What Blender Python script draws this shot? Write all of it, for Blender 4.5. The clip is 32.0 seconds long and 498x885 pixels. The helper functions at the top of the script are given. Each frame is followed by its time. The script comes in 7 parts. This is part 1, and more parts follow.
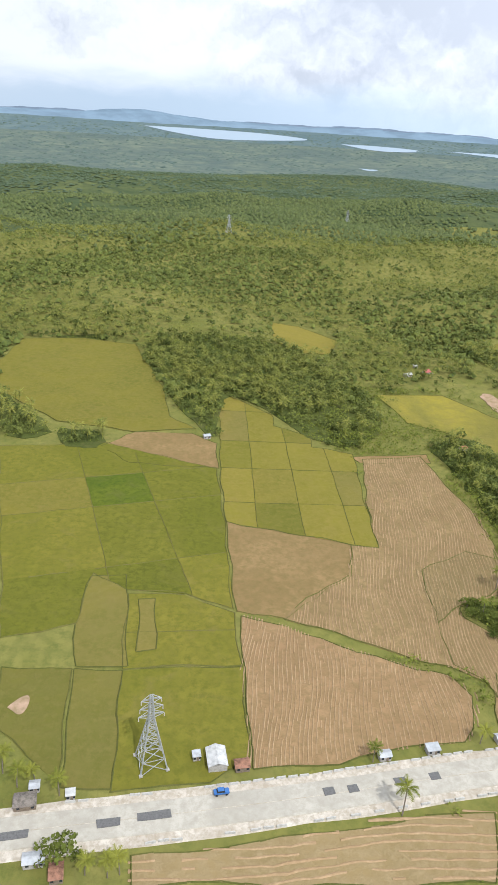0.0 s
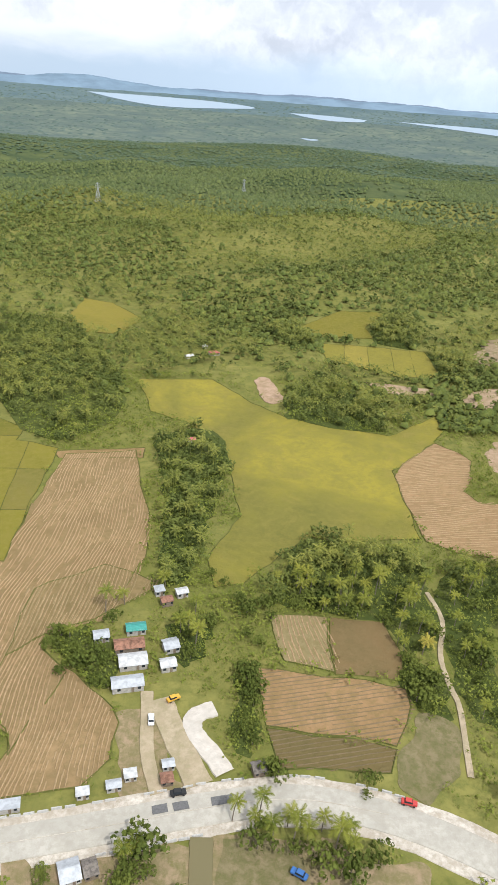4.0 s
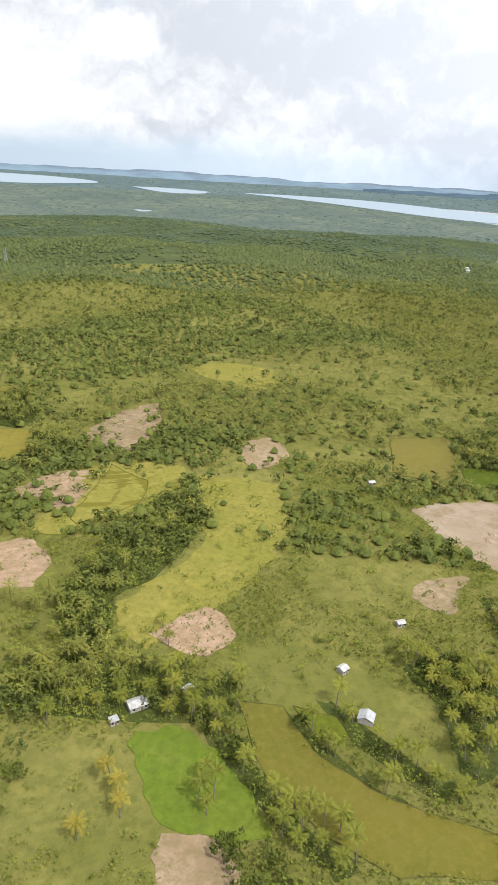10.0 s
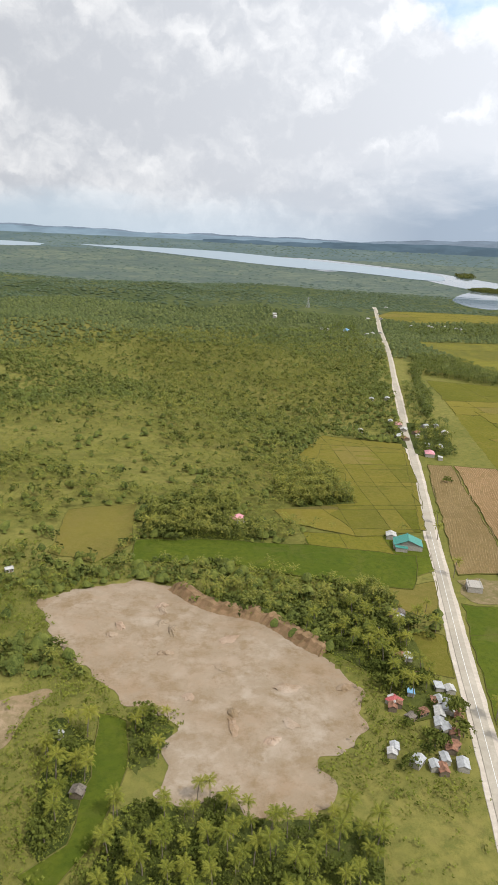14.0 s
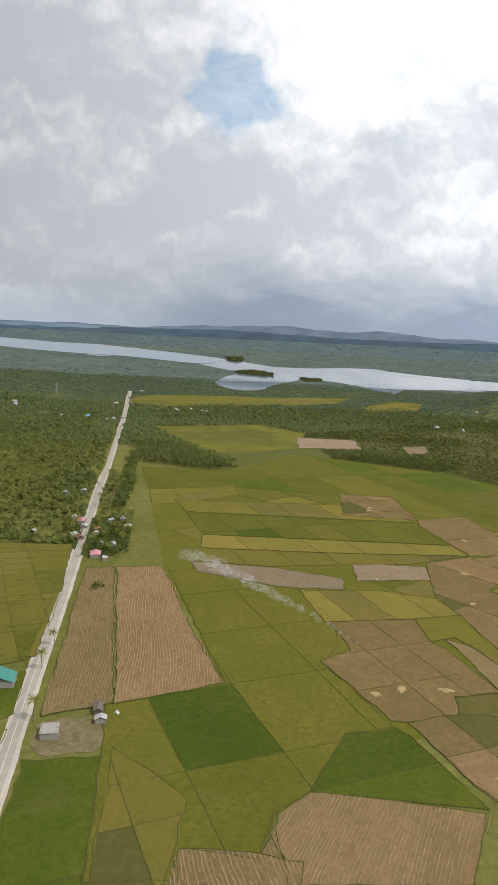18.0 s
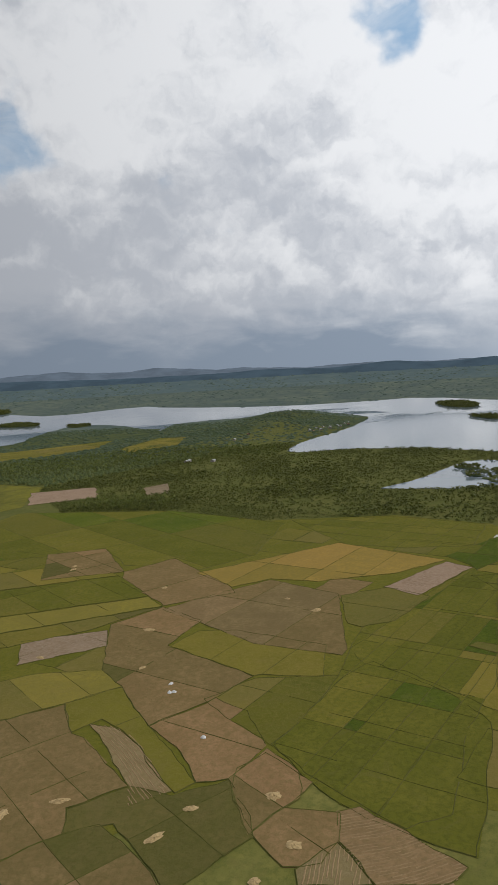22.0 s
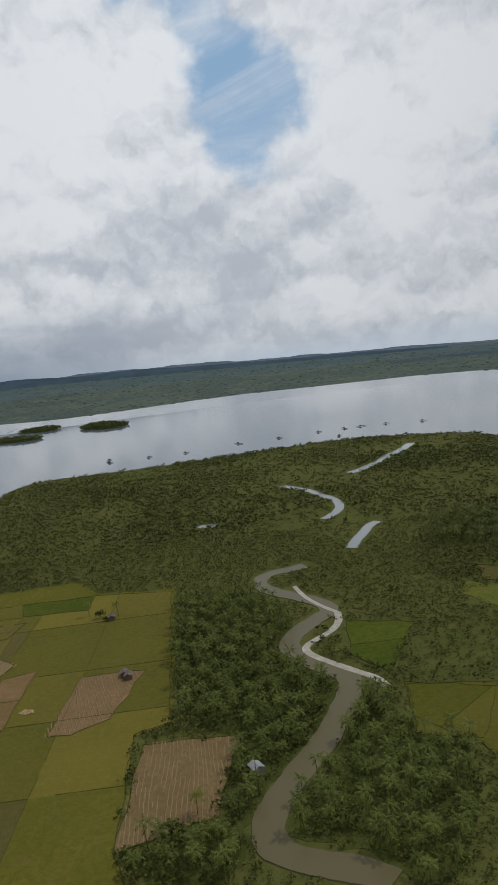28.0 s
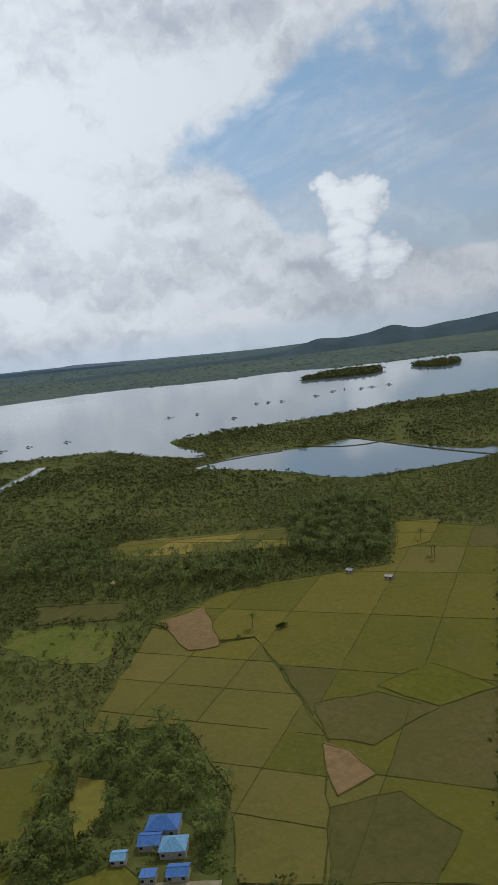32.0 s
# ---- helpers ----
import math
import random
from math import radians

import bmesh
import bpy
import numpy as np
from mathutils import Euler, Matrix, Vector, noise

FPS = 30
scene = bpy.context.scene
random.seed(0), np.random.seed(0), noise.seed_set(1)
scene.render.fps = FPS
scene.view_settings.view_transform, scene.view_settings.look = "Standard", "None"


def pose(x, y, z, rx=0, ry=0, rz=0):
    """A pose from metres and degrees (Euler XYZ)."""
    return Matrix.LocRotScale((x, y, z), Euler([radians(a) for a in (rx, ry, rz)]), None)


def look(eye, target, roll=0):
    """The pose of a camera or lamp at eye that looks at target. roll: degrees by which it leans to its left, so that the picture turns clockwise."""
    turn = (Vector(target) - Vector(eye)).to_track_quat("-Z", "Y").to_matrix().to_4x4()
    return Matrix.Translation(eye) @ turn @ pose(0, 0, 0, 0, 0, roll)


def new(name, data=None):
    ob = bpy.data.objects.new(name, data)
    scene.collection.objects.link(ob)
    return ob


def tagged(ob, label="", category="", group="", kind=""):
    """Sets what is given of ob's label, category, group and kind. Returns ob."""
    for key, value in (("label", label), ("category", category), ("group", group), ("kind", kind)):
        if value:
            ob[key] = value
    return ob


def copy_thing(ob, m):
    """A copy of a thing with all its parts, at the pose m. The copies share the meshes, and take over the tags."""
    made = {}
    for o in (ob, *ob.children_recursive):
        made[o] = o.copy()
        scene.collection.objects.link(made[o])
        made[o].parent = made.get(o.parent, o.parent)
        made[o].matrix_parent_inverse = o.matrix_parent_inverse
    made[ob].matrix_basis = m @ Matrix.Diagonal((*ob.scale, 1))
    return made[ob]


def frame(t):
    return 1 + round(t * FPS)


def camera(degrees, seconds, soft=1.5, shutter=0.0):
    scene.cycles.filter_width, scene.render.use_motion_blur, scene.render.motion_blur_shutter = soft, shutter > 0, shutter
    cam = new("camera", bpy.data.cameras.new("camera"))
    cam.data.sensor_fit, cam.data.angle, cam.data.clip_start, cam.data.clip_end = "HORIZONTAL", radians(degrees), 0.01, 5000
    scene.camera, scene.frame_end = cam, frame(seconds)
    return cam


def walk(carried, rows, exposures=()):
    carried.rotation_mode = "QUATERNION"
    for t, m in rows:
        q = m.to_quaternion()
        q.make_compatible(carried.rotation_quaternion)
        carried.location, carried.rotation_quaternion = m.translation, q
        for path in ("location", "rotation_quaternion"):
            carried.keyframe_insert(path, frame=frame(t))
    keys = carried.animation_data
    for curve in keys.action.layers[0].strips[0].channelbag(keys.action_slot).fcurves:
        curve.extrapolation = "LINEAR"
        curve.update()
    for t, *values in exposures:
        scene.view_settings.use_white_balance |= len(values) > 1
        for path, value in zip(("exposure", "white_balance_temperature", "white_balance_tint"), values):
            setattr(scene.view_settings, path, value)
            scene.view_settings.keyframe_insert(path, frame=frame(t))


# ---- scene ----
cam = camera(38.3, 32.0)
METRES, EYE, TILT, LEAN, TURN = 1000.0, 168.0, -24.13, -3.4, 0.0
ROWS = [
    (0.0, 0.0, 0.0, 0.0, -0.0, 0.0, 0.0),
    (0.5, 0.0174, 0.0047, 0.0014, -0.27, -0.07, 0.31),
    (1.0, 0.0354, 0.01, 0.0026, -1.01, -0.7, 0.28),
    (1.5, 0.0538, 0.0151, 0.0039, -2.0, -1.84, 0.49),
    (2.0, 0.0706, 0.0198, 0.0049, -2.26, -2.2, 0.76),
    (2.5, 0.0887, 0.025, 0.0058, -2.21, -1.84, 0.86),
    (3.0, 0.106, 0.0298, 0.007, -1.91, -2.6, 0.98),
    (3.5, 0.1238, 0.0345, 0.0078, -2.08, -2.41, 0.19),
    (5.5, 0.1938, 0.0535, 0.0101, -2.26, -1.09, 1.21),
    (6.0, 0.2103, 0.0582, 0.0103, -3.6, -1.17, 1.65),
    (6.5, 0.2285, 0.063, 0.0108, -5.23, -1.58, 2.09),
    (7.0, 0.2454, 0.0671, 0.0113, -6.12, -1.3, 2.05),
    (7.5, 0.263, 0.0717, 0.0116, -6.75, -0.52, 2.22),
    (8.0, 0.2794, 0.076, 0.0121, -7.37, -0.41, 2.17),
    (8.5, 0.2977, 0.08, 0.0126, -7.94, 0.27, 2.98),
    (9.0, 0.314, 0.0839, 0.0131, -8.6, 1.34, 3.31),
    (9.5, 0.3317, 0.0881, 0.0135, -9.17, 1.93, 3.88),
    (10.0, 0.3485, 0.0912, 0.014, -9.79, 2.82, 4.51),
    (10.5, 0.3661, 0.0947, 0.0142, -10.71, 3.51, 5.0),
    (11.0, 0.382, 0.0975, 0.0146, -11.73, 4.03, 5.29),
    (11.5, 0.3996, 0.1008, 0.0146, -13.06, 4.1, 5.69),
    (12.0, 0.4161, 0.1037, 0.0145, -14.35, 4.12, 6.28),
    (12.5, 0.4334, 0.1061, 0.0145, -15.72, 4.51, 6.81),
    (13.0, 0.4494, 0.1085, 0.014, -17.04, 5.12, 7.46),
    (13.5, 0.4662, 0.1107, 0.0138, -18.23, 5.27, 8.19),
    (15.5, 0.5313, 0.115, 0.0115, -23.59, 6.64, 10.77),
    (16.0, 0.5466, 0.1144, 0.0109, -25.44, 7.3, 10.99),
    (16.5, 0.5626, 0.115, 0.0096, -27.9, 7.77, 11.37),
    (17.0, 0.5774, 0.1139, 0.009, -30.31, 8.33, 12.32),
    (17.5, 0.5936, 0.1125, 0.0078, -32.5, 8.72, 13.59),
    (18.0, 0.608, 0.1107, 0.0065, -34.6, 8.79, 14.25),
    (18.5, 0.6232, 0.108, 0.005, -36.66, 8.77, 14.99),
    (19.0, 0.6377, 0.1062, 0.0034, -38.37, 8.4, 16.23),
    (19.5, 0.6526, 0.1031, 0.0014, -40.26, 8.83, 17.67),
    (20.0, 0.666, 0.1001, -0.0005, -41.3, 8.59, 19.31),
    (20.5, 0.6805, 0.0965, -0.0035, -43.32, 8.54, 20.54),
    (21.0, 0.6944, 0.0923, -0.0062, -45.72, 7.76, 21.84),
    (21.5, 0.7069, 0.0877, -0.0091, -47.27, 7.69, 22.89),
    (22.0, 0.7206, 0.0832, -0.0126, -49.71, 6.81, 24.15),
    (22.5, 0.7316, 0.078, -0.0159, -52.36, 7.42, 25.14),
    (23.0, 0.744, 0.0726, -0.0199, -55.18, 6.94, 26.54),
    (23.5, 0.7557, 0.0668, -0.0241, -58.15, 5.7, 27.8),
    (24.0, 0.7669, 0.0602, -0.0285, -61.29, 4.8, 29.26),
    (24.5, 0.7769, 0.0533, -0.0331, -64.2, 3.76, 30.39),
    (26.5, 0.8137, 0.0234, -0.0537, -76.63, -2.1, 29.85),
    (27.0, 0.8219, 0.014, -0.0602, -80.34, -4.33, 30.16),
    (27.5, 0.8288, 0.005, -0.0659, -84.37, -7.17, 30.62),
    (28.0, 0.8367, -0.0045, -0.0731, -89.13, -10.13, 31.41),
    (28.5, 0.8425, -0.0134, -0.0788, -93.16, -12.56, 31.15),
    (29.0, 0.848, -0.0237, -0.0853, -97.62, -15.21, 30.83),
    (29.5, 0.8524, -0.0332, -0.0913, -101.16, -16.24, 31.05),
    (30.0, 0.8567, -0.0436, -0.0977, -104.63, -17.66, 30.79),
    (30.5, 0.8604, -0.0533, -0.1036, -108.08, -19.96, 30.1),
    (31.0, 0.8633, -0.0637, -0.1104, -112.01, -21.77, 29.33),
    (31.5, 0.8649, -0.0741, -0.1164, -115.01, -22.99, 28.71),
    (32.0, 0.8667, -0.0844, -0.123, -116.6, -22.53, 28.14),
]
# camera: an aircraft that flies over the plain and turns to the right
def lift(t):
    """Height correction of the flown path, metres."""
    k = ((0, 0), (11, 0), (16.5, 4.5), (22.5, 4.0), (28, -4.0), (32, -4.5))
    for (a, u), (b, v) in zip(k, k[1:]):
        if t <= b:
            w = (t - a) / (b - a)
            return u + (v - u) * w * w * (3 - 2 * w)
    return k[-1][1]


walk(cam, [(t, Matrix.Translation((0, 0, lift(t))) @ pose(0, 0, EYE, TILT, LEAN, TURN) @ pose(METRES * x, METRES * y, METRES * z, 90 + pitch, roll, yaw))
           for t, x, y, z, yaw, pitch, roll in ROWS],
     exposures=((0.0, 0.14, 5850, 10), (9.0, 0.2, 6250, 10), (13.0, -0.06, 6450, 10), (17.0, -0.50, 6400, 10), (21.0, -1.1, 6300, 10), (24.0, -1.45, 6250, 10),
                (27.0, -1.56, 6150, 9), (29.0, -1.5, 6120, 9), (32.0, -1.4, 5900, 8)))

# ---- light ----
SUN_AZ, SUN_EL = 152.0, 54.0  # compass degrees from +y, clockwise
SKY_GAPS = ((35.6, 20.5, 900, 0.42), (32.6, 23.9, 500, 0.35), (65.3, 23.2, 1500, 0.5), (37.9, 17.5, 700, 0.32), (90.2, 17.1, 260, 0.62), (85.8, 22.7, 300, 0.5), (116.0, 12.9, 400, 0.45), (120.3, 15.8, 160, 0.6), (130.2, 8.3, 120, 0.55), (111.7, 10.3, 300, 0.3), (103.6, 18.1, 300, -0.4))
SKY_TONES = ((42, 5, 20, -0.22), (60, 6, 30, -0.15), (70, 14, 30, 0.25), (96, 14, 40, 0.12), (52, 20, 40, 0.3), (35, 12, 60, 0.1), (-6, 6, 12, 0.30), (26, 8, 60, -0.12), (12, 9, 40, -0.15), (8, 15, 40, -0.30), (105, 16, 60, 0.2), (46.5, 18.5, 130, 0.30), (65.2, 21.0, 160, 0.2), (75.6, 14.2, 90, 0.18), (55, 13.5, 70, -0.14), (34.5, 8.6, 70, -0.15), (24, 15, 60, -0.12), (78.5, 3.5, 70, -0.35), (92, 7, 120, -0.12))
CUMULUS = ((120.9, 8.9, 2000), (122.9, 8.5, 2200), (121.9, 6.6, 1900), (121.6, 4.6, 2000), (124.0, 4.4, 2200))


def nd(tree, kind, **inputs):
    n = tree.nodes.new(kind)
    for k, v in inputs.items():
        if k in n.inputs:
            n.inputs[k].default_value = v
    return n


def math_node(tree, op, a, b=None, clamp=False):
    n = tree.nodes.new("ShaderNodeMath")
    n.operation, n.use_clamp = op, clamp
    for i, v in enumerate((a, b)):
        if v is None:
            continue
        if isinstance(v, (int, float)):
            n.inputs[i].default_value = v
        else:
            tree.links.new(v, n.inputs[i])
    return n.outputs[0]


def mix_node(tree, fac, a, b):
    n = tree.nodes.new("ShaderNodeMix")
    n.data_type = "RGBA"
    for sock, v in ((n.inputs[0], fac), (n.inputs[6], a), (n.inputs[7], b)):
        if isinstance(v, (int, float)):
            sock.default_value = v
        elif isinstance(v, tuple):
            sock.default_value = v if len(v) == 4 else (*v, 1)
        else:
            tree.links.new(v, sock)
    return n.outputs[2]


def smooth(tree, v, lo, hi):
    n = tree.nodes.new("ShaderNodeMapRange")
    n.interpolation_type = "SMOOTHSTEP"
    n.inputs[1].default_value, n.inputs[2].default_value = lo, hi
    tree.links.new(v, n.inputs[0])
    return n.outputs[0]


def noise_node(tree, vec, scale, detail=5.0, rough=0.55, distort=0.0):
    n = nd(tree, "ShaderNodeTexNoise", Scale=scale, Detail=detail, Roughness=rough, Distortion=distort)
    if vec is not None:
        tree.links.new(vec, n.inputs["Vector"])
    return n.outputs["Fac"]


def direction(az, el):
    a, e = radians(az), radians(el)
    return (math.sin(a) * math.cos(e), math.cos(a) * math.cos(e), math.sin(e))


def make_world():
    w = bpy.data.worlds.new("sky")
    scene.world = w
    w.use_nodes = True
    tr = w.node_tree
    tr.nodes.clear()
    L = tr.links
    sky = tr.nodes.new("ShaderNodeTexSky")
    sky.sky_type, sky.sun_disc = "NISHITA", False
    sky.sun_elevation, sky.sun_rotation = radians(SUN_EL), radians(SUN_AZ)
    sky.air_density, sky.dust_density = 1.0, 1.5
    tc = tr.nodes.new("ShaderNodeTexCoord")
    sep = tr.nodes.new("ShaderNodeSeparateXYZ")
    L.new(tc.outputs["Generated"], sep.inputs[0])
    x, y, z = sep.outputs

    def mul(a, b):
        return math_node(tr, "MULTIPLY", a, b)

    def add(a, b):
        return math_node(tr, "ADD", a, b)

    def vec(op, a, b):
        n = tr.nodes.new("ShaderNodeVectorMath")
        n.operation = op
        L.new(a, n.inputs[0])
        if isinstance(b, tuple):
            n.inputs[1].default_value = b
        elif op == "SCALE":
            L.new(b, n.inputs["Scale"])
        else:
            L.new(b, n.inputs[1])
        return n.outputs[0]

    def heaps(where, scale, detail=3.0):
        """Rounded heads packed together, 0 to 1."""
        n = tr.nodes.new("ShaderNodeTexVoronoi")
        n.feature, n.normalize = "SMOOTH_F1", True
        for k, v in (("Scale", scale), ("Detail", detail), ("Roughness", 0.45), ("Smoothness", 0.35)):
            n.inputs[k].default_value = v
        L.new(where, n.inputs["Vector"])
        return math_node(tr, "SUBTRACT", 1.0, n.outputs["Distance"])

    # cloud layers seen ever flatter towards the horizon
    near = math_node(tr, "DIVIDE", 1.0, add(math_node(tr, "MAXIMUM", z, 0.0), 0.30))
    comb = tr.nodes.new("ShaderNodeCombineXYZ")
    L.new(mul(x, near), comb.inputs[0])
    L.new(mul(y, near), comb.inputs[1])
    L.new(mul(mul(z, 1.5), near), comb.inputs[2])
    flat = comb.outputs[0]
    big = noise_node(tr, flat, 1.25, 7, 0.5, 0.25)
    fine = noise_node(tr, flat, 3.6, 7, 0.55, 0.3)
    puffs = noise_node(tr, flat, 10.0, 6, 0.6, 0.3)
    swirl = tr.nodes.new("ShaderNodeTexNoise")
    swirl.inputs["Scale"].default_value, swirl.inputs["Detail"].default_value, swirl.inputs["Roughness"].default_value = 5.0, 5, 0.5
    L.new(tc.outputs["Generated"], swirl.inputs["Vector"])
    shift = vec("MULTIPLY", vec("SUBTRACT", swirl.outputs["Color"], (0.5, 0.5, 0.5)), (0.30, 0.30, 0.30))
    curl = tr.nodes.new("ShaderNodeTexNoise")
    curl.inputs["Scale"].default_value, curl.inputs["Detail"].default_value, curl.inputs["Roughness"].default_value = 26.0, 5, 0.55
    L.new(tc.outputs["Generated"], curl.inputs["Vector"])
    small = vec("MULTIPLY", vec("SUBTRACT", curl.outputs["Color"], (0.5, 0.5, 0.5)), (0.07, 0.07, 0.07))
    bent = vec("NORMALIZE", vec("ADD", tc.outputs["Generated"], shift), (0.0, 0.0, 0.0))
    bent_less = vec("NORMALIZE", vec("ADD", tc.outputs["Generated"], small), (0.0, 0.0, 0.0))

    def lobe(az, el, tight, where=None):
        """How near a part of the sky lies to one direction, 0 to 1."""
        n = tr.nodes.new("ShaderNodeVectorMath")
        n.operation = "DOT_PRODUCT"
        L.new(where or tc.outputs["Generated"], n.inputs[0])
        n.inputs[1].default_value = direction(az, el)
        d = math_node(tr, "SUBTRACT", 1.0, n.outputs["Value"])
        return math_node(tr, "POWER", 2.718, mul(math_node(tr, "MAXIMUM", d, 0.0), -tight))

    # open blue sky: a rift to the south-east and small gaps elsewhere, with ragged edges
    open_sky = mul(lobe(130, 12, 50, bent), 0.55)
    for az, el, tight, gain in SKY_GAPS:
        open_sky = add(open_sky, mul(lobe(az, el, tight, bent), gain))
    ragged = noise_node(tr, tc.outputs["Generated"], 24.0, 6, 0.6, 0.4)
    dens = add(mul(big, 0.42), add(mul(fine, 0.22), add(mul(noise_node(tr, tc.outputs["Generated"], 9.0, 6, 0.5, 0.3), 0.24), mul(ragged, 0.06))))
    dens = add(mul(dens, 3.2), -0.80)
    curled = vec("ADD", vec("MULTIPLY", tc.outputs["Generated"], (1.0, 1.0, 1.2)), small)
    domes = heaps(curled, 9.0)
    dens = add(dens, mul(add(domes, -0.62), 0.9))
    dens = math_node(tr, "SUBTRACT", dens, open_sky)
    bank = math_node(tr, "SUBTRACT", 1.0, smooth(tr, z, 0.05, 0.12))
    dens = add(dens, mul(bank, 0.45))
    cover = smooth(tr, dens, 0.10, 0.50)
    # lit heads and grey undersides
    masses = heaps(vec("ADD", curled, (3.1, 1.7, 0.4)), 3.6, 2.0)
    masses_over = heaps(vec("ADD", curled, (3.1, 1.69, 0.49)), 3.6, 2.0)
    domes_over = heaps(vec("ADD", curled, (0.0, -0.006, 0.030)), 9.0)
    knobs, knobs_over = noise_node(tr, curled, 14.0, 6, 0.55), noise_node(tr, vec("ADD", curled, (0.0, -0.003, 0.018)), 14.0, 6, 0.55)
    relief = add(mul(math_node(tr, "SUBTRACT", masses, masses_over), 1.1), add(mul(math_node(tr, "SUBTRACT", domes, domes_over), 1.5), mul(math_node(tr, "SUBTRACT", knobs, knobs_over), 0.9)))
    tone = add(relief, add(mul(fine, 0.30), add(mul(big, 0.40), mul(knobs, 0.14))))
    for az, el, tight, gain in SKY_TONES:
        tone = add(tone, mul(lobe(az, el, tight, bent), gain))
    light = smooth(tr, tone, 0.04, 0.78)
    cloud = mix_node(tr, light, (0.575, 0.597, 0.637), (0.92, 0.92, 0.92))
    streak = tr.nodes.new("ShaderNodeCombineXYZ")
    L.new(mul(x, 3.0), streak.inputs[0])
    L.new(mul(y, 3.0), streak.inputs[1])
    L.new(mul(add(z, mul(y, 0.25)), 13.0), streak.inputs[2])
    wisps = mul(smooth(tr, noise_node(tr, streak.outputs[0], 1.0, 7, 0.6, 0.6), 0.40, 0.75), 0.75)
    cover = math_node(tr, "MAXIMUM", cover, wisps)
    bluesky = mix_node(tr, smooth(tr, z, 0.0, 0.35), (0.60, 0.74, 0.88), (0.36, 0.55, 0.75))
    nis = nd(tr, "ShaderNodeVectorMath")
    nis.operation = "SCALE"
    L.new(sky.outputs[0], nis.inputs[0])
    nis.inputs["Scale"].default_value = 0.10
    blue = mix_node(tr, 0.7, nis.outputs[0], bluesky)
    col = mix_node(tr, cover, blue, cloud)
    # one tall cumulus tower in the rift
    tower = 0.0
    for az, el, tight in CUMULUS:
        tower = math_node(tr, "MAXIMUM", lobe(az, el, tight, bent_less), tower)
    body = smooth(tr, tower, 0.28, 0.50)
    shade = smooth(tr, add(add(mul(tower, 0.5), mul(puffs, 0.6)), mul(z, 1.2)), 0.45, 0.95)
    col = mix_node(tr, body, col, mix_node(tr, shade, (0.68, 0.71, 0.76), (1.12, 1.12, 1.11)))
    # rain under the cloud to the east, pale haze along the rest of the horizon
    low = math_node(tr, "SUBTRACT", 1.0, smooth(tr, add(z, mul(fine, -0.12)), -0.05, 0.06))
    rain = mul(low, math_node(tr, "MAXIMUM", lobe(58, 0, 16), lobe(40, 0, 40)))
    haze = math_node(tr, "SUBTRACT", 1.0, smooth(tr, z, -0.01, 0.022))
    col = mix_node(tr, mul(haze, 0.6), col, (0.60, 0.69, 0.78))
    north = mul(math_node(tr, "SUBTRACT", 1.0, smooth(tr, add(z, mul(fine, -0.04)), -0.005, 0.040)), lobe(-5, 0, 6))
    col = mix_node(tr, mul(north, 0.95), col, (0.52, 0.62, 0.71))
    col = mix_node(tr, math_node(tr, "MULTIPLY", rain, 1.2, True), col, (0.30, 0.36, 0.44))
    # eastern sky brightened around azimuth 84 to offset the lower exposure of views there
    glow = nd(tr, "ShaderNodeVectorMath")
    glow.operation = "SCALE"
    L.new(col, glow.inputs[0])
    L.new(add(0.88, mul(lobe(84, 24, 2.2), 1.5)), glow.inputs["Scale"])
    col = glow.outputs[0]
    bg = tr.nodes.new("ShaderNodeBackground")
    L.new(col, bg.inputs[0])
    bg.inputs[1].default_value = 1.0
    out = tr.nodes.new("ShaderNodeOutputWorld")
    L.new(bg.outputs[0], out.inputs[0])


make_world()
sun_data = bpy.data.lights.new("sun", "SUN")
sun_data.energy, sun_data.angle, sun_data.color = 2.9, radians(0.6), (1.0, 0.95, 0.86)
sun = new("sun", sun_data)
sd = Vector(direction(SUN_AZ, SUN_EL))
sun.matrix_world = look(sd * 100, (0, 0, 0))

# ---- terrain ----
CX, CY = 450.0, 50.0  # the middle of the walk


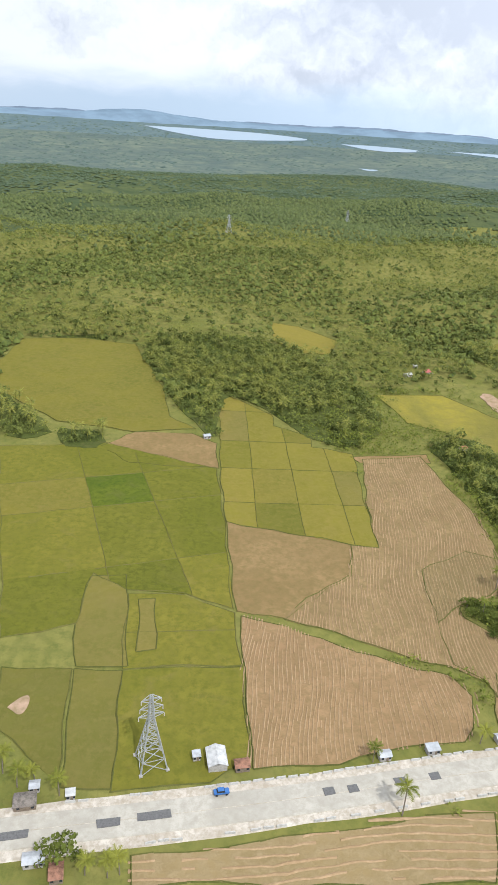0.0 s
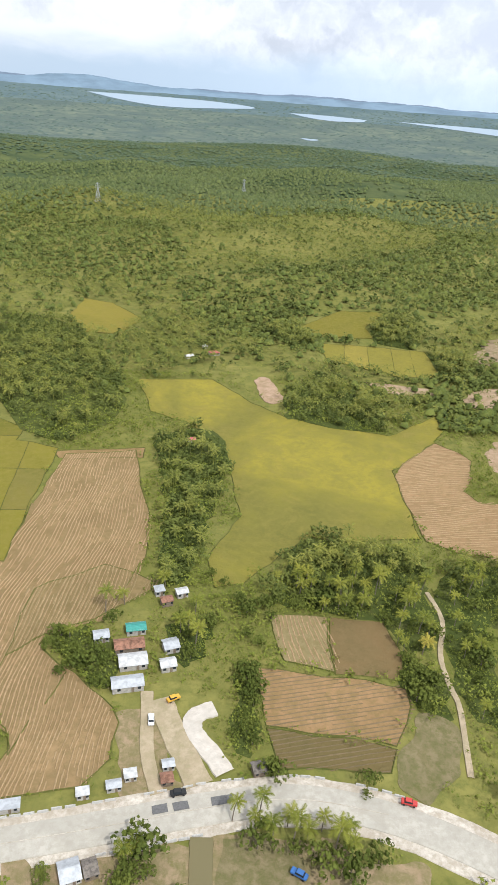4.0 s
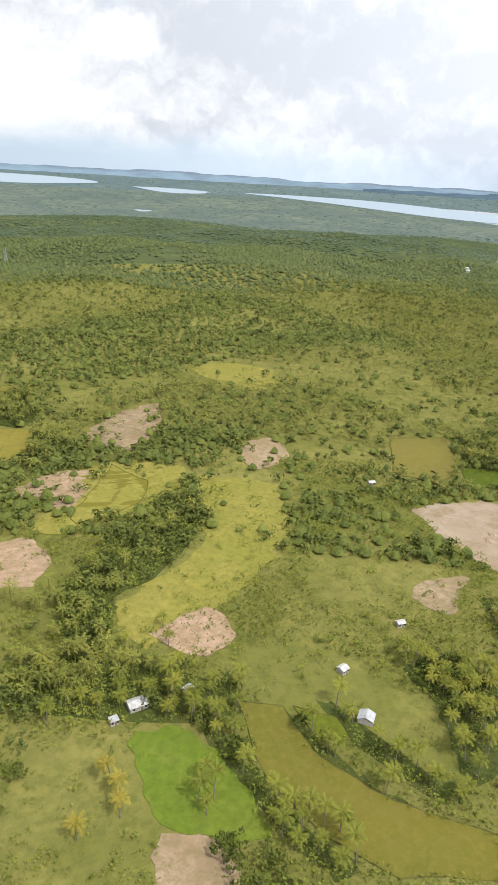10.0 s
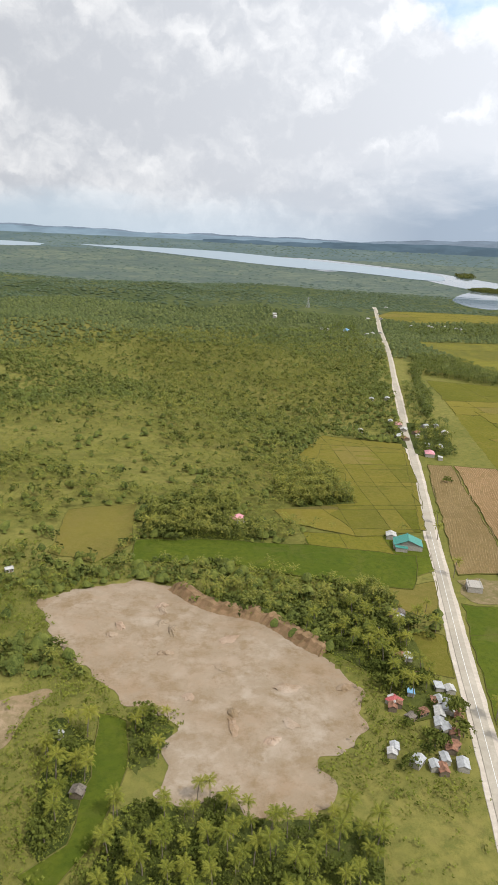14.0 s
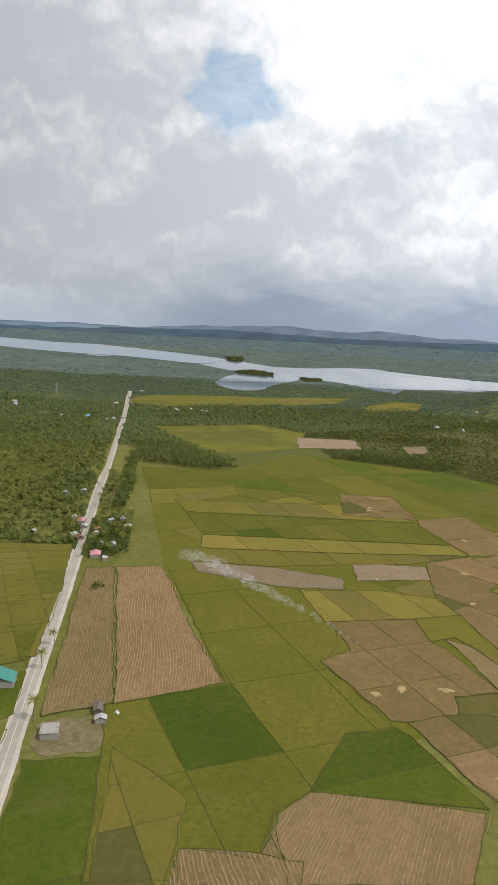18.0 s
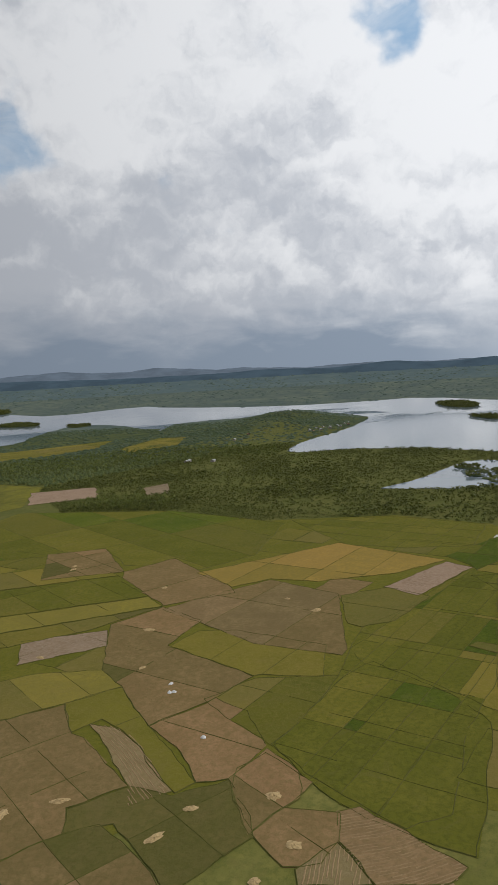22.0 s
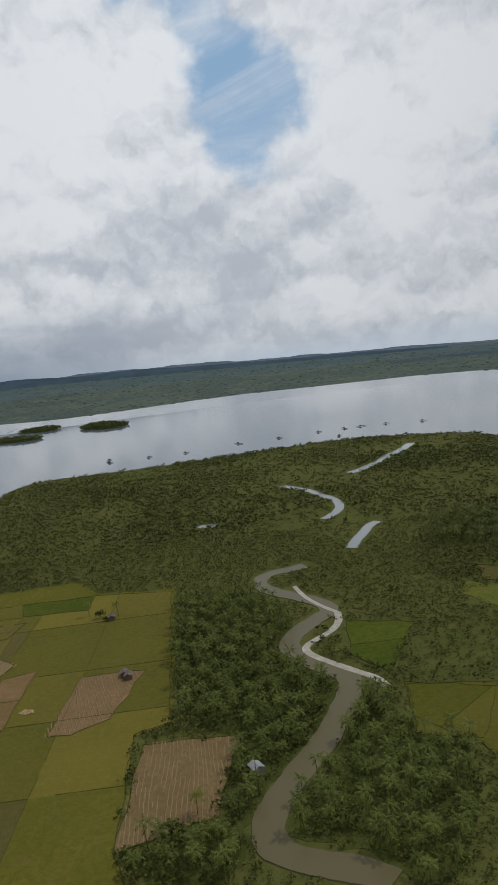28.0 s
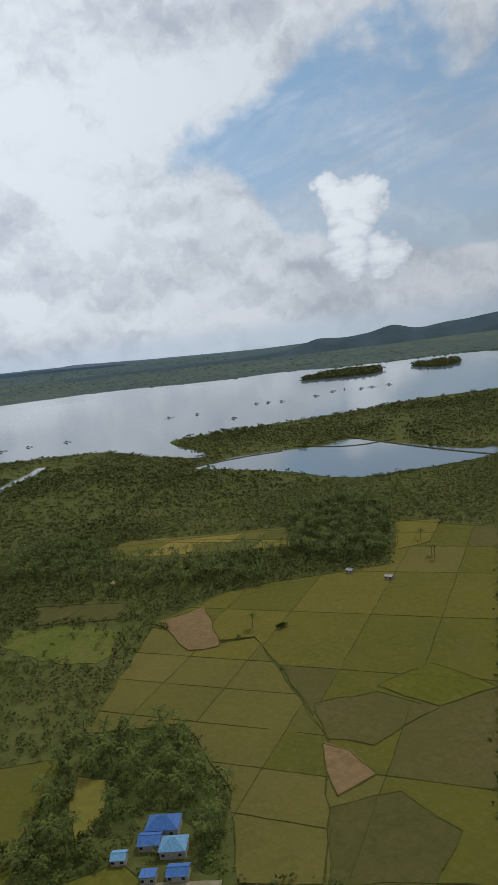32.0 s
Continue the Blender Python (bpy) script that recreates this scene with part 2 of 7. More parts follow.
def hills_at(x, y):
    """Height of the ground: flat plain, rolling hills to the north, far land bowled up to fit the camera's horizon."""
    x, y = np.asarray(x, float), np.asarray(y, float)
    r = np.hypot(x - CX, y - CY)
    s = np.clip((r - 2600) / 2100, 0, 1)
    far = np.where(s > 0, 150 - r * 0.0577 * (1 - s), 0)
    far = np.where(s > 0, np.maximum(far, 0), 0)
    az = np.degrees(np.arctan2(x - CX, y - CY))
    far = far * (1 - 0.85 * np.clip((az - 74) / 40, 0, 1))
    cape = 30 * np.exp(-((x - 2640) / 170) ** 2 - ((y - 1340) / 130) ** 2) + 16 * np.exp(-((x - 2380) / 150) ** 2 - ((y - 1250) / 160) ** 2)
    # rolling country north-west of the straight road
    edge = np.clip((y - 430 - 0.10 * np.abs(x - 250)) / 260, 0, 1) * np.clip((1010 - x + (y - 800) * 0.35) / 200, 0, 1)
    edge = edge * np.clip((2500 - r) / 500, 0, 1)
    roll = (np.sin(x / 61 + np.sin(y / 97)) * np.cos(y / 74 + 0.6 * np.sin(x / 120)) + 0.6 * np.sin(x / 137 + y / 171 + 1.0) + 0.8)
    near = np.exp(-((x - 385) / 130) ** 2 - ((y - 395) / 80) ** 2) * 7 + np.exp(-((x - 395) / 60) ** 2 - ((y - 510) / 55) ** 2) * 8
    wide = np.clip((y - 900) / 500, 0, 1) * np.clip((2900 - r) / 400, 0, 1) * np.clip((1300 - x + y * 0.3) / 500, 0, 1)
    broad = (np.sin(x / 210 + 0.8 * np.sin(y / 260)) * np.sin(y / 190 + 0.5) + 0.6) * 14
    return far + edge * roll * 9 + wide * broad + near + cape


# ---- materials ----
def base_mat(name, rough=0.9):
    m = bpy.data.materials.new(name)
    m.use_nodes = True
    tr = m.node_tree
    b = tr.nodes["Principled BSDF"]
    b.inputs["Roughness"].default_value = rough
    b.inputs["Specular IOR Level"].default_value = 0.25
    return m, tr, b


def world_pos(tr):
    return tr.nodes.new("ShaderNodeNewGeometry").outputs["Position"]


def land(name, a, b, c, big=0.02, small=0.35, rough=0.95, amount=0.72, bump=0.4):
    """Ground cover: two main tones in broad patches, a third in flecks of several sizes; each field a little apart in tone."""
    m, tr, bs = base_mat(name, rough)
    bs.inputs["Specular IOR Level"].default_value = 0.04
    p = world_pos(tr)
    f = smooth(tr, noise_node(tr, p, big, 6, 0.65, 0.8), 0.36, 0.64)
    g = smooth(tr, noise_node(tr, p, small, 6, 0.72), 0.40, 0.68)
    h = smooth(tr, noise_node(tr, p, big * 5.5, 7, 0.74, 0.5), 0.42, 0.62)
    dry = smooth(tr, noise_node(tr, p, 0.055, 7, 0.72, 1.2), 0.50, 0.72)
    col = mix_node(tr, f, a, b)
    col = mix_node(tr, math_node(tr, "MULTIPLY", g, amount), col, c)
    col = mix_node(tr, math_node(tr, "MULTIPLY", h, amount * 0.9), col, tuple(0.5 * (u + v) for u, v in zip(b, c)))
    col = mix_node(tr, math_node(tr, "MULTIPLY", dry, 0.45 if bump else 0.0), col, (0.6 * a[0] + 0.085, 0.6 * a[1] + 0.06, 0.6 * a[2] + 0.03))
    own = tr.nodes.new("ShaderNodeObjectInfo").outputs["Random"]
    hsv = nd(tr, "ShaderNodeHueSaturation")
    tr.links.new(math_node(tr, "ADD", math_node(tr, "MULTIPLY", own, 0.34), 0.83), hsv.inputs["Value"])
    tr.links.new(math_node(tr, "SUBTRACT", 0.512, math_node(tr, "MULTIPLY", own, 0.022)), hsv.inputs["Hue"])
    tr.links.new(col, hsv.inputs["Color"])
    tr.links.new(hsv.outputs[0], bs.inputs["Base Color"])
    n = nd(tr, "ShaderNodeBump", Strength=bump, Distance=0.6)
    tr.links.new(g, n.inputs["Height"])
    tr.links.new(n.outputs[0], bs.inputs["Normal"])
    return m


MAT = {
    "ground": land("ground_grass", (0.142, 0.146, 0.034), (0.222, 0.205, 0.058), (0.088, 0.106, 0.026), 0.014, 0.22, 0.95, 0.72),
    # undergrowth with the shade between crowns put into its colour
    "floor": land("shade_darkened_undergrowth", (0.070, 0.088, 0.021), (0.100, 0.112, 0.029), (0.052, 0.068, 0.018), 0.05, 0.5, 0.95, 0.7),
    "lush": land("young_rice", (0.085, 0.115, 0.014), (0.125, 0.142, 0.018), (0.055, 0.082, 0.012)),
    "green": land("green_rice", (0.142, 0.140, 0.020), (0.178, 0.162, 0.027), (0.092, 0.100, 0.016)),
    "olive": land("olive_rice", (0.162, 0.145, 0.024), (0.130, 0.126, 0.023), (0.205, 0.170, 0.040)),
    "ripe": land("ripening_rice", (0.195, 0.170, 0.028), (0.160, 0.145, 0.024), (0.225, 0.185, 0.044)),
    "ripe2": land("ripe_rice_patchy", (0.250, 0.220, 0.034), (0.128, 0.125, 0.030), (0.190, 0.170, 0.040), 0.010, 0.3, 0.95, 0.6),
    "yellow": land("yellow_rice", (0.270, 0.235, 0.030), (0.215, 0.185, 0.030), (0.160, 0.145, 0.028), 0.03),
    "gold": land("golden_rice", (0.290, 0.232, 0.046), (0.245, 0.200, 0.042), (0.21, 0.175, 0.046)),
    "orange": land("ripe_gold_rice", (0.350, 0.235, 0.055), (0.295, 0.205, 0.050), (0.24, 0.18, 0.05)),
    "ochre": land("ochre_rice", (0.175, 0.150, 0.034), (0.140, 0.130, 0.030), (0.200, 0.165, 0.050)),
    "grass": land("pasture", (0.110, 0.142, 0.022), (0.175, 0.165, 0.040), (0.075, 0.105, 0.018), 0.018),
    "meadow": land("fresh_meadow", (0.170, 0.225, 0.026), (0.215, 0.240, 0.036), (0.105, 0.150, 0.020), 0.03),
    "hillgrass": land("hill_pasture", (0.240, 0.225, 0.045), (0.300, 0.255, 0.064), (0.150, 0.160, 0.032), 0.02),
    "soil": land("bare_field", (0.300, 0.195, 0.092), (0.240, 0.158, 0.070), (0.165, 0.130, 0.048), 0.035, 0.35, 0.95, 0.7),
    "darksoil": land("dark_tilled_soil", (0.155, 0.110, 0.046), (0.125, 0.098, 0.040), (0.17, 0.125, 0.055), 0.05),
    "greenbrown": land("weedy_stubble", (0.132, 0.118, 0.034), (0.158, 0.128, 0.044), (0.100, 0.100, 0.026), 0.04),
    "harvest": land("harvested_field", (0.300, 0.204, 0.100), (0.235, 0.158, 0.076), (0.180, 0.135, 0.058), 0.03, 0.4, 0.95, 0.7),
    "straw": land("straw_field", (0.235, 0.180, 0.080), (0.200, 0.155, 0.068), (0.290, 0.230, 0.120), 0.05),
    "pinkstraw": land("pale_straw_stubble", (0.300, 0.215, 0.140), (0.235, 0.165, 0.100), (0.36, 0.28, 0.20), 0.05),
    "clay": land("bare_clay", (0.42, 0.300, 0.205), (0.34, 0.235, 0.150), (0.20, 0.165, 0.075), 0.05, 0.3, 0.95, 0.75),
    "cut_clay": land("cut_clay", (0.31, 0.205, 0.125), (0.26, 0.165, 0.095), (0.18, 0.135, 0.065), 0.08, 0.4, 0.95, 0.7),
    "quarry": land("quarried_clay", (0.34, 0.245, 0.170), (0.42, 0.345, 0.275), (0.24, 0.165, 0.095), 0.022, 0.10, 0.95, 0.85),
    "dirt": land("trodden_dirt", (0.30, 0.225, 0.135), (0.22, 0.175, 0.095), (0.13, 0.130, 0.040), 0.06, 0.35, 0.95, 0.85),
    "pond": land("salt_pan", (0.60, 0.60, 0.56), (0.52, 0.53, 0.50), (0.46, 0.46, 0.42), 0.05),
    "road": land("concrete_road", (0.58, 0.525, 0.450), (0.48, 0.435, 0.370), (0.38, 0.335, 0.275), 0.06, 0.5, 0.85, 0.6, 0.1),
    "roadpale": land("fresh_gravel", (0.60, 0.545, 0.46), (0.46, 0.405, 0.33), (0.30, 0.25, 0.17), 0.08, 0.6),
    "oldroad": land("worn_concrete", (0.46, 0.415, 0.345), (0.38, 0.345, 0.285), (0.31, 0.28, 0.225), 0.06, 0.5, 0.9, 0.4, 0.1),
    "swamp": land("swamp_growth", (0.105, 0.118, 0.030), (0.140, 0.140, 0.040), (0.078, 0.092, 0.024), 0.012, 0.12, 0.95, 0.6),
    # bluer ring by ring: aerial haze is mixed into these three ground colours
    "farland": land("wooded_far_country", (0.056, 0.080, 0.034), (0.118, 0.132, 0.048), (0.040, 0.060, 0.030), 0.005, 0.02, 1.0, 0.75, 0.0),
    "hazeland": land("haze_tinted_country", (0.092, 0.122, 0.110), (0.155, 0.180, 0.130), (0.062, 0.088, 0.088), 0.0035, 0.02, 1.0, 0.8, 0.0),
    "bluehaze": land("haze_tinted_foothills", (0.092, 0.132, 0.138), (0.130, 0.168, 0.158), (0.070, 0.105, 0.118), 0.003, 0.012, 1.0, 0.7, 0.0),
    "dike": land("grassy_dike", (0.075, 0.085, 0.030), (0.095, 0.098, 0.036), (0.12, 0.105, 0.05), 0.05),
    "dirtroad": land("dirt_track", (0.42, 0.34, 0.23), (0.36, 0.29, 0.19), (0.26, 0.23, 0.12), 0.1),
    "gravelroad": land("gravel_track", (0.74, 0.68, 0.60), (0.64, 0.58, 0.50), (0.46, 0.41, 0.33), 0.1),
    "bund": land("grass_bund", (0.080, 0.092, 0.020), (0.12, 0.12, 0.030), (0.15, 0.135, 0.05), 0.1),
    "strawrow": land("straw_row", (0.40, 0.285, 0.160), (0.34, 0.235, 0.125), (0.27, 0.190, 0.098), 0.1, 0.8),
    "furrow": land("earth_ridge", (0.24, 0.165, 0.10), (0.20, 0.14, 0.085), (0.15, 0.12, 0.06), 0.1, 0.8),
}


def water_mat(name, deep, rough, ripple):
    m, tr, b = base_mat(name, rough)
    b.inputs["Base Color"].default_value = (*deep, 1)
    b.inputs["IOR"].default_value = 1.33
    b.inputs["Specular IOR Level"].default_value = 0.5
    p = world_pos(tr)
    n = nd(tr, "ShaderNodeBump", Strength=ripple, Distance=0.4)
    tr.links.new(noise_node(tr, p, 0.12 if ripple > 0.03 else 0.007, 3, 0.5), n.inputs["Height"])
    tr.links.new(n.outputs[0], b.inputs["Normal"])
    return m


MAT["water"] = water_mat("bay_water", (0.17, 0.21, 0.24), 0.07, 0.02)
# reflected sky put into the pale blue base colour, real specular turned down
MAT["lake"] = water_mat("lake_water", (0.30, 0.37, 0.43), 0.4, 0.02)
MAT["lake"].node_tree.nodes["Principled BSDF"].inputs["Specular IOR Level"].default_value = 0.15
MAT["river"] = water_mat("muddy_river", (0.165, 0.140, 0.070), 0.25, 0.05)
MAT["river"].node_tree.nodes["Principled BSDF"].inputs["Specular IOR Level"].default_value = 0.2
MAT["creek"] = water_mat("tidal_creek", (0.26, 0.29, 0.29), 0.12, 0.05)


def leaf_mat(name, a, b, c, island=True, rough=0.6, lean=0.6):
    """Foliage: each clump or plant takes its own tone between a and b, with patches of c."""
    m, tr, bs = base_mat(name, rough)
    if island:
        rnd = tr.nodes.new("ShaderNodeNewGeometry").outputs["Random Per Island"]
    else:
        rnd = tr.nodes.new("ShaderNodeObjectInfo").outputs["Random"]
    p = world_pos(tr)
    f = smooth(tr, noise_node(tr, p, 0.012, 4, 0.6), 0.42, 0.6)
    g = smooth(tr, noise_node(tr, p, 1.1, 3, 0.6), 0.35, 0.7)
    stand = smooth(tr, noise_node(tr, p, 0.15, 3, 0.6), 0.36, 0.66)
    rnd = math_node(tr, "ADD", math_node(tr, "MULTIPLY", rnd, 0.3 if island else 0.7), math_node(tr, "MULTIPLY", stand, 0.7 if island else 0.3))
    col = mix_node(tr, rnd, tuple(0.72 * v for v in a), tuple(1.12 * v for v in b))
    col = mix_node(tr, math_node(tr, "MULTIPLY", f, 0.45), col, c)
    col = mix_node(tr, math_node(tr, "MULTIPLY", g, 0.35), col, tuple(1.5 * v for v in b))
    tr.links.new(col, bs.inputs["Base Color"])
    bs.inputs["Specular IOR Level"].default_value = 0.05
    # leaf blades of a crown catch the light from above together
    n = tr.nodes.new("ShaderNodeVectorMath")
    n.operation = "MULTIPLY_ADD"
    tr.links.new(tr.nodes.new("ShaderNodeNewGeometry").outputs["Normal"], n.inputs[0])
    n.inputs[1].default_value, n.inputs[2].default_value = (0.6, 0.6, 0.6), (0.0, 0.0, lean)
    u = tr.nodes.new("ShaderNodeVectorMath")
    u.operation = "NORMALIZE"
    tr.links.new(n.outputs[0], u.inputs[0])
    tr.links.new(u.outputs[0], bs.inputs["Normal"])
    return m


MAT["palm"] = leaf_mat("palm_fronds", (0.080, 0.105, 0.022), (0.215, 0.208, 0.042), (0.120, 0.138, 0.030), True, 0.5, 0.15)
MAT["palm_one"] = leaf_mat("palm_fronds_near", (0.090, 0.118, 0.018), (0.210, 0.205, 0.032), (0.120, 0.145, 0.024), False, 0.5, 0.15)
# darker copies of the palm colours: cloud shade put into the eastern fronds
MAT["palm_shaded"] = leaf_mat("palm_fronds_shaded", (0.048, 0.078, 0.018), (0.168, 0.185, 0.042), (0.078, 0.108, 0.024), True, 0.5, 0.15)
MAT["palm_shaded_one"] = leaf_mat("palm_fronds_shaded_near", (0.048, 0.078, 0.018), (0.168, 0.185, 0.042), (0.078, 0.108, 0.024), False, 0.5, 0.15)
MAT["palm_yellow"] = leaf_mat("palm_fronds_yellowed", (0.23, 0.19, 0.030), (0.30, 0.25, 0.045), (0.2, 0.17, 0.03), False)
MAT["leaf"] = leaf_mat("broad_leaves", (0.034, 0.056, 0.014), (0.145, 0.160, 0.036), (0.072, 0.096, 0.024))
MAT["leaf_one"] = leaf_mat("broad_leaves_near", (0.046, 0.072, 0.014), (0.120, 0.136, 0.026), (0.085, 0.105, 0.020), False)
MAT["scrub"] = leaf_mat("scrub_leaves", (0.088, 0.122, 0.018), (0.195, 0.208, 0.036), (0.135, 0.162, 0.026))
MAT["mangrove"] = leaf_mat("mangrove_leaves", (0.054, 0.074, 0.018), (0.130, 0.138, 0.032), (0.088, 0.102, 0.026))
# leaf colours for three distances, with aerial haze tinted in ever stronger
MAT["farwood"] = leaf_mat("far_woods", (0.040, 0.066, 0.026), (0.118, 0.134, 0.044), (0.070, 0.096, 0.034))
MAT["farwood2"] = leaf_mat("farther_woods_haze_tint", (0.042, 0.070, 0.040), (0.082, 0.108, 0.054), (0.060, 0.088, 0.046))
MAT["farwood3"] = leaf_mat("haze_tinted_woods", (0.060, 0.092, 0.082), (0.098, 0.132, 0.105), (0.075, 0.110, 0.095))


def plain(name, col, rough=0.8, metal=0.0, spread=0.12, scale=1.5):
    m, tr, b = base_mat(name, rough)
    p = world_pos(tr)
    f = smooth(tr, noise_node(tr, p, scale, 5, 0.65), 0.35, 0.7)
    tr.links.new(mix_node(tr, f, col, tuple(max(0, v * (1 - 3 * spread)) for v in col)), b.inputs["Base Color"])
    b.inputs["Metallic"].default_value = metal
    return m


MAT["heap"] = plain("threshed_straw", (0.54, 0.39, 0.19), 0.95, 0.0, 0.12, 1.2)
MAT["block"] = plain("concrete_block", (0.50, 0.48, 0.44), 0.9, 0.0, 0.1)
MAT["bark"] = plain("palm_bark", (0.24, 0.20, 0.15))
MAT["steel"] = plain("galvanised_steel", (0.52, 0.53, 0.53), 0.5, 0.4)
MAT["tin"] = plain("zinc_roof", (0.48, 0.49, 0.50), 0.45, 0.2, 0.1, 0.8)
MAT["white_roof"] = plain("white_roof", (0.56, 0.55, 0.53), 0.6, 0.0, 0.12, 0.6)
MAT["rust"] = plain("rusted_roof", (0.33, 0.17, 0.11), 0.8, 0.1, 0.2, 0.7)
MAT["red_roof"] = plain("red_roof", (0.50, 0.13, 0.13), 0.6, 0.0, 0.1)
MAT["pink_roof"] = plain("pink_roof", (0.72, 0.33, 0.38), 0.6, 0.0, 0.1)
MAT["blue_roof"] = plain("blue_roof", (0.09, 0.21, 0.52), 0.5, 0.0, 0.1)
MAT["sky_roof"] = plain("pale_blue_roof", (0.22, 0.44, 0.66), 0.5, 0.0, 0.1)
MAT["green_roof"] = plain("green_roof", (0.07, 0.30, 0.25), 0.5, 0.0, 0.1)
MAT["thatch"] = plain("grey_thatch", (0.22, 0.19, 0.16), 0.95, 0.0, 0.18, 1.2)
MAT["plaster"] = plain("plaster", (0.46, 0.43, 0.39), 0.9, 0.0, 0.1)
MAT["timber"] = plain("weathered_timber", (0.24, 0.19, 0.14), 0.9)
MAT["glass"] = plain("dark_pane", (0.03, 0.035, 0.04), 0.2, 0.0, 0.0)
MAT["asphalt"] = plain("asphalt_patch", (0.15, 0.145, 0.14), 0.9, 0.0, 0.1)
MAT["tyre"] = plain("tyre_rubber", (0.03, 0.03, 0.03), 0.8, 0.0, 0.0)
MAT["paint_blue"] = plain("blue_paint", (0.06, 0.16, 0.40), 0.4, 0.0, 0.05)
MAT["paint_white"] = plain("white_paint", (0.78, 0.78, 0.76), 0.4, 0.0, 0.05)
MAT["paint_red"] = plain("red_paint", (0.50, 0.06, 0.05), 0.4, 0.0, 0.05)
MAT["paint_yellow"] = plain("yellow_paint", (0.62, 0.36, 0.05), 0.5, 0.0, 0.05)
MAT["boat"] = plain("dark_wet_timber", (0.06, 0.06, 0.06), 0.8)


# ---- mesh helpers ----
def mesh_object(name, verts, faces, material, parent=None, label=""):
    me = bpy.data.meshes.new(name)
    me.from_pydata([tuple(v) for v in verts], [], faces)
    me.materials.append(material)
    ob = new(name, me)
    if parent is not None:
        ob.parent = parent
    if label:
        ob["label"] = label
    return ob


def part(name, bm, material, parent=None, label=""):
    me = bpy.data.meshes.new(name)
    bm.to_mesh(me)
    bm.free()
    me.materials.append(material)
    ob = new(name, me)
    if parent is not None:
        ob.parent = parent
    if label:
        ob["label"] = label
    return ob


def box(bm, x, y, z, sx, sy, sz, turn=0.0):
    m = pose(x, y, z, 0, 0, turn) @ Matrix.Diagonal((sx, sy, sz, 1))
    bmesh.ops.create_cube(bm, size=1.0, matrix=m)


def bar(bm, a, b, w):
    a, b = Vector(a), Vector(b)
    d = b - a
    m = Matrix.Translation((a + b) / 2) @ d.to_track_quat("Z", "Y").to_matrix().to_4x4() @ Matrix.Diagonal((w, w, d.length, 1))
    bmesh.ops.create_cube(bm, size=1.0, matrix=m)


def inside(poly, x, y):
    """Which of the points lie in the polygon."""
    p = np.array(poly, float)
    res = np.zeros(np.shape(x), bool)
    j = len(p) - 1
    for i in range(len(p)):
        c = (p[i, 1] > y) != (p[j, 1] > y)
        dy = p[j, 1] - p[i, 1]
        t = (p[j, 0] - p[i, 0]) * (y - p[i, 1]) / (dy if abs(dy) > 1e-9 else 1e-9) + p[i, 0]
        res ^= c & (x < t)
        j = i
    return res


def area_of(poly):
    return sum(a[0] * b[1] - b[0] * a[1] for a, b in zip(poly, poly[1:] + poly[:1])) / 2


def draped(poly, lift_by, cell, skirt=0.6):
    """A polygon laid over the land in pieces no longer than cell, with a skirt down into the ground."""
    from mathutils.geometry import tessellate_polygon
    poly = list(poly)
    if area_of(poly) < 0:
        poly.reverse()
    ring = []
    for a, b in zip(poly, poly[1:] + poly[:1]):
        k = max(1, math.ceil(math.dist(a, b) / cell))
        ring += [(a[0] + (b[0] - a[0]) * i / k, a[1] + (b[1] - a[1]) * i / k) for i in range(k)]
    tris = tessellate_polygon([[Vector((x, y, 0)) for x, y in ring]])
    verts, index, faces = [], {}, []

    def put(p):
        key = (round(p[0], 2), round(p[1], 2))
        if key not in index:
            index[key] = len(verts)
            verts.append(p)
        return index[key]

    stack = [tuple(ring[i] for i in t) for t in tris]
    while stack:
        t = stack.pop()
        e = [math.dist(t[i], t[(i + 1) % 3]) for i in range(3)]
        i = max(range(3), key=lambda k: e[k])
        if e[i] > cell * 1.5:
            a, b, c = t[i], t[(i + 1) % 3], t[(i + 2) % 3]
            m = ((a[0] + b[0]) / 2, (a[1] + b[1]) / 2)
            stack += [(a, m, c), (m, b, c)]
        else:
            f = [put(p) for p in t]
            ar = area_of(list(t))
            if len(set(f)) == 3 and abs(ar) > 1e-4:
                faces.append(f if ar > 0 else f[::-1])
    v = np.array(verts)
    z = hills_at(v[:, 0], v[:, 1]) + lift_by
    out = [(x, y, h) for (x, y), h in zip(verts, z)]
    n0 = len(out)
    rim = [index[k] for k in ((round(p[0], 2), round(p[1], 2)) for p in ring) if k in index]
    out += [(out[i][0], out[i][1], out[i][2] - skirt) for i in rim]
    for k in range(len(rim)):
        k2 = (k + 1) % len(rim)
        faces.append([rim[k], n0 + k, n0 + k2, rim[k2]])
    return out, faces


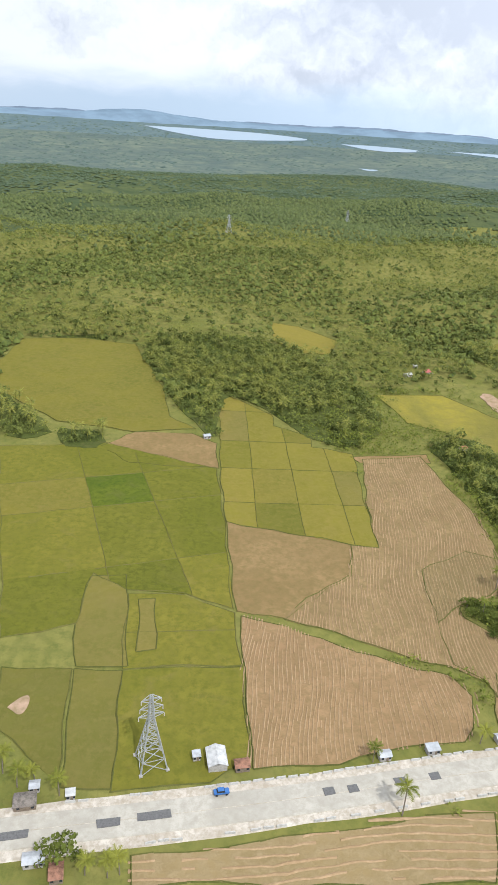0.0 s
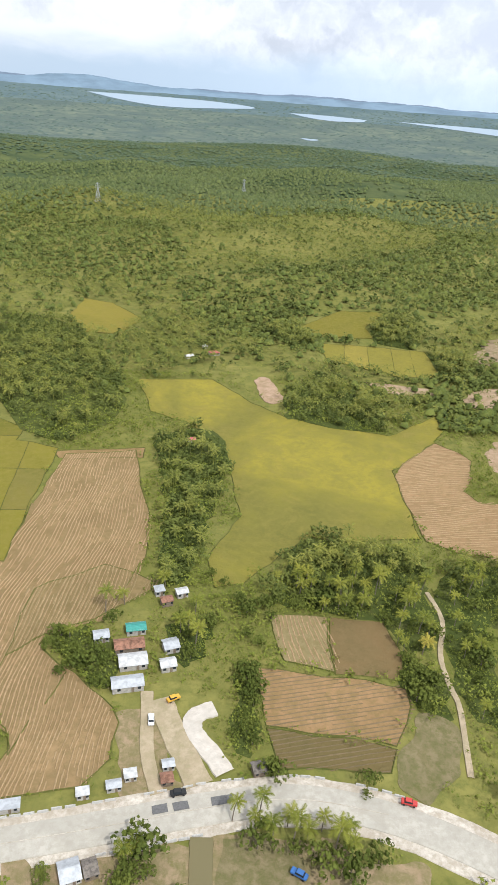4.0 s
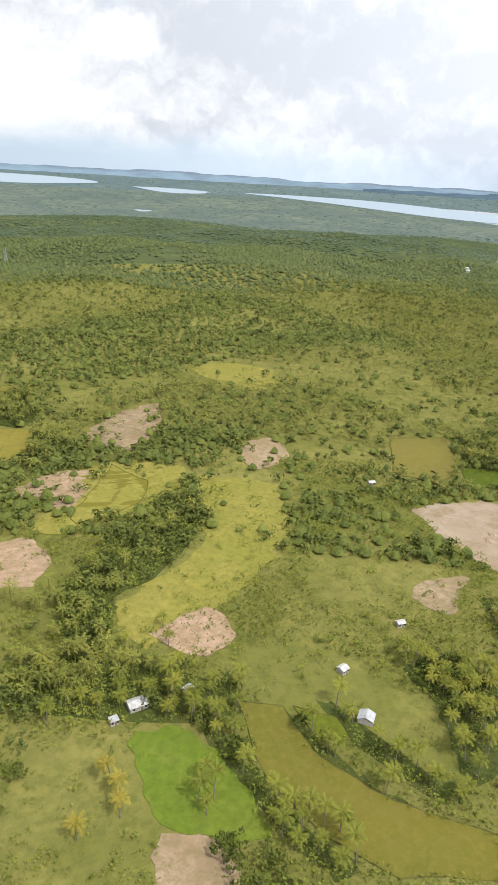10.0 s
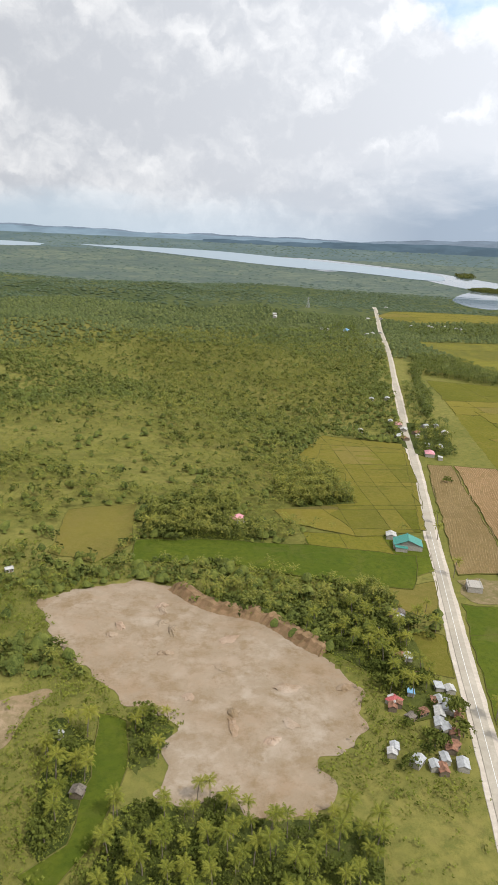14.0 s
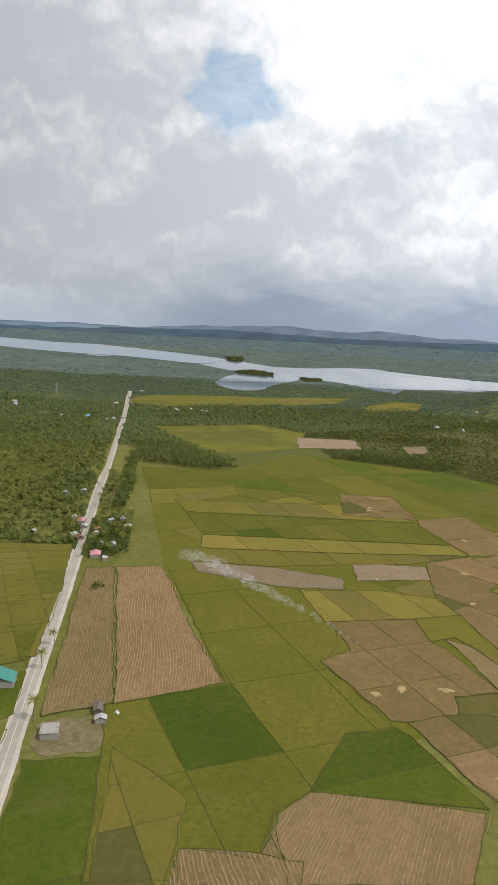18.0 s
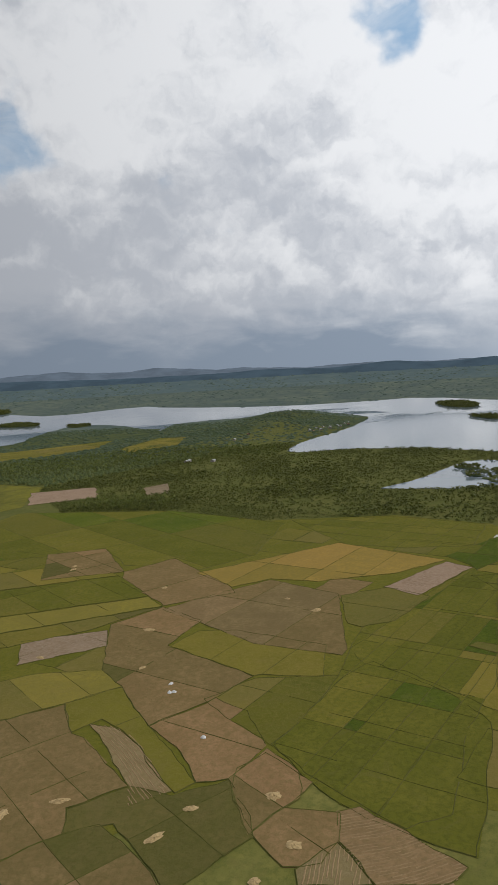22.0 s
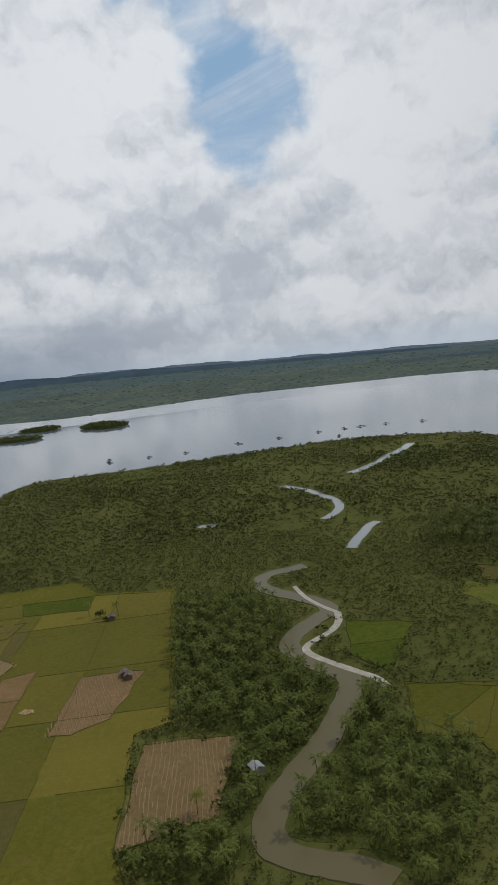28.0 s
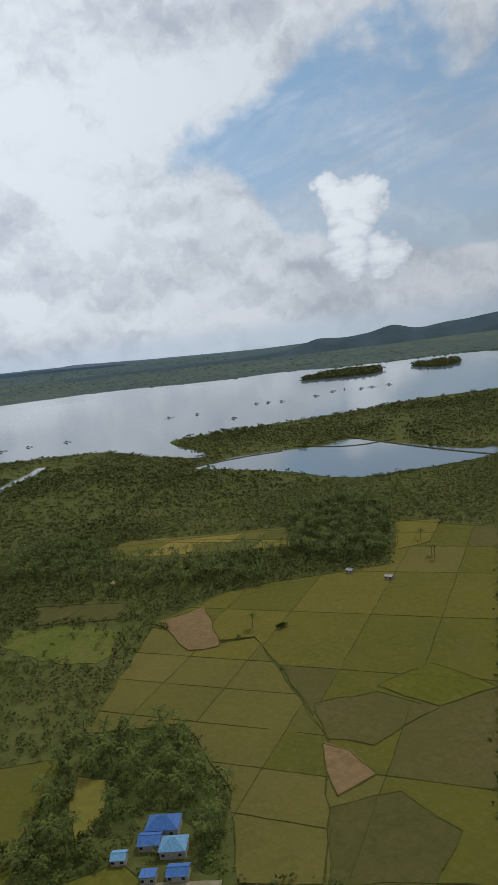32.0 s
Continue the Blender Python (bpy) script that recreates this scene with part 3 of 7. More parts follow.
def ribbon(pts, width, lift_by, step=6.0, crown=0.0, wander=0.0, seed=0):
    """A strip along a line over the land; crown raises its middle."""
    rng = random.Random(seed)
    line = []
    for a, b in zip(pts, pts[1:]):
        k = max(1, round(math.dist(a, b) / step))
        line += [(a[0] + (b[0] - a[0]) * i / k, a[1] + (b[1] - a[1]) * i / k) for i in range(k)]
    line.append(pts[-1])
    verts, faces = [], []
    for i, (x, y) in enumerate(line):
        a, b = line[max(0, i - 1)], line[min(len(line) - 1, i + 1)]
        d = math.dist(a, b) or 1
        nx, ny = -(b[1] - a[1]) / d, (b[0] - a[0]) / d
        w = width / 2 * (1 + wander * (rng.random() - 0.5))
        z = float(hills_at(x, y)) + lift_by
        verts += [(x + nx * w, y + ny * w, z - 0.5), (x + nx * w * 0.94, y + ny * w * 0.94, z), (x, y, z + crown),
                  (x - nx * w * 0.94, y - ny * w * 0.94, z), (x - nx * w, y - ny * w, z - 0.5)]
        if i:
            o = 5 * i
            faces += [(o - 5 + k, o + k, o + k + 1, o - 4 + k) for k in range(4)]
    return verts, faces


def smoothed(pts, rounds=2):
    """A line with its corners rounded."""
    pts = list(pts)
    for _ in range(rounds):
        q = [pts[0]]
        for a, b in zip(pts, pts[1:]):
            q += [(0.75 * a[0] + 0.25 * b[0], 0.75 * a[1] + 0.25 * b[1]), (0.25 * a[0] + 0.75 * b[0], 0.25 * a[1] + 0.75 * b[1])]
        q.append(pts[-1])
        pts = q
    return pts


# ---- ground ----
SPARSE = []  # poor ground with few plants
SHOWN = []  # every field laid so far
OPEN = []  # ground on which no trees grow
LINES = []  # roads, tracks and rivers: line, half width


def make_ground():
    radii = [0.0]
    step = 14.0
    while radii[-1] < 4960:
        radii.append(radii[-1] + step)
        if radii[-1] > 1300:
            step = min(step * 1.035, 70)
    n = 288
    verts, faces = [(CX, CY, 0.0)], []
    for r in radii[1:]:
        a = np.arange(n) * 2 * math.pi / n
        x, y = CX + r * np.cos(a), CY + r * np.sin(a)
        verts += list(zip(x, y, hills_at(x, y)))
    for k in range(n):
        faces.append((0, 1 + k, 1 + (k + 1) % n))
    for i in range(len(radii) - 2):
        o, p = 1 + i * n, 1 + (i + 1) * n
        faces += [(o + k, p + k, p + (k + 1) % n, o + (k + 1) % n) for k in range(n)]
    ob = mesh_object("ground", verts, faces, MAT["ground"])
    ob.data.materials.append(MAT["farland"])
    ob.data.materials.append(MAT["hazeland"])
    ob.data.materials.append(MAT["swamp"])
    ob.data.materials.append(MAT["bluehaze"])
    # far rings get the haze-tinted colours by distance
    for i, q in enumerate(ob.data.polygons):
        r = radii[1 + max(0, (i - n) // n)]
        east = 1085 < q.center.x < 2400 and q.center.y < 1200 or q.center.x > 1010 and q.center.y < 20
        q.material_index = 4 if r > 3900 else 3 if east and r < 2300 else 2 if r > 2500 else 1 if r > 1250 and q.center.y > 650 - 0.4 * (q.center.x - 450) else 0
    for f in ob.data.polygons:
        f.use_smooth = True
    tagged(ob, "grassy tropical lowland rolling up into hills", "ground", kind="structure")


make_ground()

FIELD_LABEL = {
    "lush": "bright green young rice field between grass bunds", "green": "green rice field divided by low bunds",
    "olive": "olive-green ripening rice field with bunds", "ripe": "yellow-green ripening rice field with dark bunds",
    "ripe2": "broad patchy yellow-olive rice field", "yellow": "bright yellow ripe rice patch", "gold": "golden ripe rice field",
    "orange": "orange-gold ripe rice field", "ochre": "ochre rice field near harvest", "grass": "green pasture with dry patches",
    "hillgrass": "pale yellow-green hillside pasture", "meadow": "fresh light green meadow", "soil": "bare brown harvested field", "darksoil": "dark brown freshly tilled field",
    "greenbrown": "dull green weedy stubble field", "harvest": "brown harvested field with straw rows", "straw": "pale straw-covered stubble field",
    "pinkstraw": "pale pinkish straw stubble field", "clay": "patch of bare pinkish clay", "quarry": "large bare clay quarry floor",
    "dirt": "trodden dirt yard", "pond": "pale drained fish pond",
}


def clip_line(poly, ox, oy, dx, dy):
    """Stretches of the line o + s d that lie in the polygon."""
    s = []
    for (ax, ay), (bx, by) in zip(poly, poly[1:] + poly[:1]):
        den = dx * (by - ay) - dy * (bx - ax)
        if abs(den) < 1e-9:
            continue
        t = ((ax - ox) * (by - ay) - (ay - oy) * (bx - ax)) / den
        u = ((ax - ox) * dy - (ay - oy) * dx) / den
        if 0 <= u < 1:
            s.append(t)
    s.sort()
    return list(zip(s[::2], s[1::2]))


def ridge_lines(segments, width, height, lift_by, seed, bend=0.0, gap=0.0):
    """Low ridges of earth or straw along many lines, in one mesh."""
    rng = random.Random(seed)
    verts, faces = [], []
    for (ax, ay), (bx, by) in segments:
        ln = math.hypot(bx - ax, by - ay)
        if ln < 2:
            continue
        k = max(1, int(ln / (3.2 if gap > 0.04 else 5)))
        dx, dy = (bx - ax) / ln, (by - ay) / ln
        first = True
        for i in range(k + 1):
            if gap and rng.random() < gap:
                first = True
                continue
            s = ln * i / k
            px, py = ax + dx * s, ay + dy * s
            o = bend * (1.3 * math.sin(px * 0.037 + py * 0.047) + 0.7 * math.sin(px * 0.11 - py * 0.13)) + rng.uniform(-0.3, 0.3) * width
            x, y = ax + dx * s - dy * o, ay + dy * s + dx * o
            z = float(hills_at(x, y)) + lift_by
            w = width / 2 * rng.uniform(0.7, 1.25)
            verts += [(x - dy * w, y + dx * w, z - 0.05), (x, y, z + height * rng.uniform(0.7, 1.2)), (x + dy * w, y - dx * w, z - 0.05)]
            if not first:
                o = len(verts) - 6
                faces += [(o, o + 1, o + 4, o + 3), (o + 1, o + 2, o + 5, o + 4)]
            first = False
    return verts, faces


def bund_turn(x, y):
    """Direction of the bunds on the plain, which swings from the road towards the river."""
    return radians(75 if x < 950 or y > 420 else 3 if y > -90 else 44)


KIN = {"green": ("lush", "olive", "green"), "olive": ("green", "ochre", "ripe", "greenbrown"), "ripe": ("olive", "ochre"), "gold": ("ochre", "ripe"), "orange": ("gold", "ochre"),
       "ochre": ("olive", "gold"), "lush": ("green",), "soil": ("harvest", "greenbrown"), "greenbrown": ("green", "soil")}


def cut(poly, o, w, keep):
    """The part of a polygon on one side of a line through o across w."""
    res = []
    for a, b in zip(poly, poly[1:] + poly[:1]):
        da = keep * ((a[0] - o[0]) * w[0] + (a[1] - o[1]) * w[1])
        db = keep * ((b[0] - o[0]) * w[0] + (b[1] - o[1]) * w[1])
        if da >= 0:
            res.append(a)
        if da * db < 0:
            t = da / (da - db)
            res.append((a[0] + (b[0] - a[0]) * t, a[1] + (b[1] - a[1]) * t))
    return res


def field(kind, pts, layer=0, grid=None, rows=None, seed=0, bunds=True):
    poly = list(pts)
    (SPARSE if kind in ("clay", "hillgrass", "grass") else OPEN).append(poly)
    SHOWN.append(poly)
    cx, cy = sum(p[0] for p in poly) / len(poly), sum(p[1] for p in poly) / len(poly)
    r = math.hypot(cx - CX, cy - CY)
    up = 0.14 + 0.11 * layer + 0.0006 * len(SHOWN) + (0.25 if cy > 420 and cx < 900 else 0.0)
    cell = 14 if r < 900 else 40 if r < 2500 else 90
    organic = kind in ("clay", "quarry", "dirt", "hillgrass", "grass", "meadow", "yellow", "pond")
    shape = poly
    if not organic:
        shape = []
        for a, b in zip(poly, poly[1:] + poly[:1]):
            k = max(1, round(math.dist(a, b) / (7 if r < 900 else 25)))
            shape += [(a[0] + (b[0] - a[0]) * i / k, a[1] + (b[1] - a[1]) * i / k) for i in range(k)]
        big_by = 0.55 if r < 900 else 1.6
        shape = [(x + big_by * math.sin(x * 0.31 + y * 0.23) + 0.35 * math.sin(y * 0.9), y + big_by * math.sin(y * 0.29 - x * 0.21) + 0.35 * math.sin(x * 0.8)) for x, y in shape]
    if organic:
        shape = smoothed(poly + poly[:1], 3)[:-1]
        ruff = min(1.8, 0.04 * math.sqrt(abs(area_of(poly))))
        shape = [(x + ruff * (math.sin(x * 0.34 + y * 0.2) + 0.5 * math.sin(y * 0.62 - x * 0.2)), y + ruff * (math.sin(y * 0.31 - x * 0.22) + 0.5 * math.sin(x * 0.66 + 0.3 * y))) for x, y in shape]
    v, f = draped(shape, up, cell)
    name = "rice_field" if kind in ("lush", "green", "olive", "ripe", "ripe2", "yellow", "gold", "orange", "ochre") else \
        "pasture" if kind in ("grass", "hillgrass", "meadow") else "bare_ground" if organic else "stubble_field"
    ob = mesh_object(name, v, f, MAT[kind])
    tagged(ob, FIELD_LABEL[kind], "field", kind="structure")
    if rows:
        ang, gap = radians(rows[0]), rows[1]
        dx, dy = math.cos(ang), math.sin(ang)
        off = [(-dy * x + dx * y) for x, y in poly]
        o, segs = min(off) + gap / 2, []
        while o < max(off):
            segs += [((-dy * o + dx * a, dx * o + dy * a), (-dy * o + dx * b, dx * o + dy * b)) for a, b in clip_line(poly, -dy * o, dx * o, dx, dy)]
            o += gap
        straw = kind in ("harvest", "straw")
        rv, rf = ridge_lines(segs, gap * (0.42 if straw else 0.36), 0.2 if straw else 0.16, up, len(SHOWN), 1.0 if straw else 0.1, 0.10 if straw else 0.03)
        tagged(mesh_object("straw_rows" if straw else "furrow_ridges", rv, rf, MAT["strawrow" if straw else "furrow"], ob,
                           "pale rows of cut straw" if straw else "low earth ridges"), kind="stuff")
    if organic or not bunds:
        return ob
    segs = list(zip(shape, shape[1:] + shape[:1]))
    if not grid and not rows and cx > 640 and kind in KIN:
        long_side = max(math.dist(a, b) for a, b in zip(poly, poly[1:] + poly[:1]))
        wide_side = abs(area_of(poly)) / long_side
        grid = (max(1, min(6, round(long_side / 34))), max(1, min(5, round(wide_side / 24))))
    if grid:
        xs = np.array(poly, float)
        d = xs - xs.mean(0)
        a, b = max(zip(poly, poly[1:] + poly[:1]), key=lambda e: math.dist(*e))
        if cx > 640:
            a, b = (0, 0), (math.cos(bund_turn(cx, cy)), math.sin(bund_turn(cx, cy)))
        ln = math.dist(a, b)
        along = np.array([(b[0] - a[0]) / ln, (b[1] - a[1]) / ln])
        vec = np.stack([np.array([-along[1], along[0]]), along], 1)
        rng = random.Random(len(SHOWN) + 7)
        cells = [poly]
        span = [np.ptp(d @ vec[:, k]) for k in (1, 0)]
        counts = (max(grid), min(grid)) if span[0] >= span[1] else (min(grid), max(grid))
        for axis, count in ((0, counts[0]), (1, counts[1])):
            u, w = vec[:, axis], vec[:, 1 - axis]
            pr = d @ w
            for i in range(1, count):
                s = pr.min() + (pr.max() - pr.min()) * (i + rng.uniform(-0.15, 0.15)) / count
                o = xs.mean(0) + w * s
                cells = [c for q in cells for c in (cut(q, o, w, 1), cut(q, o, w, -1)) if len(c) > 2]
                for a, b in clip_line(poly, o[0], o[1], u[0], u[1]):
                    p, q = o + u * a, o + u * b
                    segs.append(((p[0], p[1]), (q[0], q[1])))
        for q in cells:
            if rng.random() < 0.55 and kind in KIN and abs(area_of(q)) > 30:
                pv, pf = draped(q, up + 0.035, cell, 0.02)
                mesh_object("parcel", pv, pf, MAT[rng.choice(KIN[kind]) if rng.random() < 0.42 else kind], ob)
    wide = 0.5 if r < 900 else 0.9
    bv, bf = ridge_lines(segs, wide, 0.25, up, len(SHOWN) + 3, 0.12, 0.02)
    mesh_object("bund", bv, bf, MAT["bund"], ob, "narrow grass-grown earth bund")
    return ob


TRAIL = {
    "road": ("road", "pale concrete highway under construction", "road"), "dirtroad": ("dirt_track", "winding pale dirt track", "road"),
    "gravelroad": ("gravel_track", "white gravel track on the river bank", "road"), "river": ("river", "muddy brown river between palms", "water"),
    "dike": ("dike", "low grassy dike across the fish ponds", "dike"), "creek": ("creek", "pale tidal creek in the mangroves", "water"),
}


def trail(kind, pts, width, layer=1, wander=0.15):
    pts = smoothed(pts, 2)
    LINES.append((pts, width / 2 + 1.5))
    v, f = ribbon(pts, width, 0.30 + 0.1 * layer, 5.0, 0.0 if kind in ("river", "creek") else 0.08, wander, len(LINES))
    name, label, cat = TRAIL[kind]
    return tagged(mesh_object(name, v, f, MAT[kind]), label, cat, kind="structure")


def sheet(name, pts, up, material, label, category, rounds=2):
    poly = smoothed(list(pts) + list(pts[:1]), rounds)[:-1]
    OPEN.append(poly)
    v, f = draped(poly, up, 110)
    return tagged(mesh_object(name, v, f, material), label, category, kind="structure")


# ---- plants ----
def rotated(v, a):
    c, s = math.cos(a), math.sin(a)
    return (v[0] * c - v[1] * s, v[0] * s + v[1] * c, v[2])


def frond_shape(length, droop, leaflets, rachis=True):
    """One palm frond along +x: rachis with leaflets hanging to both sides."""
    v, f = [], []

    def at(s):
        return (length * (s - 0.12 * s * s), 0, length * (0.55 * s - droop * s * s))

    for i in range(leaflets):
        s = 0.12 + 0.86 * i / leaflets
        s2 = s + 0.75 / leaflets
        w = length * (0.22 if leaflets > 6 else 0.22) * math.sin(math.pi * (0.12 + 0.8 * s)) + 0.1
        a, b = at(s), at(s2)
        for side in (-1, 1):
            o = len(v)
            v += [a, b, (b[0] + w * 0.45, side * w, b[2] - w * 0.55)]
            f.append((o, o + 1, o + 2) if side < 0 else (o, o + 2, o + 1))
    for i in range(3 if rachis else 0):
        a, b = at(i / 3), at((i + 1) / 3)
        o = len(v)
        v += [(a[0], -0.09, a[2]), (b[0], -0.05, b[2]), (b[0], 0.05, b[2]), (a[0], 0.09, a[2])]
        f.append((o, o + 1, o + 2, o + 3))
    return v, f


def palm_crown(fronds, length, leaflets, seed, z=0.0, rachis=True):
    rng = random.Random(seed)
    v, f = [], []
    for i in range(fronds):
        a = i * 2.399963 + rng.uniform(-0.2, 0.2)
        ring = i / fronds
        fv, ff = frond_shape(length * rng.uniform(0.85, 1.1), 0.25 + 0.75 * ring, leaflets, rachis)
        up = 0.5 - 0.75 * ring
        o = len(v)
        for p in fv:
            q = (p[0] * math.cos(up), p[1], p[2] + p[0] * math.sin(up) * 0.6)
            q = rotated(q, a)
            v.append((q[0], q[1], q[2] + z))
        f += [tuple(k + o for k in g) for g in ff]
    return v, f


def trunk_shape(height, r0, r1, lean, sides=6, rings=4):
    v, f = [], []
    for i in range(rings + 1):
        s = i / rings
        r = r0 + (r1 - r0) * s
        for k in range(sides):
            a = 2 * math.pi * k / sides
            v.append((r * math.cos(a) + lean * s * s, r * math.sin(a), height * s - (0.6 if i == 0 else 0)))
        if i:
            o = (i - 1) * sides
            f += [(o + k, o + (k + 1) % sides, o + sides + (k + 1) % sides, o + sides + k) for k in range(sides)]
    return v, f


def clump(rng, r, n, light=False):
    """A small tuft of leaves: bent leaf blades that stand out on all sides of a point."""
    v, f = [], []
    for _ in range(n):
        a, e = rng.uniform(0, 2 * math.pi), rng.uniform(-0.2, 1.3)
        d = Vector((math.cos(a) * math.cos(e), math.sin(a) * math.cos(e), math.sin(e)))
        t = d.cross(Vector((0, 0, 1)))
        t = t.normalized() if t.length > 0.05 else Vector((1, 0, 0))
        c = d * r * rng.uniform(0.45, 0.85)
        w, h = r * rng.uniform(0.35, 0.6), r * rng.uniform(0.35, 0.6)
        u = d.cross(t)
        o = len(v)
        if light:
            v += [tuple(c - t * w * 1.3 - u * h * 0.6), tuple(c + t * w * 1.3 - u * h * 0.6), tuple(c + u * h * 1.3)]
            f.append((o, o + 1, o + 2))
            continue
        v += [tuple(c - t * w), tuple(c + u * h * 0.9 - d * 0.1 * r), tuple(c + t * w), tuple(c - u * h * 0.9 + d * 0.22 * r)]
        f += [(o, o + 1, o + 2), (o, o + 2, o + 3)]
    return v, f


def broad_crown(seed, width, height, z0, clumps, blades, light=False, leaf=0.17):
    rng = random.Random(seed)
    v, f = [], []
    lobes = [(rng.uniform(-0.5, 0.5) * width, rng.uniform(-0.5, 0.5) * width, rng.uniform(0.2, 0.75) * height, rng.uniform(0.28, 0.46) * width) for _ in range(5)]
    for i in range(clumps):
        lx, ly, lz, lr = lobes[i % 5]
        a, e = rng.uniform(0, 2 * math.pi), math.asin(rng.uniform(-0.35, 1))
        x, y, z = lx + lr * math.cos(a) * math.cos(e), ly + lr * math.sin(a) * math.cos(e), lz + lr * 0.8 * math.sin(e)
        cv, cf = clump(rng, width * leaf, blades, light)
        o = len(v)
        v += [(x + p[0], y + p[1], z0 + z + p[2]) for p in cv]
        f += [tuple(k + o for k in g) for g in cf]
    return v, f


def low_crown(seed, width, height, z0, sides=6):
    """A far tree's crown: an uneven faceted head."""
    rng = random.Random(seed)
    v = [(0, 0, z0 + height * rng.uniform(0.9, 1.1))]
    for ring, (rr, zz) in enumerate(((0.32, 0.72), (0.5, 0.28))):
        for k in range(sides):
            a = 2 * math.pi * (k + 0.5 * ring) / sides
            r = width * rr * rng.uniform(0.7, 1.3)
            v.append((r * math.cos(a), r * math.sin(a), z0 + height * zz * rng.uniform(0.75, 1.25)))
    f = []
    for k in range(sides):
        k2 = (k + 1) % sides
        f += [(0, 1 + k, 1 + k2), (1 + k, 1 + sides + k, 1 + k2), (1 + k2, 1 + sides + k, 1 + sides + k2)]
    return v, f


def tri_arrays(v, f):
    t = []
    for g in f:
        t += [(g[0], g[i], g[i + 1]) for i in range(1, len(g) - 1)]
    return np.array(v, np.float32), np.array(t, np.int32)


def join_many(name, shapes, places, material, label, category, seed=0):
    """One mesh of many plants; places: rows of x, y, z, size."""
    if len(places) == 0:
        return None
    rng = np.random.default_rng(seed)
    places = np.asarray(places, np.float32)
    which = rng.integers(0, len(shapes), len(places))
    vs, ts, base = [], [], 0
    for i, (v, t) in enumerate(shapes):
        p = places[which == i]
        if len(p) == 0:
            continue
        a = rng.uniform(0, 2 * math.pi, len(p)).astype(np.float32)
        c, s = np.cos(a)[:, None], np.sin(a)[:, None]
        k = p[:, 3:4]
        tall = k * rng.uniform(0.85, 1.2, (len(p), 1)).astype(np.float32)
        x = (v[None, :, 0] * c - v[None, :, 1] * s) * k + p[:, 0:1]
        y = (v[None, :, 0] * s + v[None, :, 1] * c) * k + p[:, 1:2]
        z = v[None, :, 2] * tall + p[:, 2:3]
        vs.append(np.stack([x, y, z], -1).reshape(-1, 3))
        ts.append((t[None] + (base + np.arange(len(p)) * len(v))[:, None, None]).reshape(-1, 3))
        base += len(p) * len(v)
    V, T = np.concatenate(vs), np.concatenate(ts).astype(np.int32)
    me = bpy.data.meshes.new(name)
    me.vertices.add(len(V))
    me.vertices.foreach_set("co", V.ravel())
    me.loops.add(T.size)
    me.loops.foreach_set("vertex_index", T.ravel())
    me.polygons.add(len(T))
    me.polygons.foreach_set("loop_start", np.arange(0, T.size, 3, dtype=np.int32))
    me.update(calc_edges=True)
    me.materials.append(material)
    ob = new(name, me)
    return tagged(ob, label, category, kind="stuff")


def near_line(pts, x, y):
    d = np.full(np.shape(x), 1e9)
    for (ax, ay), (bx, by) in zip(pts, pts[1:]):
        l2 = (bx - ax) ** 2 + (by - ay) ** 2
        if l2 == 0:
            continue
        t = np.clip(((x - ax) * (bx - ax) + (y - ay) * (by - ay)) / l2, 0, 1)
        d = np.minimum(d, np.hypot(x - ax - t * (bx - ax), y - ay - t * (by - ay)))
    return d


def free_ground(x, y, margin=0.0):
    """Points on which plants may stand: off the fields, waters, roads and yards."""
    ok = np.ones(np.shape(x), bool)
    for poly in OPEN:
        p = np.array(poly)
        b = (x > p[:, 0].min()) & (x < p[:, 0].max()) & (y > p[:, 1].min()) & (y < p[:, 1].max()) & ok
        if b.any():
            i = np.nonzero(b)[0]
            ok[i[inside(poly, x[i], y[i])]] = False
    thin = np.sin(x * 12.9898 + y * 78.233) * 43758.5453
    thin = thin - np.floor(thin) > 0.16
    for poly in SPARSE:
        i = np.nonzero(ok & thin)[0]
        ok[i[inside(poly, x[i], y[i])]] = False
    for pts, half in LINES:
        p = np.array(pts)
        b = (x > p[:, 0].min() - 20) & (x < p[:, 0].max() + 20) & (y > p[:, 1].min() - 20) & (y < p[:, 1].max() + 20) & ok
        if b.any():
            i = np.nonzero(b)[0]
            ok[i[near_line(pts, x[i], y[i]) < half + margin]] = False
    return ok


GROVES = []  # polygon, spacing, mix of palms


def grow(poly, spacing, palms):
    GROVES.append((list(poly), spacing, palms))

# ---- waters, roads and far land ----
BAY = ((1800, 3560), (1840, 3373), (1977, 3180), (2033, 3035), (2274, 3198), (2320, 2812), (2295, 2472), (2297, 2361), (2102, 2217), (1887, 1972), (1826, 1754),
       (1911, 1744), (2139, 1957), (2380, 2088), (2439, 1913), (2278, 1606), (2465, 1676), (2205, 1523), (2477, 1713), (2669, 1624), (2740, 1420), (2800, 1131),
       (2560, 1040), (2350, 976), (2105, 945), (1925, 885), (1905, 835), (1960, 790), (2003, 725), (2020, 556), (1975, 400), (1790, 375), (1661, 360),
       (1592, 500), (1630, 380), (1740, 335), (1830, 345), (1890, 320), (1884, 210), (1905, 42), (1952, -133), (1890, -270), (1840, -320), (1700, -350),
       (1640, -400), (1829, -385), (1854, -427), (1800, -645), (1801, -803), (1742, -920), (1700, -1500), (2475, -1559), (2675, -1195), (2915, -1092), (2950, -898),
       (3286, -632), (3372, -271), (3462, 123), (3295, 607), (3314, 837), (3474, 1239), (3285, 1420), (3103, 1678), (2972, 2170), (2995, 2361), (2581, 2460),
       (2575, 2693), (2540, 3010), (2297, 3483), (2141, 3618), (1808, 3747))
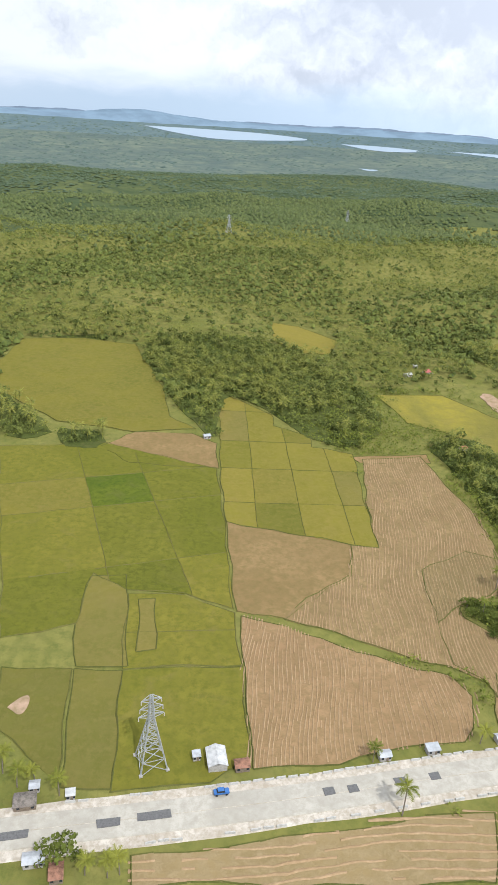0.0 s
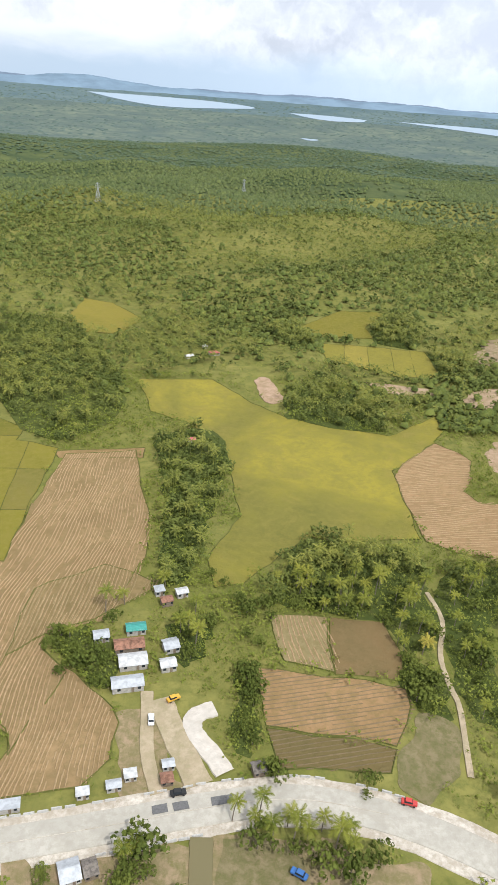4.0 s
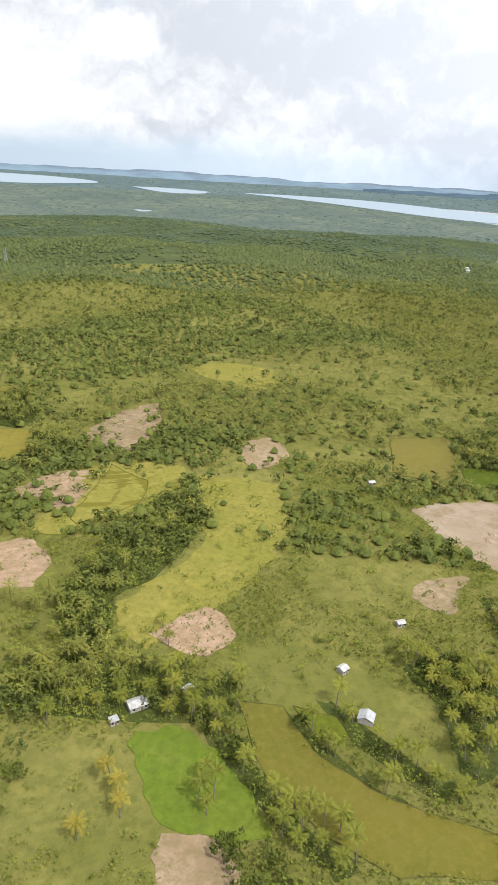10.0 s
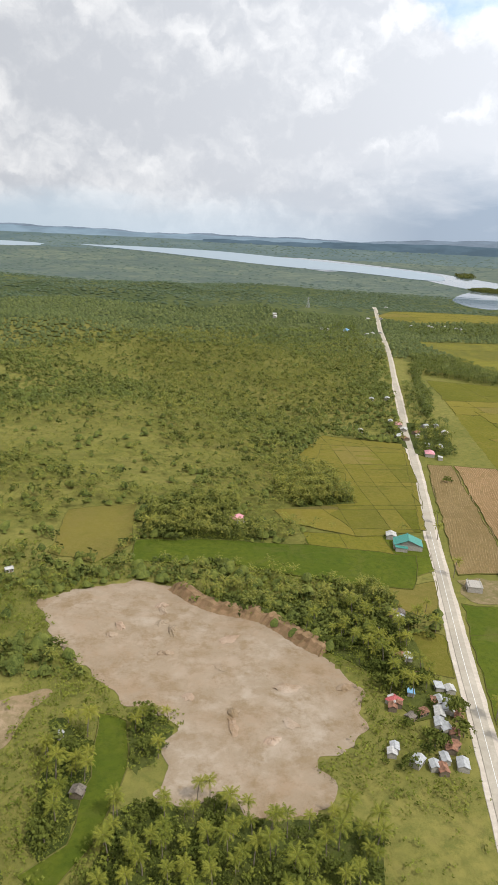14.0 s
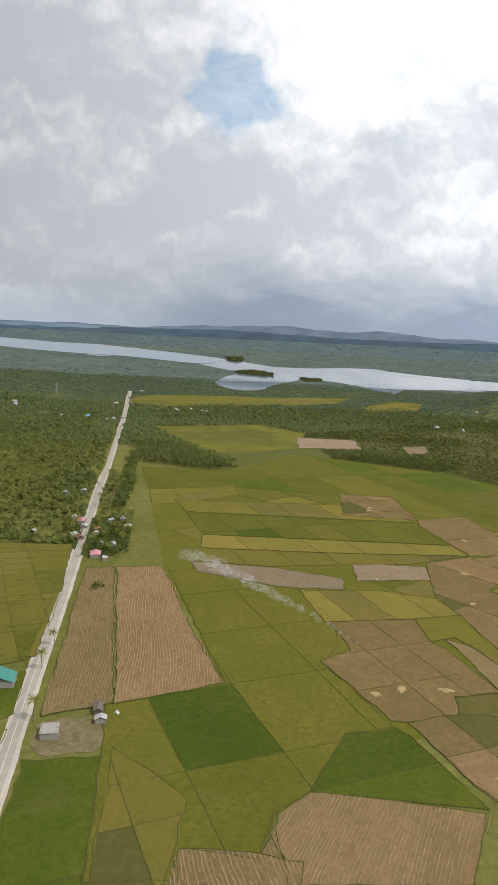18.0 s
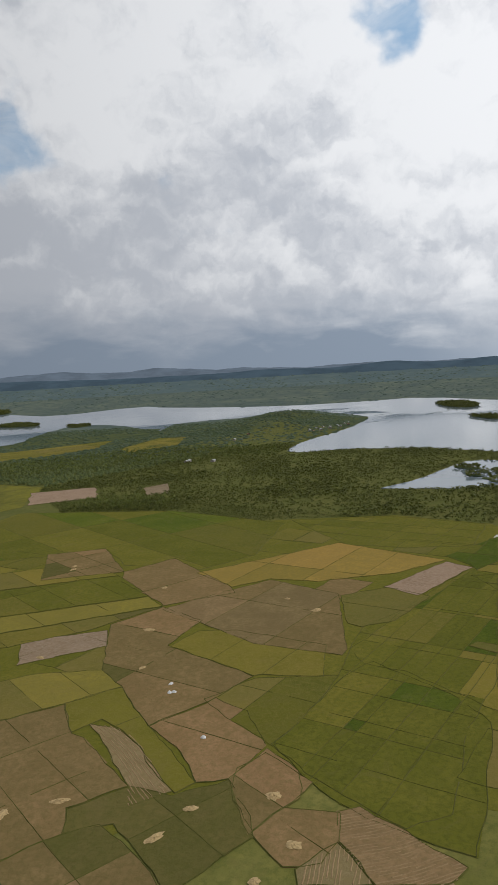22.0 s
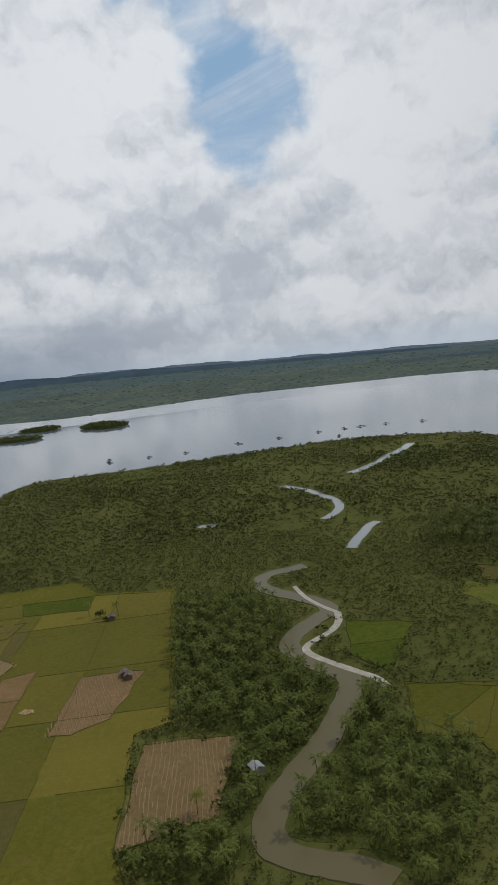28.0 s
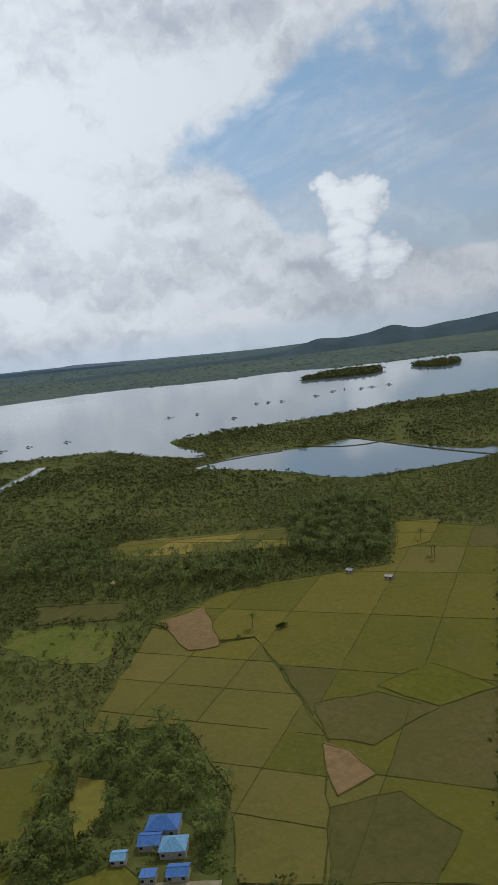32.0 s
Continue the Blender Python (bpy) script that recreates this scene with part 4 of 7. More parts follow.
sheet("bay", BAY, 0.45, MAT["water"], "wide grey bay that mirrors the clouds", "water", 1)
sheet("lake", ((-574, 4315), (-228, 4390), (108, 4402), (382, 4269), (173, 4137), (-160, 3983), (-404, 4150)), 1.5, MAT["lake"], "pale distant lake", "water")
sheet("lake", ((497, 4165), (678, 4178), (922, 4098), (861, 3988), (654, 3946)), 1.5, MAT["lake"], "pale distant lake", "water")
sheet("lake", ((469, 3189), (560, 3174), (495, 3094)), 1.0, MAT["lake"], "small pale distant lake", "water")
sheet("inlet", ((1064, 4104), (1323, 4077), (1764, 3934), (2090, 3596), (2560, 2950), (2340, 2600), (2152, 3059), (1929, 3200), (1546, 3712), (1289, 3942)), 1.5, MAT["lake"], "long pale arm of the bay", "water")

HIGHWAY = ((-420, 52), (-200, 96), (-53, 125), (-12, 132), (30, 140), (70, 149), (120, 159), (150, 166), (172, 169), (195, 164), (215, 155), (255, 130))
STRAIGHT = ((560, 120), (600, 192), (650, 280), (670, 317), (699, 368), (738, 437), (793, 531), (898, 716), (1133, 1123), (1482, 1748))
for line, wide, shoulder, top in ((HIGHWAY, 10.0, 16.0, "road"), (STRAIGHT, 5.6, 9.6, "oldroad")):
    pts = smoothed(line, 2)
    LINES.append((pts, shoulder / 2 + 1))
    v, f = ribbon(pts, shoulder, 0.20, 8, 0.0, 0.12, 3)
    tagged(mesh_object("road_shoulder", v, f, MAT["roadpale" if top == "road" else "road"]), "pale gravel shoulder of the highway", "road", kind="structure")
    v, f = ribbon(pts, wide, 0.42, 8, 0.1)
    tagged(mesh_object("road", v, f, MAT[top]), "pale new concrete highway", "road", kind="structure")


# aerial haze painted on far hills: bluish base colour plus faint emission
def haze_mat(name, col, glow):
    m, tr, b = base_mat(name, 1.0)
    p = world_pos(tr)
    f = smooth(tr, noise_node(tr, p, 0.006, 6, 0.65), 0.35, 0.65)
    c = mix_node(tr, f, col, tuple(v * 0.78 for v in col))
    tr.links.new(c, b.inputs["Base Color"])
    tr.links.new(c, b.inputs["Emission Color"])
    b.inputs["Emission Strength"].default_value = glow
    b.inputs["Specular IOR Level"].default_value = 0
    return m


def far_hills(az0, az1, r, peak, seed, material, label, humps=()):
    """A long ridge far off; humps: compass degrees, height, width in degrees."""
    rng = random.Random(seed)
    ph = [rng.uniform(0, 6.28) for _ in range(6)]
    n = int((az1 - az0) * 5)
    v, f = [], []
    for i in range(n + 1):
        az = az0 + (az1 - az0) * i / n
        a = radians(az)
        h = 0.55 + 0.2 * math.sin(az * 0.31 + ph[0]) + 0.14 * math.sin(az * 0.83 + ph[1]) + 0.08 * math.sin(az * 1.9 + ph[2]) + 0.04 * math.sin(az * 4.7 + ph[3]) + 0.02 * math.sin(az * 11 + ph[4])
        fade = min(1, (i / n) / 0.12, (1 - i / n) / 0.12)
        h = peak * h * max(0, fade)
        for c, hh, w in humps:
            h += hh * math.exp(-((az - c) / w) ** 2)
        x0, y0 = CX + r * math.sin(a), CY + r * math.cos(a)
        g = float(hills_at(x0, y0))
        for rr, k in ((-260, 0.0), (-130, 0.45 + 0.12 * math.sin(az * 2.3 + ph[5])), (0, 1.0), (90, 0.6)):
            x, y = CX + (r + rr) * math.sin(a), CY + (r + rr) * math.cos(a)
            base = float(hills_at(x, y)) - (8 if k == 0 else 0)
            v.append((x, y, base + (g + h - base) * k if k else base))
        if i:
            o = 4 * i
            f += [(o - 4 + k, o - 3 + k, o + 1 + k, o + k) for k in range(3)]
    ob = mesh_object("far_hills", v, f, material)
    for q in ob.data.polygons:
        q.use_smooth = True
    tagged(ob, label, "hills", kind="structure")


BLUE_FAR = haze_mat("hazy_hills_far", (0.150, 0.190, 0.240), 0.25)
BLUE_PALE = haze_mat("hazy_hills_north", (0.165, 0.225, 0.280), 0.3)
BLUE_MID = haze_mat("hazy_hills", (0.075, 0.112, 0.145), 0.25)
GREEN_MID = haze_mat("wooded_hills_haze_tint", (0.085, 0.118, 0.135), 0.25)
far_hills(-44, 112, 4880, 26, 1, BLUE_FAR, "far mountains painted blue for haze", ((-14, 6, 4), (8, 8, 5), (36, 28, 5), (42, 30, 5), (49, 34, 3), (54, 20, 3)))
far_hills(-60, 34, 4740, 20, 2, BLUE_PALE, "long wooded ridge tinted blue for haze", ((-14.5, 24, 2.6), (-11, 14, 3.0)))
far_hills(18, 104, 4660, 10, 3, BLUE_MID, "mountains under rain, tinted dark blue for haze", ((32, 12, 4), (38, 16, 4), (48, 4, 3), (56, 12, 3.0), (65.8, 22, 2.6), (73, 18, 3), (82, 10, 4)))
far_hills(100, 200, 3900, 6, 4, GREEN_MID, "wooded hills across the bay, tinted blue-green for haze", ((128, 40, 12), (117.6, 26, 1.3), (119.5, 10, 2.0), (122.9, 26, 1.1), (121.6, 10, 2), (126.5, 10, 1.2), (129.4, 14, 2), (133, 24, 3), (140, 40, 8)))

# painted centre line and low concrete blocks along the new highway
v, f = ribbon(smoothed(STRAIGHT[:6], 2), 0.22, 0.56, 8, 0.02)
tagged(mesh_object("lane_line", v, f, MAT["paint_white"]), "white painted centre line", "road marking", kind="structure")
v, f = ribbon(smoothed(HIGHWAY[1:10], 2), 0.2, 0.56, 8, 0.02)
tagged(mesh_object("lane_line", v, f, MAT["roadpale"]), "faint pale centre line", "road marking", kind="structure")
bm = bmesh.new()
box(bm, 0, 0, 0.3, 2.7, 0.5, 0.7)
for q in bm.verts:
    if q.co.z > 0.3:
        q.co.y *= 0.55
block = part("barrier_block", bm, MAT["block"])
tagged(block, "pale concrete barrier block along the highway edge", "barrier", "barrier blocks")
edge_rng = random.Random(4)
first = True
for side, x0, x1 in ((1, -45, 196), (-1, -20, 150)):
    line = smoothed(HIGHWAY, 2)
    run = 0.0
    for (ax, ay), (bx, by) in zip(line, line[1:]):
        ln = math.dist((ax, ay), (bx, by))
        while run < ln:
            if x0 < ax < x1 and edge_rng.random() < (0.75 if side > 0 else 0.6):
                u = run / ln
                nx, ny = -(by - ay) / ln, (bx - ax) / ln
                off = side * (7.3 + edge_rng.uniform(-0.15, 0.15))
                m = pose(ax + (bx - ax) * u + nx * off, ay + (by - ay) * u + ny * off, 0.2, 0, 0, math.degrees(math.atan2(by - ay, bx - ax)) + edge_rng.uniform(-3, 3))
                if first:
                    block.matrix_basis = m
                    first = False
                else:
                    copy_thing(block, m)
            run += 3.4
        run -= ln

# ---- fields, tracks and groves ----
field("green", ((-125, 353), (-69, 364), (-7, 339), (-1, 285), (4, 221), (-14, 229), (-37, 230), (-53, 240), (-52, 208), (-76, 199)), 0, grid=(4,3))
field("ripe", ((-10, 456), (24, 420), (25, 402), (46, 388), (46, 374), (69, 367), (67, 323), (67, 269), (56, 271), (0, 285), (-5, 340)), 1, grid=(4,5))
field("soil", ((0, 285), (56, 271), (52, 247), (31, 225), (24, 216), (5, 220)), 0)
field("harvest", ((74, 360), (108, 368), (112, 341), (120, 305), (121, 276), (110, 236), (93, 230), (91, 224), (102, 212), (92, 180), (90, 188), (80, 194), (62, 200), (35, 213), (23, 216), (32, 230), (51, 247), (56, 270), (67, 269), (68, 311)), 1, rows=(84, 1.3))
field("harvest", ((6, 218), (22, 213), (42, 203), (68, 193), (79, 190), (84, 182), (80, 167), (76, 162), (43, 155), (36, 152), (11, 148)), 0, rows=(88, 1.3))
field("green", ((-32, 186), (7, 190), (10, 153), (-1, 144), (-27, 138)), 0)
field("green", ((-36, 228), (-14, 228), (4, 219), (7, 191), (-32, 187)), 0, grid=(2,1))
field("ochre", ((-32, 224), (-26, 225), (-23, 197), (-28, 195)), 1)
field("ochre", ((-52, 207), (-53, 238), (-39, 239), (-31, 188), (-47, 186)), 0)
field("ochre", ((-48, 185), (-32, 186), (-27, 139), (-42, 140)), 0)
field("ochre", ((-72, 185), (-49, 185), (-43, 141), (-64, 159)), 0)
field("clay", ((-64, 167), (-61, 173), (-58, 172), (-59, 163)), 1)
field("soil", ((-71, 360), (-56, 382), (-23, 384), (-9, 372), (-6, 340), (-53, 341)), 0)
field("olive", ((-167, 545), (-123, 561), (-81, 557), (-48, 456), (-39, 408), (-22, 391), (-56, 382), (-104, 392), (-152, 438), (-169, 492)), 0)
field("ripe", ((31, 665), (57, 656), (88, 606), (75, 553), (50, 556), (31, 585)), 0)
field("straw", ((-20, 120), (25, 128), (38, 131), (78, 138), (72, 117), (-19, 113)), 0, rows=(5,2.3))
field("soil", ((67, 363), (111, 371), (112, 360), (71, 356)), 0)
field("ripe2", ((99, 466), (145, 471), (169, 437), (189, 417), (244, 395), (278, 424), (277, 402), (266, 387), (238, 355), (237, 296), (205, 292), (188, 294), (166, 270), (159, 261), (149, 258), (145, 276), (159, 309), (154, 359), (135, 402), (111, 418)), 0, seed=2)
field("harvest", ((237, 349), (244, 363), (267, 387), (277, 376), (281, 367), (276, 349), (268, 337), (273, 327), (289, 325), (292, 312), (290, 296), (281, 285), (266, 283), (250, 287), (239, 294), (237, 321)), 1, rows=(8, 1.6))
field("straw", ((168, 243), (189, 243), (188, 216), (172, 220)), 0, rows=(97, 1.5))
field("darksoil", ((190, 243), (209, 241), (213, 224), (208, 213), (188, 215)), 0)
field("soil", ((163, 217), (191, 213), (210, 210), (211, 201), (203, 187), (164, 193)), 0, rows=(12, 1.6))
field("darksoil", ((164, 192), (203, 186), (198, 177), (168, 178)), 0, rows=(12, 1.6))
field("dirt", ((213, 199), (224, 195), (220, 177), (213, 174), (209, 167), (200, 168), (199, 177), (204, 185)), 0)
trail("dirtroad", ((230, 259), (232, 247), (231, 239), (225, 224), (225, 209), (226, 203), (223, 187), (221, 176)), 1.9)
field("grass", ((248, 239), (282, 244), (290, 252), (316, 233), (293, 177), (275, 185), (265, 196), (256, 202), (241, 213)), 0, seed=4)
field("gold", ((226, 554), (303, 544), (302, 493), (272, 492), (225, 520)), 0, grid=(1,5))
field("clay", ((333, 532), (364, 575), (388, 591), (386, 539), (369, 489), (347, 507)), 0)
field("clay", ((303, 455), (325, 477), (345, 470), (335, 417), (324, 416), (320, 440), (303, 438)), 0)
field("clay", ((289, 367), (303, 394), (320, 387), (325, 368), (320, 348), (309, 353), (289, 353)), 0)
field("clay", ((171, 472), (182, 482), (191, 443), (179, 432)), 0)
field("clay", ((246, 480), (291, 471), (286, 456), (258, 459)), 0)
field("ripe", ((352, 476), (371, 449), (367, 423), (337, 395), (331, 408), (341, 441)), 0)
field("olive", ((213, 589), (249, 618), (286, 616), (265, 586), (268, 565), (226, 568)), 0)
field("hillgrass", ((396, 455), (443, 449), (441, 427), (437, 387), (419, 358), (401, 338), (368, 304), (351, 316), (352, 336), (382, 360), (400, 394)), 0, seed=5)
field("clay", ((365, 317), (389, 335), (397, 317), (391, 302), (376, 302)), 1)
field("meadow", ((357, 270), (375, 270), (391, 239), (390, 224), (360, 231), (355, 257)), 0)
field("olive", ((391, 279), (405, 274), (411, 252), (428, 233), (452, 218), (446, 206), (420, 210), (404, 225), (393, 247)), 0)
field("lush", ((408, 274), (422, 267), (423, 258), (413, 259)), 0)
field("clay", ((361.9, 231.9), (379.5, 226.1), (381.6, 215.7), (373.9, 204.4), (370.5, 196.7), (356.7, 198.3), (357.8, 215.7)), 0)
field("hillgrass", ((334, 459), (340, 483), (378, 472), (399, 460), (381, 428), (352, 405), (317, 387), (314, 417), (338, 420)), 0, seed=7)
field("clay", ((432, 496), (451, 518), (464, 493), (443, 466), (426, 464)), 0)
field("hillgrass", ((420, 707), (458, 728), (500, 678), (476, 614), (442, 624)), 0, seed=9)
field("quarry", ((506, 410), (524, 417), (554, 425), (572, 412), (582, 383), (601, 373), (611, 349), (621, 319), (610, 292), (598, 282), (581, 280), (586, 265), (561, 260), (554, 271), (552, 279), (539, 277), (530, 282), (537, 297), (547, 318), (535, 322), (529, 329), (521, 350), (514, 372)), 0, seed=8)
field("clay", ((474, 332), (484, 344), (506, 345), (507, 341), (494, 331), (490, 317), (480, 319), (475, 327)), 0)
field("lush", ((566, 470), (601, 463), (662, 437), (710, 409), (686, 376), (650, 394), (607, 428), (558, 444)), 0)
field("olive", ((769, 635), (819, 591), (778, 518), (732, 438), (691, 442), (659, 474), (660, 493), (719, 492), (730, 576)), 0)
field("ochre", ((536, 514), (577, 517), (563, 465), (540, 447), (519, 464)), 0)
field("lush", ((522, 327), (530, 320), (525, 297), (509, 271), (497, 259), (489, 267), (503, 274), (513, 297)), 0)
field("harvest", ((815, 551), (833, 544), (749, 377), (718, 384)), 0, rows=(60, 1.5))
field("harvest", ((835, 543), (864, 529), (820, 419), (802, 366), (750, 376)), 0, rows=(60, 1.5))
field("dirt", ((715, 379), (744, 372), (729, 344), (703, 359)), 0)
field("lush", ((700, 357), (727, 343), (680, 263), (655, 277)), 0)
field("olive", ((774, 650), (831, 611), (781, 513), (737, 440), (694, 453), (691, 493), (716, 491), (740, 547), (716, 582)), 0)
field("lush", ((663, 457), (710, 438), (727, 426), (708, 391), (669, 384), (649, 399)), 0)
field("ochre", ((671, 381), (703, 381), (679, 347), (668, 360)), 0)
field("green", ((663, 345), (674, 336), (659, 307), (648, 314)), 0)
field("ripe", ((1333, 1508), (1449, 1603), (1665, 1583), (2024, 1499), (1873, 1388), (1638, 1386), (1389, 1398)), 0)
field("ripe", ((1875, 1312), (2092, 1396), (2126, 1328), (1971, 1218), (1828, 1230)), 0)
field("ripe2", ((1213, 1164), (1412, 1114), (1425, 1006), (1301, 895), (1173, 900), (1170, 981)), 0, grid=(3,2))
field("pinkstraw", ((1380, 980), (1457, 923), (1396, 847), (1313, 897)), 1)
field("pinkstraw", ((1479, 839), (1526, 833), (1465, 774), (1431, 788)), 1)
field("green", ((1028, 858), (1122, 796), (1277, 853), (1363, 673), (1359, 506), (1238, 457), (1172, 473), (1157, 542), (1192, 607), (1147, 635), (1065, 719), (978, 754)), 0, grid=(8,3))
field("ripe", ((976, 749), (1070, 726), (1050, 690), (972, 684), (947, 690)), 0)
field("green", ((971, 253), (1048, 260), (1075, 256), (1058, 203), (1040, 177), (979, 159), (946, 151), (945, 181), (948, 206), (955, 223)), 0, grid=(4,3))
field("olive", ((1085, 275), (1193, 276), (1281, 271), (1298, 255), (1051, 177), (1061, 204), (1072, 234), (1070, 258)), 0, grid=(4,4))
field("pond", ((1383, 287), (1402, 286), (1388, 254), (1370, 259)), 1)
field("green", ((1373, 506), (1436, 407), (1435, 310), (1345, 293), (1315, 345), (1303, 397)), 0)
field("olive", ((1259, 263), (1300, 199), (1306, 99), (1297, 46), (1190, 33), (1122, 24), (1116, 38), (1044, 32), (1026, 24), (1022, 79), (1115, 108)), 0, grid=(5,5))
field("harvest", ((1178, 76), (1178, 44), (1132, 52), (1122, 67), (1122, 77)), 1, rows=(20, 1.6))
field("harvest", ((1108, 33), (1107, -6), (1057, 0), (1045, 32)), 1, rows=(8, 1.7))
field("ripe", ((1281, 192), (1277, 141), (1218, 132), (1239, 184)), 1)
field("green", ((1304, 148), (1304, 99), (1279, 98), (1279, 141)), 1)
field("green", ((864, 520), (881, 513), (913, 454), (919, 444), (902, 394), (883, 369), (858, 356), (853, 331), (843, 293), (821, 302), (782, 281), (764, 278), (744, 264), (726, 282), (716, 272), (694, 286), (748, 381), (803, 365)), 0, grid=(5, 4))
field("lush", ((820, 301), (843, 292), (844, 284), (831, 236), (805, 259), (782, 281)), 0, grid=(2, 1))
field("harvest", ((782, 281), (805, 259), (828, 235), (794, 217), (745, 250), (752, 259), (755, 270), (765, 277)), 0, rows=(32, 1.5))
field("harvest", ((726, 282), (744, 264), (758, 271), (751, 260), (745, 250), (717, 269)), 0, rows=(70, 1.5))
field("pinkstraw", ((888, 528), (932, 489), (962, 445), (946, 428), (913, 454), (880, 508)), 1)
field("gold", ((934, 583), (1100, 458), (1089, 433), (1000, 490), (913, 554)), 1, grid=(5, 1))
field("green", ((961, 652), (1130, 522), (1102, 459), (935, 584)), 1, grid=(7, 2))
field("ripe", ((977, 699), (1114, 606), (1141, 563), (1131, 523), (963, 654)), 1, grid=(6, 1))
field("olive", ((912, 553), (999, 489), (1088, 432), (1027, 444), (988, 465), (933, 491), (891, 529)), 1, grid=(6, 1))
field("gold", ((924, 439), (966, 415), (988, 386), (978, 359), (949, 370), (898, 395), (902, 407), (920, 445)), 1, grid=(4, 1))
field("ripe", ((948, 370), (965, 365), (977, 358), (954, 314), (930, 263), (919, 266), (927, 286), (939, 306), (946, 327), (947, 340), (930, 343)), 1, grid=(3, 1))
field("soil", ((898, 394), (948, 369), (929, 342), (930, 333), (913, 286), (889, 296), (878, 285), (852, 293), (847, 298), (854, 331), (859, 359), (883, 359), (893, 380)), 1, grid=(3, 3))
field("straw", ((941, 341), (945, 327), (939, 306), (919, 268), (904, 275), (913, 286)), 1, rows=(70, 1.6))
field("soil", ((852, 292), (877, 285), (889, 276), (883, 248), (875, 229), (851, 234), (837, 232), (838, 248)), 1, grid=(2, 2))
field("greenbrown", ((889, 295), (913, 285), (917, 266), (938, 252), (923, 231), (914, 223), (876, 229), (884, 248), (892, 273), (878, 285)), 1, grid=(2, 2))
field("soil", ((939, 253), (967, 253), (959, 232), (944, 221), (914, 225)), 1, grid=(2, 1))
field("soil", ((1044, 438), (1088, 431), (1079, 387), (1035, 378), (1029, 329), (1025, 304), (988, 306), (954, 315), (978, 359), (988, 386)), 1, grid=(3, 2))
field("soil", ((1141, 527), (1194, 517), (1168, 458), (1149, 416), (1139, 404), (1090, 433), (1094, 439), (1119, 507)), 1, grid=(2, 1))
field("soil", ((1149, 642), (1191, 606), (1141, 527), (1089, 574)), 2)
field("pinkstraw", ((992, 467), (1035, 432), (1015, 411), (967, 437)), 1)
field("ripe", ((1034, 375), (1063, 376), (1077, 353), (1083, 290), (1043, 270), (1029, 302), (1026, 304)), 1, grid=(3, 1))
field("soil", ((954, 314), (987, 305), (994, 306), (990, 282), (969, 255), (939, 253), (930, 263), (944, 284)), 1, grid=(2, 1))
field("orange", ((1167, 466), (1306, 408), (1292, 297), (1239, 318), (1191, 363), (1181, 400), (1149, 415)), 1, grid=(4, 2))
field("soil", ((1083, 428), (1129, 416), (1179, 398), (1172, 332), (1083, 277), (1074, 276), (1063, 331), (1077, 389)), 1, grid=(3, 2))
field("ochre", ((989, 309), (1023, 301), (1049, 263), (1000, 254), (970, 253), (980, 288)), 1, grid=(2, 2))
field("soil", ((947, 255), (964, 252), (955, 222), (934, 223), (917, 226), (933, 247)), 1)
field("soil", ((915, 225), (934, 223), (943, 203), (929, 195), (915, 194), (906, 204)), 1, grid=(2, 1))
field("harvest", ((943, 204), (950, 198), (946, 177), (940, 153), (929, 154), (916, 174), (929, 195)), 1, rows=(-38, 1.5))
field("straw", ((908, 201), (928, 195), (916, 175), (902, 196)), 1, rows=(20, 1.6))
field("ochre", ((1170, 329), (1203, 306), (1197, 272), (1140, 272), (1120, 287), (1121, 297)), 1, grid=(1, 2))
field("pinkstraw", ((1202, 310), (1287, 295), (1280, 270), (1194, 280)), 2)
field("lush", ((1302, 301), (1390, 284), (1324, 263), (1282, 270)), 1)
field("green", ((1049, 263), (1084, 275), (1119, 286), (1192, 270), (1277, 268), (1278, 249), (1088, 189), (1029, 184), (965, 167), (947, 178), (958, 222), (970, 253), (999, 254)), 0, grid=(6, 5))
field("soil", ((1060, 170), (1092, 167), (1094, 142), (1086, 106), (1054, 106), (1046, 137), (1050, 148)), 2, grid=(2, 1))
field("soil", ((1138, 120), (1185, 119), (1192, 103), (1131, 100), (1131, 119)), 2)
field("harvest", ((1039, 138), (1047, 130), (1044, 98), (1023, 97), (1020, 135), (1023, 139)), 2, rows=(-30, 1.5))
field("harvest", ((1010, 121), (1016, 112), (1014, 95), (993, 94), (983, 128), (995, 125)), 2, rows=(-30, 1.5))
field("straw", ((1225, 183), (1238, 167), (1203, 118), (1189, 122), (1206, 171)), 2, rows=(0, 2.2))
field("olive", ((1265, 207), (1266, 134), (1242, 138), (1243, 176)), 2, rows=(0, 2.2))
field("ripe", ((1288, 265), (1323, 205), (1301, 195), (1271, 209), (1273, 264)), 2, grid=(3, 1))
field("ochre", ((1131, 214), (1130, 180), (1117, 122), (1104, 123), (1115, 163), (1122, 217)), 2)
field("lush", ((1294, 282), (1378, 286), (1363, 257), (1320, 257), (1276, 265)), 2)
field("lush", ((1213, -60), (1201, -94), (1148, -73), (1170, -58)), 0)
field("green", ((1134, -78), (1128, -115), (1086, -97), (1094, -74)), 0)
field("olive", ((1136, -77), (1114, -141), (1083, -125), (1067, -115), (1065, -100), (1083, -95), (1107, -75)), 0, grid=(2,1))
field("grass", ((1253, -134), (1223, -187), (1173, -168), (1221, -128)), 0)
field("greenbrown", ((1281, -150), (1250, -195), (1228, -187), (1252, -147)), 0)
field("ochre", ((1356, -205), (1374, -223), (1312, -326), (1272, -307), (1327, -225)), 0)
field("green", ((1052, -118), (1053, -147), (1031, -155), (1018, -158), (1017, -135), (1033, -93)), 0)
